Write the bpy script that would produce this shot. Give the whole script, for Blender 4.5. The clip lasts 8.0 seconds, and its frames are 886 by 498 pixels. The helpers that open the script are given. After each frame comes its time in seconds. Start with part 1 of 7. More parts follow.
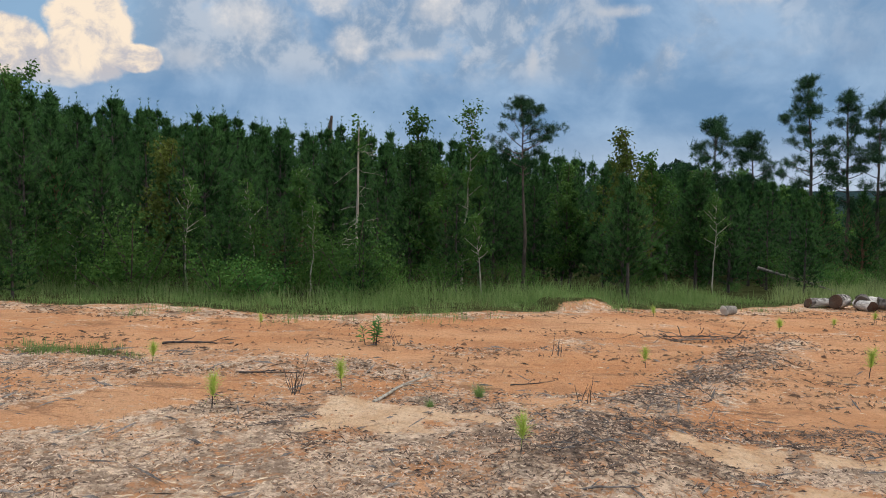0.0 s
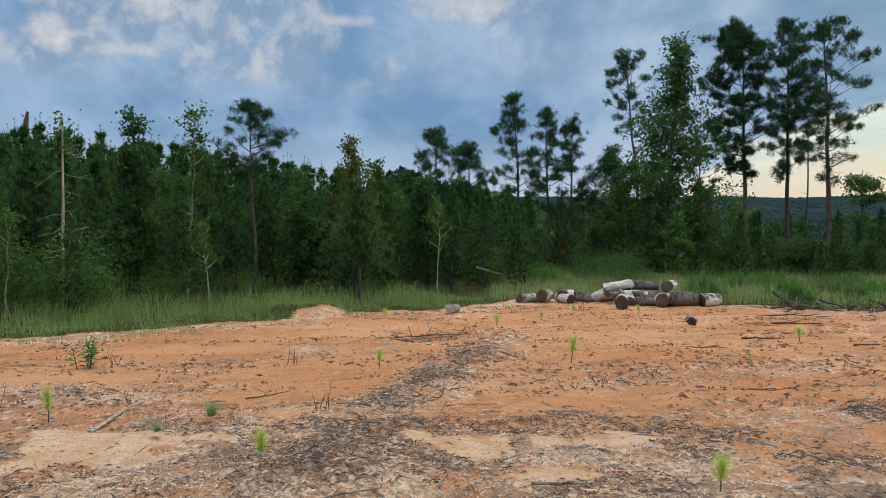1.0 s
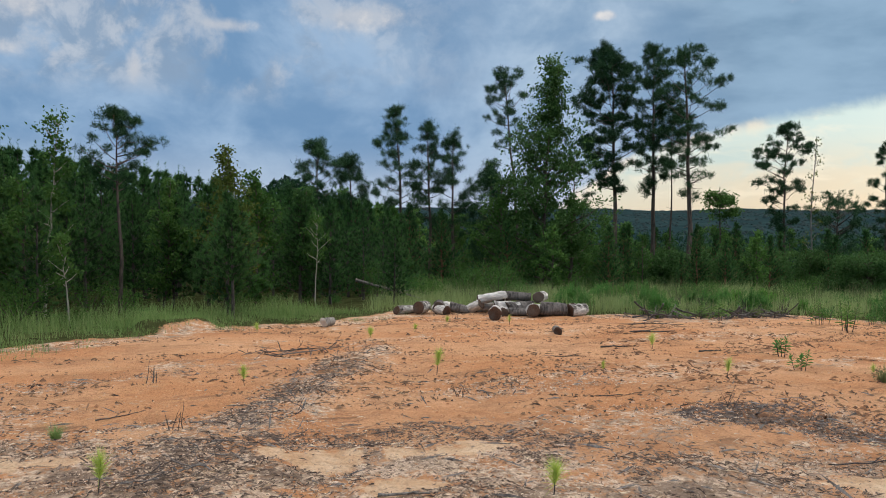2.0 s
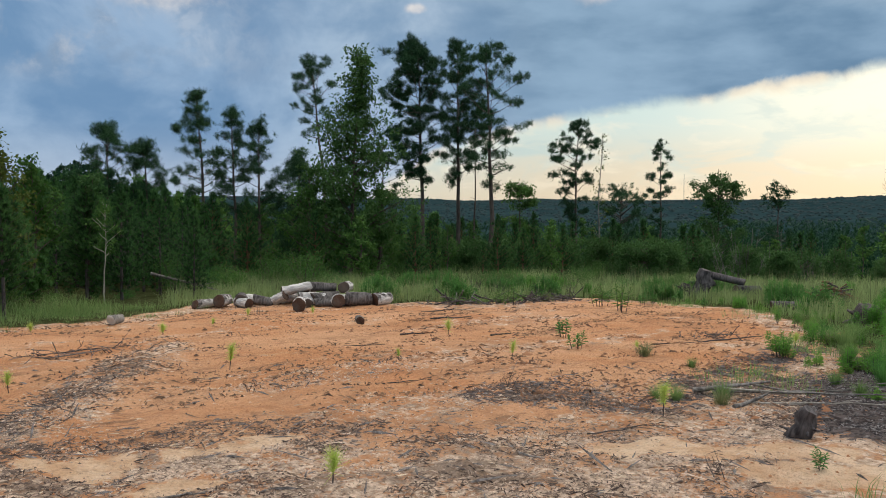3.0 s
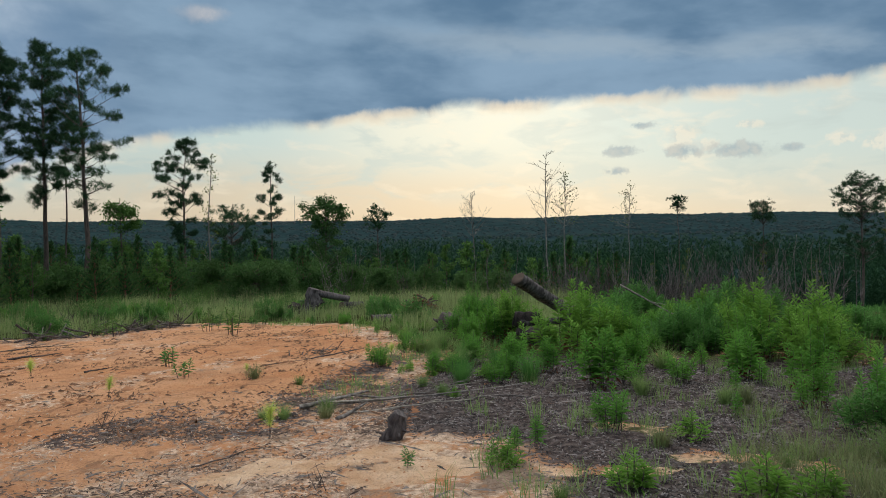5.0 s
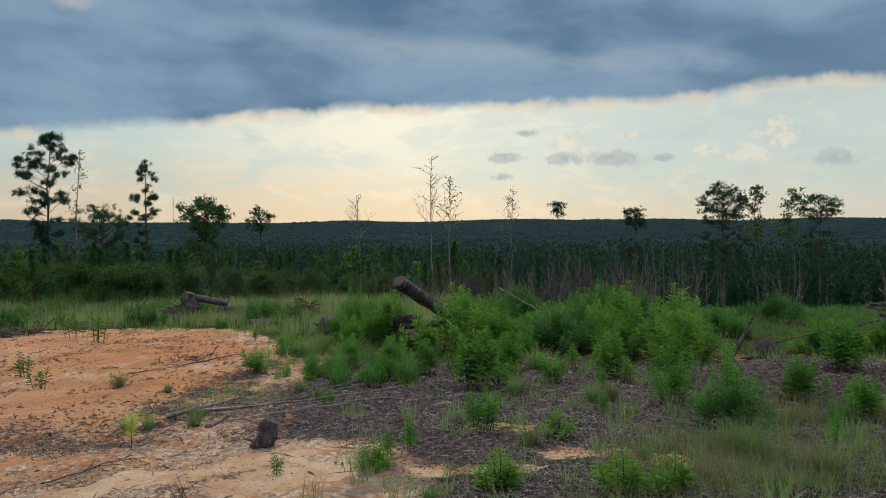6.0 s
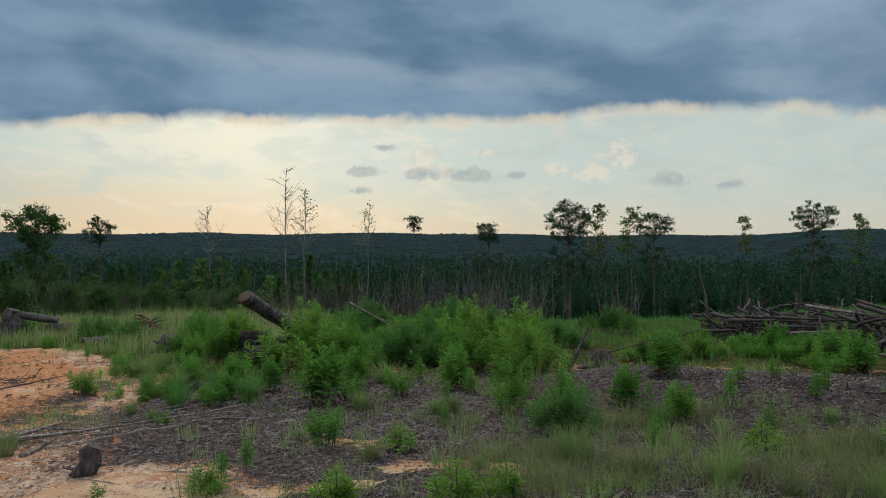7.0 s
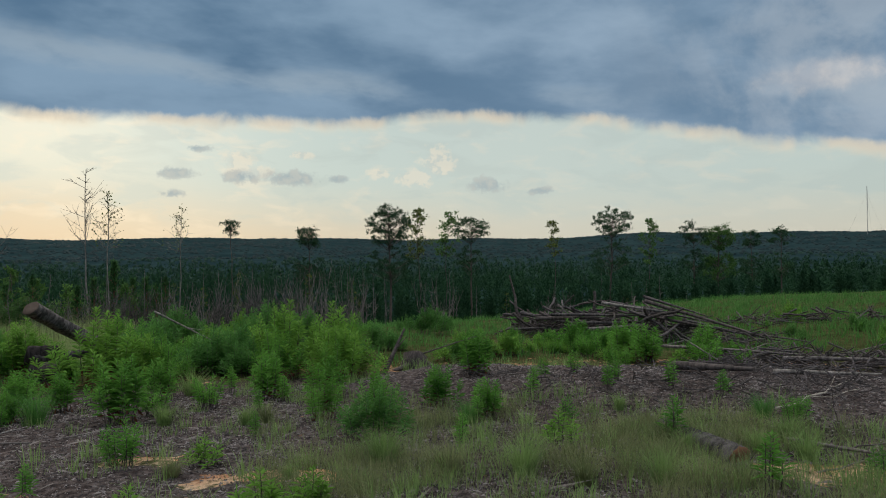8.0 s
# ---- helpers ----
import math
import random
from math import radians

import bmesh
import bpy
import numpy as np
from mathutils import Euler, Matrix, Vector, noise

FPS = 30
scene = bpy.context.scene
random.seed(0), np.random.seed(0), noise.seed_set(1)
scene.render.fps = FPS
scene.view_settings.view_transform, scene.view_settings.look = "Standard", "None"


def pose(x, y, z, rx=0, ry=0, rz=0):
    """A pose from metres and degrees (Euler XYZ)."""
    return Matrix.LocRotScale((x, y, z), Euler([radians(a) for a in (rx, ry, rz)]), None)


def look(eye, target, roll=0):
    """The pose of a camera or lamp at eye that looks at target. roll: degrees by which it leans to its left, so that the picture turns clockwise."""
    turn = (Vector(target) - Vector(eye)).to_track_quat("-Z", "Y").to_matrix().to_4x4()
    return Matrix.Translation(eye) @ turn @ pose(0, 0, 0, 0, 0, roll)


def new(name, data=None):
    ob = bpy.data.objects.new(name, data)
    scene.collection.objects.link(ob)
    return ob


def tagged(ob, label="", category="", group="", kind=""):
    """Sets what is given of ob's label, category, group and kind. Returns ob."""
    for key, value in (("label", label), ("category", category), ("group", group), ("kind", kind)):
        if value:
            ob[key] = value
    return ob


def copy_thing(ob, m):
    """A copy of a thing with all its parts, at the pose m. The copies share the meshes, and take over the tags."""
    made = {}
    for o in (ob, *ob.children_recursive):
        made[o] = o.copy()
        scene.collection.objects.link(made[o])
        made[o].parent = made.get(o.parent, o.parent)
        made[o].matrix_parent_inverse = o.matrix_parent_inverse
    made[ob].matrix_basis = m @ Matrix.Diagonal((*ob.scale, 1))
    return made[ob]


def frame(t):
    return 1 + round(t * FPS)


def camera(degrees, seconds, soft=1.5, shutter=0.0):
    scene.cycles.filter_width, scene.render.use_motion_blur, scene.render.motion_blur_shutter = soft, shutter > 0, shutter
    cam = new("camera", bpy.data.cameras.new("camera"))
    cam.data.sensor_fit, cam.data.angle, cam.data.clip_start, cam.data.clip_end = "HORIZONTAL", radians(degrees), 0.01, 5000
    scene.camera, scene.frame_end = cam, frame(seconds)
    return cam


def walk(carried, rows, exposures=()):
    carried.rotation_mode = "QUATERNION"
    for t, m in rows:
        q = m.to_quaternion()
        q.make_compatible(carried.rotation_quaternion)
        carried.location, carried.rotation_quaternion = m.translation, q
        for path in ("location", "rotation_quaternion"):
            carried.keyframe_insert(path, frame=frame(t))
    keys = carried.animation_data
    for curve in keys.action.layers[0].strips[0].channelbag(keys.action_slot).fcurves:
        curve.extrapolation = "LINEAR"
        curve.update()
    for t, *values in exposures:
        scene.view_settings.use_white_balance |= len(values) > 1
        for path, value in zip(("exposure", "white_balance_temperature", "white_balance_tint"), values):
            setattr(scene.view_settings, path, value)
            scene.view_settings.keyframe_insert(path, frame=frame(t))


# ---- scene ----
cam = camera(61.3, 8.0, 1.0)
PATH = [
    (0.0, pose(0.052, -0.006, 1.449, 87.25, -0.53, 2.49)),
    (0.5, pose(0.021, 0.052, 1.457, 87.17, 0.03, -9.33)),
    (1.0, pose(0.031, 0.036, 1.461, 87.75, 0.07, -17.96)),
    (1.2, pose(0.051, 0.013, 1.463, 88.00, -0.02, -20.33)),
    (2.3, pose(0.279, -0.262, 1.530, 88.40, -0.35, -29.76)),
    (2.5, pose(0.319, -0.297, 1.531, 88.16, -0.45, -32.69)),
    (3.0, pose(0.379, -0.378, 1.542, 87.78, -0.09, -40.70)),
    (3.5, pose(0.421, -0.368, 1.552, 88.27, 0.55, -49.56)),
    (4.0, pose(0.446, -0.378, 1.555, 88.92, 0.72, -57.44)),
    (4.5, pose(0.462, -0.400, 1.552, 89.13, 0.63, -64.42)),
    (4.7, pose(0.447, -0.419, 1.557, 89.19, 0.68, -66.69)),
    (5.8, pose(0.476, -0.522, 1.549, 89.39, 0.33, -76.62)),
    (6.0, pose(0.483, -0.549, 1.549, 89.46, 0.27, -78.34)),
    (6.5, pose(0.492, -0.628, 1.556, 90.03, 0.05, -83.72)),
    (7.0, pose(0.478, -0.687, 1.560, 90.49, -0.04, -89.18)),
    (7.5, pose(0.485, -0.749, 1.564, 90.73, 0.43, -95.39)),
    (8.0, pose(0.483, -0.799, 1.554, 90.75, 0.61, -102.70)),
]
walk(cam, PATH, ((0.0, 0.4), (1.0, 0.4), (2.5, 0.38), (3.5, 0.22), (4.5, 0.13), (6.0, 0.0), (6.5, -0.05), (7.2, -0.08), (8.0, -0.04)))

# ---- sky and light ----
SUN_AZ, SUN_EL = 76.0, 20.0


class Nodes:
    """Small helper that chains nodes of one tree."""

    def __init__(self, tree):
        self.t = tree

    def node(self, kind):
        return self.t.nodes.new(kind)

    def put(self, socket, v):
        if v is None:
            return
        if hasattr(v, "is_linked"):
            self.t.links.new(v, socket)
        else:
            socket.default_value = v

    def m(self, op, a, b=None, c=None, clamp=False):
        n = self.node("ShaderNodeMath")
        n.operation, n.use_clamp = op, clamp
        for s, v in zip(n.inputs, (a, b, c)):
            self.put(s, v)
        return n.outputs[0]

    def step(self, v, a, b):
        n = self.node("ShaderNodeMapRange")
        n.interpolation_type = "SMOOTHSTEP"
        for i, w in enumerate((v, a, b, 0.0, 1.0)):
            self.put(n.inputs[i], w)
        return n.outputs[0]

    def mix(self, f, a, b, blend="MIX"):
        n = self.node("ShaderNodeMix")
        n.data_type, n.blend_type = "RGBA", blend
        self.put(n.inputs[0], f)
        self.put(n.inputs[6], a if hasattr(a, "is_linked") else (*a, 1))
        self.put(n.inputs[7], b if hasattr(b, "is_linked") else (*b, 1))
        return n.outputs[2]

    def noise(self, vec, scale, detail=5.0, rough=0.55, warp=0.0):
        n = self.node("ShaderNodeTexNoise")
        self.put(n.inputs["Vector"], vec)
        n.inputs["Scale"].default_value = scale
        n.inputs["Detail"].default_value = detail
        n.inputs["Roughness"].default_value = rough
        n.inputs["Distortion"].default_value = warp
        return n.outputs[0]

    def node_map(self, vec, scale):
        n = self.node("ShaderNodeMapping")
        n.inputs["Scale"].default_value = scale
        self.put(n.inputs[0], vec)
        return n.outputs[0]

    def xyz(self, x, y, z):
        n = self.node("ShaderNodeCombineXYZ")
        for s, v in zip(n.inputs, (x, y, z)):
            self.put(s, v)
        return n.outputs[0]


world = bpy.data.worlds.new("sky")
scene.world = world
world.use_nodes = True
world.node_tree.nodes.clear()
N = Nodes(world.node_tree)
direction = N.node("ShaderNodeTexCoord").outputs["Generated"]
sep = N.node("ShaderNodeSeparateXYZ")
N.put(sep.inputs[0], direction)
dx, dy, dz = sep.outputs
el = N.m("MULTIPLY", N.m("ARCSINE", dz), 57.2958)
az = N.m("MULTIPLY", N.m("ARCTAN2", dx, dy), 57.2958)
up = N.m("MAXIMUM", dz, 0.05)
flat = N.xyz(N.m("DIVIDE", dx, up), N.m("DIVIDE", dy, up), 0.0)
angles = N.xyz(N.m("MULTIPLY", az, 0.1), N.m("MULTIPLY", el, 0.1), 0.0)

nishita = N.node("ShaderNodeTexSky")
nishita.sky_type, nishita.sun_disc = "NISHITA", False
nishita.sun_elevation, nishita.sun_rotation = radians(SUN_EL), radians(SUN_AZ)
nishita.dust_density = 2.0
clear = N.mix(1.0, nishita.outputs[0], (0.055, 0.055, 0.055), "MULTIPLY")

# thin bright veil in the opening under the deck
low = N.step(el, 6.5, 0.8)
warm = N.mix(low, (0.465, 0.605, 0.60), (0.625, 0.565, 0.45))
sunward = N.m("MULTIPLY", N.step(az, 36.0, 52.0), N.step(az, 92.0, 68.0))
warm = N.mix(N.m("MULTIPLY", N.m("MULTIPLY", sunward, N.step(el, 8.0, 3.0)), 0.7), warm, (0.60, 0.505, 0.38))
glow = N.m("MULTIPLY", N.m("MULTIPLY", N.step(az, 56.0, 67.0), N.step(az, 84.0, 72.0)), N.step(el, 3.5, 8.5))
warm = N.mix(N.m("MULTIPLY", glow, 0.5), warm, (0.78, 0.75, 0.60))
veil_v = N.xyz(N.m("MULTIPLY", az, 0.09), N.m("ADD", N.m("MULTIPLY", el, 0.24), N.m("MULTIPLY", az, 0.012)), 1.0)
veil_n = N.noise(veil_v, 2.0, 6.0, 0.55, 0.5)
warm = N.mix(N.m("MULTIPLY", N.step(veil_n, 0.47, 0.62), N.m("MULTIPLY", N.step(el, 2.0, 4.5), 0.8)), warm, (0.405, 0.535, 0.54))
veil_b = N.noise(veil_v, 3.6, 5.0, 0.52, 0.4)
warm = N.mix(N.m("MULTIPLY", N.step(veil_b, 0.50, 0.70), 0.42), warm, (0.78, 0.71, 0.575))
warm = N.mix(N.m("MULTIPLY", N.step(az, 86.0, 112.0), 0.45), warm, (0.72, 0.76, 0.68))
opening = N.mix(0.85, clear, warm)

# noise that frays the outlines of clouds
fray = N.m("ADD", N.m("MULTIPLY", N.m("SUBTRACT", N.noise(angles, 9.0, 3.0, 0.5), 0.5), 2.6),
           N.m("MULTIPLY", N.m("SUBTRACT", N.noise(angles, 26.0, 6.0, 0.62), 0.5), 1.5))
fray_wide = N.m("ADD", N.m("MULTIPLY", N.m("SUBTRACT", N.noise(angles, 2.0, 3.0, 0.5), 0.5), 1.6),
                N.m("MULTIPLY", N.m("SUBTRACT", N.noise(angles, 6.5, 7.0, 0.6), 0.5), 1.15))


def cloud(a, e, ra, re, ragged):
    """Distance from a cloud's middle, 1 at its frayed outline."""
    u = N.m("DIVIDE", N.m("SUBTRACT", az, a), ra)
    v = N.m("DIVIDE", N.m("SUBTRACT", el, e), re)
    d = N.m("SQRT", N.m("ADD", N.m("MULTIPLY", u, u), N.m("MULTIPLY", v, v)))
    return N.m("ADD", d, ragged)


def clouds(spots, ragged):
    d = None
    for spot in spots:
        c = cloud(*spot, ragged)
        d = c if d is None else N.m("MINIMUM", d, c)
    return d


# small cumulus drifting in the opening: flat grey ones and taller sunlit ones
GREY_PUFFS = ((84.5, 8.2, 1.1, 0.28), (83.0, 6.4, 1.3, 0.42), (91.4, 6.15, 2.3, 0.55), (87.6, 6.2, 1.5, 0.5), (94.8, 6.1, 0.9, 0.3), (106.2, 5.6, 1.5, 0.55), (110.2, 5.1, 1.3, 0.3), (82.8, 4.9, 0.8, 0.28))
LIT_PUFFS = ((87.4, 7.3, 1.1, 0.8), (92.0, 7.9, 0.8, 0.3), (102.4, 7.3, 1.2, 1.1), (100.6, 6.2, 1.5, 0.6), (97.8, 6.5, 0.8, 0.4), (88.2, 6.5, 2.0, 0.5))
bright = N.step(clouds(LIT_PUFFS, fray), 1.3, 0.5)
opening = N.mix(N.m("MULTIPLY", bright, 0.45), opening, N.mix(N.step(fray, -0.15, 0.2), (0.90, 0.79, 0.62), (0.62, 0.62, 0.56)))
dull = N.step(clouds(GREY_PUFFS, fray), 1.25, 0.45)
opening = N.mix(N.m("MULTIPLY", dull, 0.72), opening, N.mix(N.step(fray, -0.5, 0.4), (0.50, 0.52, 0.49), (0.325, 0.41, 0.45)))

# the deck: dark streaked underside, broken and paler to the north
n_big = N.noise(flat, 0.42, 6.0, 0.55, 0.5)
n_az = N.noise(angles, 1.1, 7.0, 0.58, 0.35)
n_fine = N.noise(angles, 3.2, 8.0, 0.62, 0.3)
streak_v = N.xyz(N.m("MULTIPLY", az, 0.05), N.m("ADD", N.m("MULTIPLY", el, 0.13), N.m("MULTIPLY", az, 0.006)), 2.0)
n_soft = N.noise(streak_v, 1.3, 5.0, 0.5, 0.1)
n_rag = N.noise(streak_v, 4.5, 7.0, 0.58, 0.15)
tone = N.m("ADD", N.m("MULTIPLY", n_soft, 0.68), N.m("ADD", N.m("MULTIPLY", n_big, 0.16), N.m("MULTIPLY", n_rag, 0.16)))
deck_s = N.mix(N.step(tone, 0.36, 0.64), N.mix(N.step(az, 88.0, 118.0), (0.096, 0.180, 0.285), (0.145, 0.238, 0.35)), N.mix(N.step(az, 88.0, 118.0), (0.232, 0.345, 0.468), (0.30, 0.41, 0.53)))
# a paler band sags through the deck
sag = N.m("SUBTRACT", N.m("ADD", 19.6, N.m("MULTIPLY", az, -0.066)), N.m("ADD", el, N.m("MULTIPLY", N.m("SUBTRACT", n_rag, 0.5), 2.6)))
band = N.m("MULTIPLY", N.m("MULTIPLY", N.step(sag, -1.3, -0.1), N.step(sag, 1.6, 0.2)), N.m("MULTIPLY", N.step(az, 60.0, 76.0), N.step(n_soft, 0.38, 0.56)))
deck_s = N.mix(N.m("MULTIPLY", band, 0.6), deck_s, (0.33, 0.415, 0.49))
mixed = N.step(N.m("ADD", N.m("MULTIPLY", n_az, 0.6), N.m("MULTIPLY", tone, 0.4)), 0.40, 0.60)
deck_n = N.mix(N.step(az, 22.0, 38.0), N.mix(mixed, (0.13, 0.235, 0.385), (0.255, 0.365, 0.51)), N.mix(mixed, (0.175, 0.275, 0.405), (0.335, 0.43, 0.54)))
deck = N.mix(N.step(az, 38.0, 50.0), deck_n, deck_s)
# pale banks and white tops showing between, high to the north
bank_n = N.m("ADD", N.noise(angles, 0.9, 7.0, 0.6, 0.5), N.m("MULTIPLY", fray_wide, 0.10))
bank_zone = N.m("MULTIPLY", N.step(el, 8.6, 11.5), N.step(az, 34.0, 12.0))
deck = N.mix(N.m("MULTIPLY", N.m("MULTIPLY", N.step(bank_n, 0.40, 0.53), bank_zone), 0.80), deck, N.mix(N.step(n_fine, 0.42, 0.60), (0.19, 0.265, 0.37), (0.385, 0.425, 0.485)))
deck = N.mix(N.m("MULTIPLY", N.m("MULTIPLY", N.step(bank_n, 0.60, 0.70), bank_zone), 0.7), deck, (0.20, 0.27, 0.38))
WHITE_TOPS = ((-21.4, 10.9, 2.3, 1.1), (-17.2, 13.9, 2.4, 1.7), (-9.6, 12.4, 1.5, 1.2), (-3.1, 15.1, 1.9, 1.7), (-5.2, 11.8, 2.4, 0.6), (4.2, 11.2, 0.6, 1.1), (-11.0, 15.6, 2.2, 1.2),
              (10.2, 14.6, 2.2, 0.5), (19.8, 15.7, 4.4, 1.1), (38.7, 15.6, 0.8, 0.35), (52.0, 16.2, 2.2, 0.7), (129.5, 12.2, 4.0, 1.2))
tops = N.step(clouds(WHITE_TOPS, fray_wide), 1.25, 0.25)
deck = N.mix(N.m("MULTIPLY", tops, 0.72), deck, N.mix(N.step(fray_wide, -0.55, 0.15), (0.78, 0.71, 0.64), (0.42, 0.44, 0.48)))
# paler haze low down
deck = N.mix(N.m("MULTIPLY", N.step(el, 7.5, 1.0), 0.75), deck, (0.43, 0.49, 0.57))

# brighter broken cloud to the south
south = N.m("MULTIPLY", N.step(az, 112.0, 130.0), N.step(N.m("ADD", n_az, N.m("MULTIPLY", n_fine, 0.3)), 0.58, 0.78))
deck = N.mix(N.m("MULTIPLY", south, 0.45), deck, (0.44, 0.50, 0.56))

# tall cumulus to the north-west
heap = clouds(((-27.6, 12.2, 2.7, 3.0), (-32.6, 10.6, 2.9, 2.0), (-24.9, 10.5, 2.0, 1.0), (-29.5, 9.6, 4.5, 1.3)), N.m("MULTIPLY", fray_wide, 0.55))
blue_gap = N.m("MULTIPLY", N.step(az, -21.0, -27.0), N.step(el, 8.0, 12.0))
deck = N.mix(N.m("MULTIPLY", blue_gap, 0.8), deck, (0.19, 0.32, 0.47))
shade = N.step(N.m("ADD", N.noise(angles, 4.4, 7.0, 0.64, 0.3), N.m("MULTIPLY", N.m("SUBTRACT", el, 10.5), 0.035)), 0.38, 0.60)
lit = N.mix(shade, (0.40, 0.39, 0.42), (0.74, 0.62, 0.49))
lit = N.mix(N.step(el, 9.8, 7.6), lit, (0.36, 0.41, 0.48))
deck = N.mix(N.step(heap, 1.10, 0.86), deck, lit)

# the deck's lower edge
edge_at = N.node("ShaderNodeValToRGB")
edge_at.color_ramp.interpolation = "LINEAR"
EDGE = ((28, -4.0), (36, 2.2), (40, 4.8), (46, 7.0), (54, 8.2), (61, 8.7), (65, 9.6), (70, 10.0), (84, 10.2), (94, 10.2), (103, 10.9), (115, 10.3), (124, 8.4), (133, 7.0), (146, 4.0), (160, -4.0))
ramp = edge_at.color_ramp.elements
while len(ramp) < len(EDGE):
    ramp.new(0.5)
for item, (a_, e_) in zip(ramp, EDGE):
    item.position = (a_ - 20) / 150
for item, (a_, e_) in zip(ramp, EDGE):
    item.color = (*[(e_ + 5) / 20] * 3, 1)
N.put(edge_at.inputs[0], N.m("DIVIDE", N.m("SUBTRACT", az, 20.0), 150.0, clamp=True))
edge = N.m("SUBTRACT", N.m("MULTIPLY", edge_at.outputs[0], 20.0), 5.0)
edge = N.m("ADD", edge, N.m("MULTIPLY", N.m("SUBTRACT", N.noise(N.xyz(N.m("MULTIPLY", az, 0.12), N.m("MULTIPLY", el, 0.10), 9.0), 2.4, 7.0, 0.6, 0.3), 0.5), 1.9))
over = N.m("SUBTRACT", el, edge)
cover = N.step(over, -0.5, 0.7)
rim = N.m("MULTIPLY", N.m("MULTIPLY", N.step(over, -0.9, -0.05), N.step(over, 0.6, 0.0)), N.step(N.noise(N.xyz(N.m("MULTIPLY", az, 0.1), 0.0, 4.0), 2.2, 3.0), 0.40, 0.58))
sky_col = N.mix(cover, opening, deck)
sky_col = N.mix(N.m("MULTIPLY", rim, 0.5), sky_col, (0.86, 0.70, 0.50))
# overhead the cloud thins and lets more light down
sky_col = N.mix(N.step(el, 24.0, 60.0), sky_col, (1.75, 1.72, 1.70))
bg = N.node("ShaderNodeBackground")
N.put(bg.inputs[0], sky_col)
bg.inputs[1].default_value = 1.0
N.put(N.node("ShaderNodeOutputWorld").inputs[0], bg.outputs[0])

sun = new("sun", bpy.data.lights.new("sun", "SUN"))
sun.data.energy, sun.data.angle, sun.data.color = 1.2, radians(18), (1.0, 0.88, 0.72)
a, e = radians(SUN_AZ), radians(SUN_EL)
sun.matrix_world = look((0, 0, 0), (-math.sin(a) * math.cos(e), -math.cos(a) * math.cos(e), -math.sin(e)))


# ---- materials ----
def material(name, build, rough=0.9, spec=0.2, through_light=0.0, bump=None):
    """build(N) gives the colour socket; through_light: share of light let through leaves; bump(N) gives (height, strength, metres)."""
    mat = bpy.data.materials.new(name)
    mat.use_nodes = True
    tree = mat.node_tree
    tree.nodes.clear()
    n = Nodes(tree)
    out = n.node("ShaderNodeOutputMaterial")
    p = n.node("ShaderNodeBsdfPrincipled")
    col = build(n)
    n.put(p.inputs["Base Color"], col if hasattr(col, "is_linked") else (*col, 1))
    n.put(p.inputs["Roughness"], rough)
    p.inputs["Specular IOR Level"].default_value = spec
    if bump:
        h, strength, metres = bump(n)
        b = n.node("ShaderNodeBump")
        b.inputs["Strength"].default_value, b.inputs["Distance"].default_value = strength, metres
        n.put(b.inputs["Height"], h)
        n.put(p.inputs["Normal"], b.outputs[0])
    last = p.outputs[0]
    if through_light:
        tl = n.node("ShaderNodeBsdfTranslucent")
        n.put(tl.inputs[0], col if hasattr(col, "is_linked") else (*col, 1))
        mx = n.node("ShaderNodeMixShader")
        mx.inputs[0].default_value = through_light
        n.put(mx.inputs[1], last)
        n.put(mx.inputs[2], tl.outputs[0])
        last = mx.outputs[0]
    n.put(out.inputs[0], last)
    return mat


def place_of(n):
    return n.node("ShaderNodeNewGeometry").outputs["Position"]


def object_place(n):
    return n.node("ShaderNodeTexCoord").outputs["Object"]


def vary(n, dark, light, per_object=0.25):
    """Two tones that shift from leaf to leaf, clump to clump and plant to plant."""
    isl = n.node("ShaderNodeNewGeometry").outputs["Random Per Island"]
    obj = n.node("ShaderNodeObjectInfo").outputs["Random"]
    clump = n.step(n.noise(place_of(n), 2.3, 4.0, 0.6), 0.34, 0.66)
    f = n.m("ADD", n.m("MULTIPLY", isl, 0.58 * (1 - per_object)), n.m("MULTIPLY", obj, per_object))
    f = n.m("ADD", f, n.m("MULTIPLY", clump, 0.42 * (1 - per_object)))
    return n.mix(f, dark, light)


def foliage(name, dark, light, through_light=0.3, rough=0.75, per_object=0.3):
    return material(name, lambda n: vary(n, dark, light, per_object), rough, 0.12, through_light)


M_PINE = foliage("pine_needles", (0.030, 0.090, 0.028), (0.100, 0.215, 0.064), 0.48)
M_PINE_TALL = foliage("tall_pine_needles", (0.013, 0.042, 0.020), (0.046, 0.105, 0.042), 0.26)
# Darker copy of the needle colour: the crown's inner shade painted in.
M_PINE_IN = foliage("pine_needles_painted_shade", (0.019, 0.052, 0.018), (0.042, 0.096, 0.032), 0.3)
M_PINE_FAR = foliage("far_pine_needles", (0.010, 0.036, 0.020), (0.024, 0.072, 0.036), 0.2)
M_SEEDLING = foliage("seedling_needles", (0.34, 0.46, 0.07), (0.58, 0.68, 0.20), 0.45)
M_LEAF = foliage("hardwood_leaves", (0.030, 0.085, 0.018), (0.100, 0.195, 0.046), 0.42)
M_LEAF_DARK = foliage("dark_hardwood_leaves", (0.026, 0.072, 0.020), (0.082, 0.160, 0.046), 0.38)
M_LEAF_YELLOW = foliage("yellowing_leaves", (0.045, 0.080, 0.016), (0.15, 0.18, 0.040))
M_SHRUB = foliage("shrub_leaves", (0.040, 0.105, 0.022), (0.13, 0.25, 0.055))
M_RED_LEAF = foliage("withered_leaves", (0.07, 0.03, 0.02), (0.16, 0.075, 0.045), 0.2)
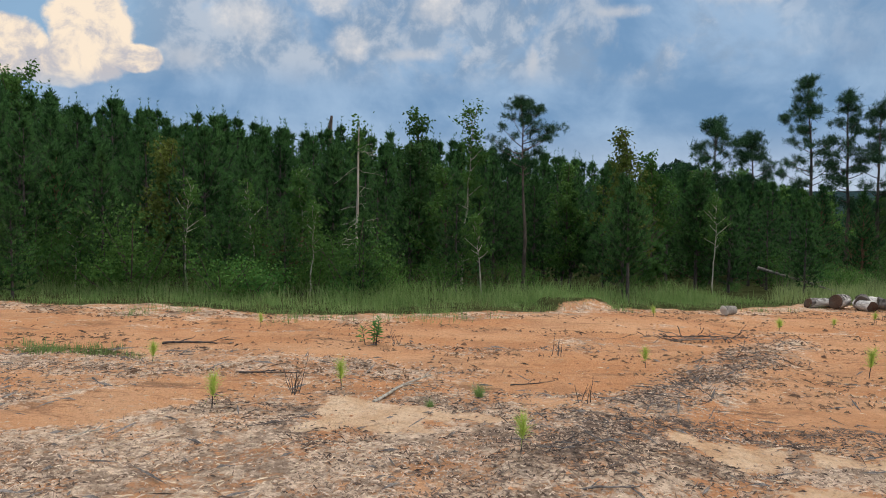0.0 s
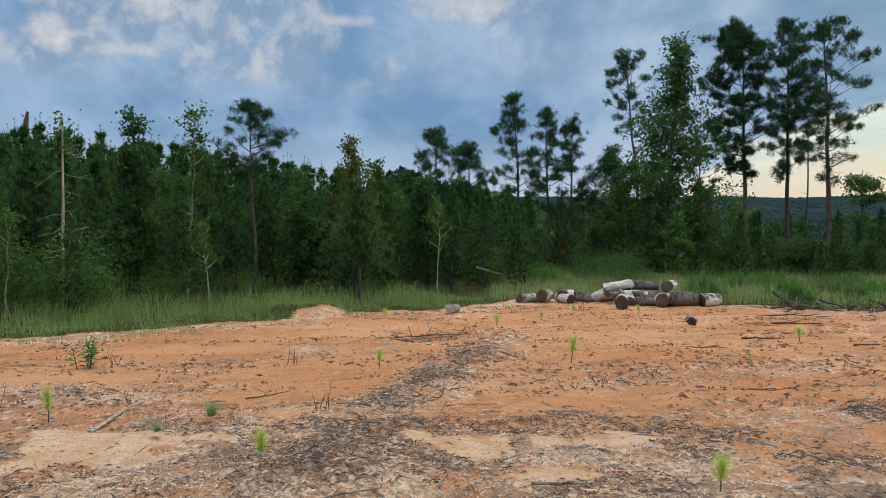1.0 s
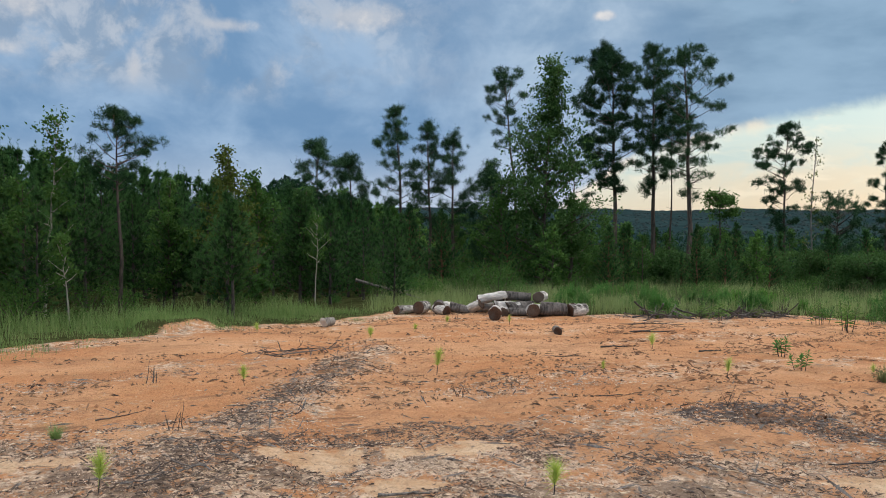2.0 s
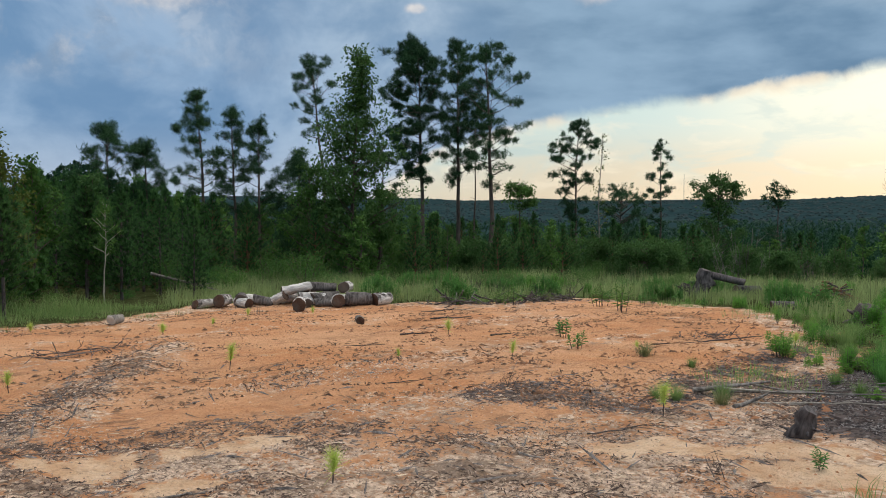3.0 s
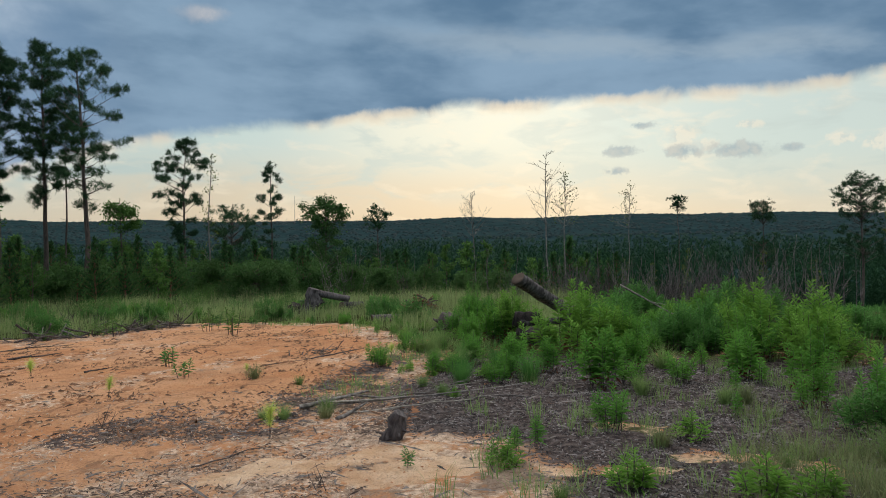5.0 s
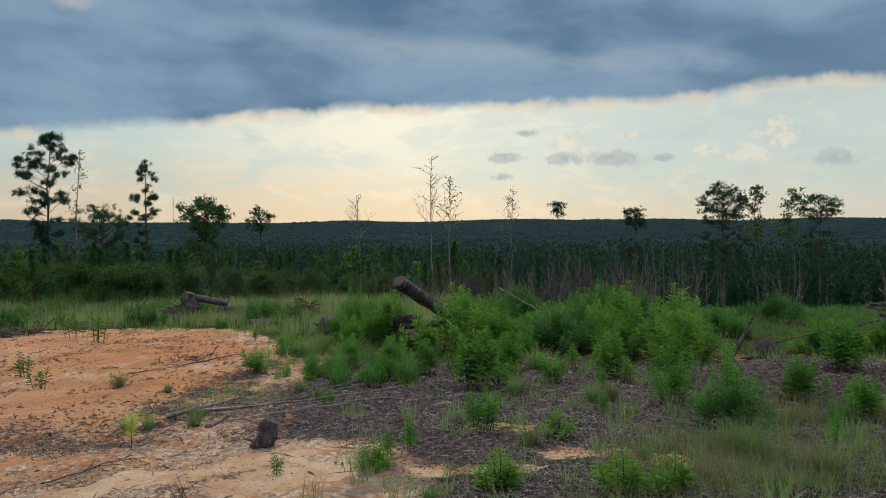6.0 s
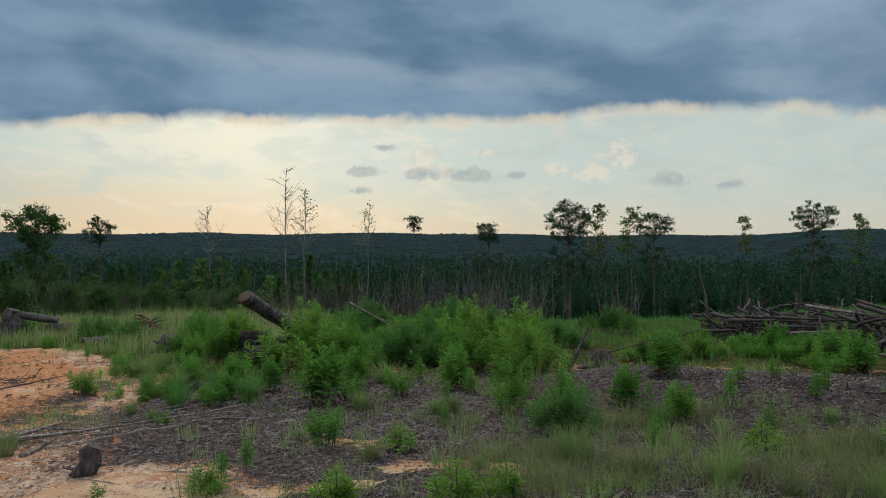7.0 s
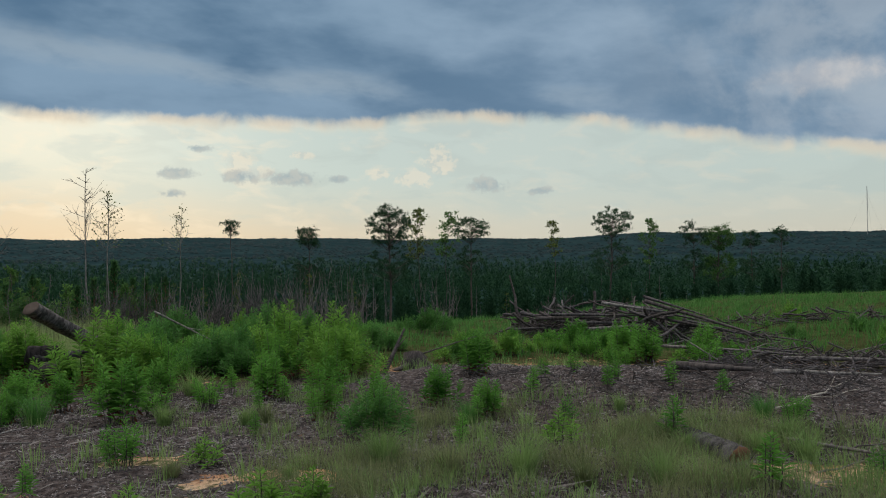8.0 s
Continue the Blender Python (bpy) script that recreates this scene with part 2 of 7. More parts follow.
M_WEED = foliage("weed_leaves", (0.044, 0.145, 0.022), (0.155, 0.36, 0.062), 0.45)
M_WEED_YELLOW = foliage("yellowish_weed_leaves", (0.060, 0.155, 0.022), (0.20, 0.39, 0.066), 0.45)
M_WEED_DULL = foliage("dull_weed_leaves", (0.038, 0.125, 0.026), (0.115, 0.27, 0.066), 0.42)
M_GRASS = foliage("grass_blades", (0.080, 0.150, 0.042), (0.25, 0.36, 0.125), 0.42)
M_GRASS_PALE = foliage("pale_grass_blades", (0.115, 0.18, 0.06), (0.34, 0.41, 0.175), 0.4)
M_GRASS_DRY = foliage("dry_grass_blades", (0.08, 0.115, 0.045), (0.25, 0.265, 0.125), 0.3)


def wood_green(name, dark, light, scale):
    """Canopy green that shifts from leaf to leaf and from tree to tree."""
    def col(n):
        isl = n.node("ShaderNodeNewGeometry").outputs["Random Per Island"]
        big = n.step(n.noise(place_of(n), scale, 4.0, 0.6), 0.35, 0.65)
        return n.mix(n.m("ADD", n.m("MULTIPLY", isl, 0.55), n.m("MULTIPLY", big, 0.45)), dark, light)

    return material(name, col, 0.95, 0.05, 0.15)


M_VALLEY = wood_green("valley_pine_canopy", (0.013, 0.040, 0.021), (0.037, 0.090, 0.040), 0.16)
# Canopies turn darker and bluer with distance: haze put into the base colours.
M_MID_WOOD = foliage("middle_wood_canopy_hazed", (0.010, 0.028, 0.021), (0.018, 0.045, 0.032), 0.1, 0.95)
M_FAR_WOOD = foliage("far_wood_canopy_hazed", (0.008, 0.019, 0.021), (0.014, 0.029, 0.030), 0.0, 0.95)


def bark(name, dark, light, stretch=6.0, relief=0.02):
    def col(n):
        p = object_place(n)
        mp = n.node("ShaderNodeMapping")
        mp.inputs["Scale"].default_value = (stretch, stretch, 1.0)
        n.put(mp.inputs[0], p)
        big = n.noise(p, 1.7, 3.0)
        fine = n.noise(mp.outputs[0], 4.0, 6.0, 0.65)
        return n.mix(n.step(n.m("ADD", n.m("MULTIPLY", big, 0.4), n.m("MULTIPLY", fine, 0.6)), 0.36, 0.64), dark, light)

    def rel(n):
        mp = n.node("ShaderNodeMapping")
        mp.inputs["Scale"].default_value = (stretch, stretch, 1.0)
        n.put(mp.inputs[0], object_place(n))
        return n.noise(mp.outputs[0], 5.0, 6.0, 0.7), 0.8, relief

    return material(name, col, 0.92, 0.15, bump=rel)


M_BARK_PINE = bark("pine_bark", (0.045, 0.037, 0.032), (0.135, 0.105, 0.088))
M_BARK_RED = bark("young_pine_bark", (0.09, 0.045, 0.028), (0.22, 0.12, 0.075))
M_BARK_PALE = bark("pale_bark", (0.20, 0.18, 0.15), (0.46, 0.42, 0.36))
M_BARK_GREY = bark("weathered_grey_wood", (0.085, 0.077, 0.070), (0.29, 0.265, 0.24))
M_BARK_LOG = bark("log_bark", (0.026, 0.023, 0.022), (0.20, 0.18, 0.168), 5.0, 0.05)


def patchy_col(n):
    p = object_place(n)
    fine = n.noise(n.node_map(p, (1.0, 5.0, 5.0)), 4.0, 6.0, 0.65)
    dark = n.mix(n.step(fine, 0.38, 0.64), (0.040, 0.035, 0.033), (0.21, 0.19, 0.178))
    pale = n.mix(n.step(fine, 0.4, 0.65), (0.40, 0.38, 0.355), (0.70, 0.67, 0.63))
    bare = n.noise(p, 2.3, 4.0, 0.55, 0.4)
    return n.mix(n.step(n.m("ADD", bare, n.m("MULTIPLY", n.node("ShaderNodeObjectInfo").outputs["Random"], 0.16)), 0.46, 0.54), dark, pale)


M_LOG_PATCHY = material("half_peeled_log_bark", patchy_col, 0.92, 0.15, bump=lambda n: (n.noise(n.node_map(object_place(n), (1.0, 5.0, 5.0)), 5.0, 6.0, 0.7), 0.8, 0.04))
M_STICK = bark("weathered_stick", (0.065, 0.056, 0.053), (0.235, 0.21, 0.195))
M_BRUSH = bark("weathered_brush", (0.034, 0.030, 0.031), (0.14, 0.125, 0.122))
M_STICK_DARK = bark("dark_stick", (0.034, 0.029, 0.028), (0.125, 0.105, 0.098))
M_STEM = bark("grey_sapling_bark", (0.07, 0.064, 0.060), (0.20, 0.185, 0.175))


def cut_col(n):
    p = object_place(n)
    w = n.node("ShaderNodeTexWave")
    w.wave_type, w.rings_direction = "RINGS", "X"
    n.put(w.inputs["Vector"], p)
    w.inputs["Scale"].default_value, w.inputs["Distortion"].default_value = 14.0, 2.5
    c = n.mix(w.outputs["Fac"], (0.048, 0.029, 0.021), (0.115, 0.066, 0.044))
    return n.mix(n.step(n.noise(p, 5.0, 4.0), 0.45, 0.65), c, (0.085, 0.068, 0.058))


M_CUT = material("sawn_log_end", cut_col, 0.9, 0.15, bump=lambda n: (n.noise(object_place(n), 30.0, 3.0), 0.3, 0.005))
M_CUT_PALE = material("bleached_wood", lambda n: n.mix(n.noise(object_place(n), 9.0, 5.0), (0.38, 0.35, 0.31), (0.62, 0.59, 0.54)), 0.9, 0.15)
M_CHIP = material("bark_chips", lambda n: n.mix(n.m("POWER", n.node("ShaderNodeNewGeometry").outputs["Random Per Island"], 1.15),
                  (0.125, 0.085, 0.064), (0.64, 0.49, 0.375)), 0.95, 0.1)
M_CHIP_DARK = material("damp_bark_chips", lambda n: n.mix(n.m("POWER", n.node("ShaderNodeNewGeometry").outputs["Random Per Island"], 2.0),
                       (0.022, 0.020, 0.021), (0.26, 0.237, 0.23)), 0.95, 0.1)
M_STEEL = material("mast_steel", lambda n: n.mix(n.noise(place_of(n), 0.2), (0.25, 0.24, 0.24), (0.33, 0.32, 0.32)), 0.6, 0.4)


def ground_col(n):
    p = place_of(n)

    def attr(name):
        a_ = n.node("ShaderNodeAttribute")
        a_.attribute_name = name
        return a_.outputs["Fac"]

    big = n.noise(p, 0.45, 5.0, 0.6)
    mid = n.noise(p, 2.6, 6.0, 0.62)
    fine = n.noise(p, 14.0, 5.0, 0.65)
    grain = n.noise(p, 60.0, 3.0, 0.6)

    def area(name, wob, lo, hi):
        v = n.m("ADD", attr(name), n.m("MULTIPLY", n.m("SUBTRACT", mid, 0.5), wob))
        v = n.m("ADD", v, n.m("MULTIPLY", n.m("SUBTRACT", fine, 0.5), wob * 0.8))
        return n.step(v, lo, hi)

    clay = n.mix(n.step(big, 0.36, 0.66), (0.55, 0.262, 0.127), (0.655, 0.37, 0.21))
    clay = n.mix(n.m("MULTIPLY", n.step(mid, 0.48, 0.7), 0.5), clay, (0.61, 0.345, 0.185))
    streak = n.noise(n.node_map(p, (0.9, 3.2, 1.0)), 1.1, 7.0, 0.68, 0.8)
    worn = n.m("ADD", 0.22, n.m("MULTIPLY", n.step(n.noise(p, 0.55, 4.0, 0.6, 0.5), 0.46, 0.60), 0.78))
    clay = n.mix(n.m("MULTIPLY", n.m("MULTIPLY", n.step(streak, 0.51, 0.63), worn), 0.8), clay, (0.235, 0.135, 0.088))
    clay = n.mix(n.m("MULTIPLY", n.step(streak, 0.42, 0.33), 0.4), clay, (0.57, 0.325, 0.175))
    clay = n.mix(n.m("MULTIPLY", n.m("MULTIPLY", n.step(fine, 0.55, 0.72), worn), 0.55), clay, (0.27, 0.12, 0.06))
    blot = n.noise(p, 0.85, 6.0, 0.7, 0.8)
    clay = n.mix(n.m("MULTIPLY", n.step(blot, 0.50, 0.61), 0.3), clay, (0.255, 0.125, 0.070))
    speck = n.noise(p, 19.0, 6.0, 0.75)
    clay = n.mix(n.m("MULTIPLY", n.m("MULTIPLY", n.step(speck, 0.54, 0.64), worn), 0.6), clay, (0.20, 0.10, 0.055))
    clay = n.mix(n.m("MULTIPLY", n.step(speck, 0.44, 0.36), 0.42), clay, (0.72, 0.45, 0.27))
    sand = n.mix(n.step(mid, 0.35, 0.65), (0.64, 0.42, 0.26), (0.80, 0.60, 0.42))
    sand = n.mix(n.m("MULTIPLY", n.step(fine, 0.52, 0.7), 0.5), sand, (0.30, 0.18, 0.105))
    sand = n.mix(n.m("MULTIPLY", n.step(n.noise(p, 1.3, 6.0, 0.7, 0.6), 0.50, 0.64), 0.45), sand, (0.52, 0.29, 0.155))
    mulch = n.mix(n.step(fine, 0.36, 0.64), (0.40, 0.285, 0.205), (0.82, 0.63, 0.475))
    mulch = n.mix(n.m("MULTIPLY", n.step(grain, 0.5, 0.75), 0.5), mulch, (0.54, 0.43, 0.34))
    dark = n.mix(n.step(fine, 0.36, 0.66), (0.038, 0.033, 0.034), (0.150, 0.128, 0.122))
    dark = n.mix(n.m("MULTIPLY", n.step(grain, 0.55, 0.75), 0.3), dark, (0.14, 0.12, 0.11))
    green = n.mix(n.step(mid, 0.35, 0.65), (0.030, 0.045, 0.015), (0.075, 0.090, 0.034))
    # Far wood ground: the distance's blue haze is painted into this colour.
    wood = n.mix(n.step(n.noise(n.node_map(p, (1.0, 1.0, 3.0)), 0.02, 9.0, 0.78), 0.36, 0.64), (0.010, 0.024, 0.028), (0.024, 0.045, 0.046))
    mat_ = n.noise(p, 1.5, 6.0, 0.68, 0.5)
    mulch = n.mix(n.m("MULTIPLY", n.step(mat_, 0.47, 0.58), 0.68), mulch, (0.175, 0.125, 0.095))
    mulch = n.mix(n.m("MULTIPLY", n.step(speck, 0.54, 0.64), 0.7), mulch, (0.085, 0.055, 0.042))
    sand = n.mix(n.m("MULTIPLY", n.step(speck, 0.56, 0.66), 0.5), sand, (0.24, 0.15, 0.095))
    c = n.mix(area("mulch", 2.0, 0.30, 0.80), clay, mulch)
    c = n.mix(n.m("MULTIPLY", area("sand", 1.7, 0.34, 0.62), 0.92), c, sand)
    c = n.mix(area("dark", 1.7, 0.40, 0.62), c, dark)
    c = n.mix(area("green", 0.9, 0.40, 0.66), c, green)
    c = n.mix(n.m("MULTIPLY", grain, 0.18), c, (0.10, 0.06, 0.04))
    grit = n.noise(p, 42.0, 4.0, 0.7)
    c = n.mix(n.m("MULTIPLY", n.step(grit, 0.54, 0.66), 0.30), c, (0.13, 0.080, 0.053))
    c = n.mix(n.m("MULTIPLY", n.step(grit, 0.46, 0.34), 0.30), c, (0.78, 0.60, 0.45), "SOFT_LIGHT")
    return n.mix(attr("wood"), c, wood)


def ground_bump(n):
    p = place_of(n)
    h = n.m("ADD", n.m("MULTIPLY", n.noise(p, 5.0, 6.0, 0.65), 0.7), n.m("MULTIPLY", n.noise(p, 30.0, 5.0, 0.7), 0.45))
    return h, 1.0, 0.12


M_GROUND = material("bare_clay_and_mulch", ground_col, 1.0, 0.0, bump=ground_bump)


# ---- mesh helpers ----
def rng_of(seed):
    return np.random.default_rng(seed)


def unit(v):
    return v / np.maximum(np.linalg.norm(v, axis=-1, keepdims=True), 1e-9)


def make_mesh(name, chunks, mats):
    """chunks: (verts n x 3, faces m x k, material index); one mesh."""
    me = bpy.data.meshes.new(name)
    verts = np.concatenate([c[0] for c in chunks]).astype(np.float32)
    loops, starts, idx, off, pos = [], [], [], 0, 0
    for v, f, mi in chunks:
        f = np.asarray(f, dtype=np.int64)
        if len(f):
            k = f.shape[1]
            loops.append((f + off).ravel())
            starts.append(pos + np.arange(len(f)) * k)
            idx.append(np.full(len(f), mi))
            pos += f.size
        off += len(v)
    loops, starts, idx = np.concatenate(loops), np.concatenate(starts), np.concatenate(idx)
    me.vertices.add(len(verts))
    me.vertices.foreach_set("co", verts.ravel())
    me.loops.add(len(loops))
    me.loops.foreach_set("vertex_index", loops.astype(np.int32))
    me.polygons.add(len(starts))
    me.polygons.foreach_set("loop_start", starts.astype(np.int32))
    me.polygons.foreach_set("material_index", idx.astype(np.int32))
    for mat in mats:
        me.materials.append(mat)
    me.update(calc_edges=True)
    return me


def smooth_all(me):
    me.polygons.foreach_set("use_smooth", np.ones(len(me.polygons), dtype=bool))
    return me


def part(name, chunks, material_, parent, label="", smooth_faces=False):
    me = make_mesh(name, chunks, [material_])
    if smooth_faces:
        smooth_all(me)
    ob = new(name, me)
    ob.parent = parent
    return tagged(ob, label)


def thing(name, label, category, group="", at=None):
    ob = new(name)
    ob.empty_display_size = 0.2
    if at is not None:
        ob.matrix_basis = at
    return tagged(ob, label, category, group)


def tube(points, radii, sides=6, cap=True, lump=0.0, rng=None):
    p = np.asarray(points, float)
    r = np.asarray(radii, float)
    d = unit(np.gradient(p, axis=0))
    ref = np.array((0.31, 0.95, 0.05)) if abs(d[0][2]) > 0.7 else np.array((0.0, 0.05, 1.0))
    u = unit(np.cross(d, ref))
    w = np.cross(d, u)
    a = np.linspace(0, 2 * np.pi, sides, endpoint=False)
    rr = np.repeat(r[:, None], sides, 1)
    if lump:
        rr = rr * (1 + lump * rng.normal(0, 1, rr.shape).clip(-2, 2))
    v = p[:, None] + rr[..., None] * (np.cos(a)[None, :, None] * u[:, None] + np.sin(a)[None, :, None] * w[:, None])
    n = len(p)
    i, j = np.meshgrid(np.arange(n - 1), np.arange(sides), indexing="ij")
    f = np.stack([i * sides + j, i * sides + (j + 1) % sides, (i + 1) * sides + (j + 1) % sides, (i + 1) * sides + j], -1).reshape(-1, 4)
    out = [(v.reshape(-1, 3), f, 0)]
    if cap:
        for row, flip in ((v[0], True), (v[-1], False)):
            c = np.vstack([row, row.mean(0)])
            k = np.arange(sides)
            t = np.stack([k, (k + 1) % sides, np.full(sides, sides)], 1)
            out.append((c, t[:, ::-1] if flip else t, 0))
    return out


def limb(rng, start, way, length, r0, r1, n=5, wob=0.08, rise=0.0):
    """Points and radii of a crooked limb."""
    s = np.linspace(0, 1, n)
    p = np.asarray(start, float) + np.outer(s * length, unit(np.asarray(way, float)))
    p[1:] += np.cumsum(rng.normal(0, wob * length / n, (n - 1, 3)), 0)
    p[:, 2] += rise * length * s * s
    return p, r0 + (r1 - r0) * s


def needles(rng, centres, axes, length, count, width):
    """Tufts of long needles round each centre."""
    n = len(centres)
    c = np.repeat(centres, count, 0)
    d = unit(np.repeat(unit(axes), count, 0) * 0.95 + rng.normal(0, 0.42, (n * count, 3)))
    side = unit(np.cross(d, rng.normal(0, 1, d.shape)))
    ln = length * rng.uniform(0.6, 1.15, (len(c), 1))
    v = np.stack([c - side * width * 0.5, c + side * width * 0.5, c + d * ln + np.array((0, 0, -0.12)) * ln * rng.uniform(0, 1, (len(c), 1))], 1)
    return v.reshape(-1, 3), np.arange(len(c) * 3).reshape(-1, 3), 0


def leaves(rng, centres, size, width=0.55, droop=0.3):
    """Folded pointed leaves."""
    n = len(centres)
    d = unit(rng.normal(0, 1, (n, 3)) + np.array((0, 0, -droop)))
    side = unit(np.cross(d, rng.normal(0, 1, (n, 3))))
    nor = np.cross(d, side)
    s = size * rng.uniform(0.6, 1.25, (n, 1))
    a = centres
    b = centres + d * s * 0.5 + side * s * width * 0.5 + nor * s * 0.1
    c = centres + d * s
    e = centres + d * s * 0.5 - side * s * width * 0.5 + nor * s * 0.1
    v = np.stack([a, b, c, e], 1).reshape(-1, 3)
    k = np.arange(n)[:, None] * 4
    f = np.concatenate([k + np.array((0, 1, 2)), k + np.array((0, 2, 3))])
    return v, f, 0


def blades(rng, base, height, width, lean=0.35, ways=None):
    """Bent grass blades, each of two quads narrowing to a tip."""
    n = len(base)
    h = height * rng.uniform(0.45, 1.15, (n, 1)) if np.isscalar(height) else height[:, None] * rng.uniform(0.5, 1.15, (n, 1))
    a = rng.uniform(0, 2 * np.pi, n)
    way = np.stack([np.cos(a), np.sin(a), 0 * a], 1) if ways is None else ways
    side = np.stack([-way[:, 1], way[:, 0], 0 * a], 1) * width
    ln = np.abs(rng.normal(lean, lean * 0.5, (n, 1)))
    m = base + way * h * ln * 0.35 + np.array((0, 0, 1)) * h * 0.55
    t = base + way * h * ln + np.array((0, 0, 1)) * h * (1 - 0.3 * np.minimum(ln, 1))
    v = np.stack([base - side, base + side, m - side * 0.7, m + side * 0.7, t], 1).reshape(-1, 3)
    k = np.arange(n)[:, None] * 5
    return [(v, k + np.array((0, 1, 3, 2)), 0), (v, k + np.array((2, 3, 4)), 0)]


def joined_blades(bl):
    """blades() with its vertices kept once."""
    (v, q, _), (_, t, _) = bl
    return [(v, np.concatenate([np.stack([q[:, 0], q[:, 1], q[:, 2]], 1), np.stack([q[:, 0], q[:, 2], q[:, 3]], 1), t]), 0)]


# ---- ground ----
def smooth(a, b, v):
    t = np.clip((v - a) / (b - a), 0, 1)
    return t * t * (3 - 2 * t)


def value_noise(x, y, seed=0):
    xi, yi = np.floor(x).astype(np.int64), np.floor(y).astype(np.int64)
    fx, fy = x - xi, y - yi
    fx, fy = fx * fx * (3 - 2 * fx), fy * fy * (3 - 2 * fy)

    def h(i, j):
        k = (i * 374761393 + j * 668265263 + seed * 1442695) & 0x7FFFFFFF
        k = ((k ^ (k >> 13)) * 1274126177) & 0x7FFFFFFF
        return ((k ^ (k >> 16)) & 0xFFFF) / 65535.0

    return (h(xi, yi) * (1 - fx) + h(xi + 1, yi) * fx) * (1 - fy) + (h(xi, yi + 1) * (1 - fx) + h(xi + 1, yi + 1) * fx) * fy


def fbm(x, y, scale, octaves=4, seed=0):
    v, amp, tot = 0.0, 1.0, 0.0
    for o in range(octaves):
        v = v + amp * value_noise(x * scale, y * scale, seed + o)
        tot += amp
        amp, scale = amp * 0.5, scale * 2.1
    return v / tot


CREST = ((-180, 60), (14, 30), (50, 31), (70, 28), (80, 24), (95, 20), (108, 21), (118, 26), (126, 33), (140, 36), (180, 60))
CLEARING = ((-40, 9), (-8, 12.3), (-4.9, 12.0), (-2.2, 12.0), (-0.5, 12.8), (2.5, 14.5), (5.3, 15.7), (7.8, 17.4), (10, 17.0), (12.0, 15.0),
            (13.2, 14.0), (17.2, 13.2), (18.0, 10.0), (17.0, 7.6), (13.0, 4.4), (8.7, 3.3), (6.4, 2.5), (6.2, 1.3), (5.2, 0.6), (3, -2.5), (-5, -14), (-40, -14))


def inside(poly, x, y):
    """Metres inside (positive) or outside a polygon."""
    x, y = np.asarray(x, float), np.asarray(y, float)
    best, odd = np.full(x.shape, 1e9), np.zeros(x.shape, bool)
    for (ax, ay), (bx, by) in zip(poly, poly[1:] + poly[:1]):
        ex, ey = bx - ax, by - ay
        t = np.clip(((x - ax) * ex + (y - ay) * ey) / (ex * ex + ey * ey), 0, 1)
        best = np.minimum(best, np.hypot(x - ax - t * ex, y - ay - t * ey))
        if ay != by:
            odd ^= ((ay > y) != (by > y)) & (x < ex * (y - ay) / (by - ay) + ax)
    return np.where(odd, best, -best)


def near_line(line, x, y):
    best = np.full(np.shape(x), 1e9)
    for (ax, ay), (bx, by) in zip(line, line[1:]):
        ex, ey = bx - ax, by - ay
        t = np.clip(((x - ax) * ex + (y - ay) * ey) / (ex * ex + ey * ey), 0, 1)
        best = np.minimum(best, np.hypot(x - ax - t * ex, y - ay - t * ey))
    return best


def oval(x, y, cx, cy, rx, ry, turn=0.0):
    c, s = math.cos(radians(turn)), math.sin(radians(turn))
    u, v = (x - cx) * c + (y - cy) * s, -(x - cx) * s + (y - cy) * c
    return smooth(1.25, 0.75, np.hypot(u / rx, v / ry))


BERM = ((0.7, 4.6), (1.2, 5.7), (2.2, 7.1), (3.4, 9.0), (4.5, 10.5))
SAND = ((-0.65, 5.8, 0.6, 0.62, 30), (0.26, 5.8, 0.32, 0.13, 0), (1.66, 5.08, 0.36, 0.22, 0), (2.6, 4.86, 0.34, 0.16, 0), (3.06, 5.0, 0.32, 0.14, -20), (2.2, 4.3, 0.45, 0.16, -15),
        (5.4, 2.62, 0.62, 0.36, -35), (5.45, 1.6, 0.28, 0.42, 10), (5.95, 2.1, 0.25, 0.35, 0), (6.5, -0.74, 0.3, 0.5, 0), (5.9, -0.05, 0.18, 0.3, 0), (5.62, 0.42, 0.12, 0.2, 0), (7.3, 0.15, 0.16, 0.3, 0), (4.95, -4.6, 0.5, 0.3, 60))
DEBRIS = ((10.4, -7.1), (8.8, -7.7), (7.2, -7.2))
DARK_BAND = ((1.0, 5.4), (2.3, 5.75), (3.2, 5.65), (3.7, 4.9), (3.9, 4.2))
DARK_SPILL = ((11.5, 4.5), (9.4, 4.2), (7.5, 3.75), (6.5, 3.7), (6.2, 4.2), (6.5, 5.0))
MULCH_BANK = ((10.2, -3.2), (9.2, -4.3), (8.4, -5.8), (7.2, -6.4))


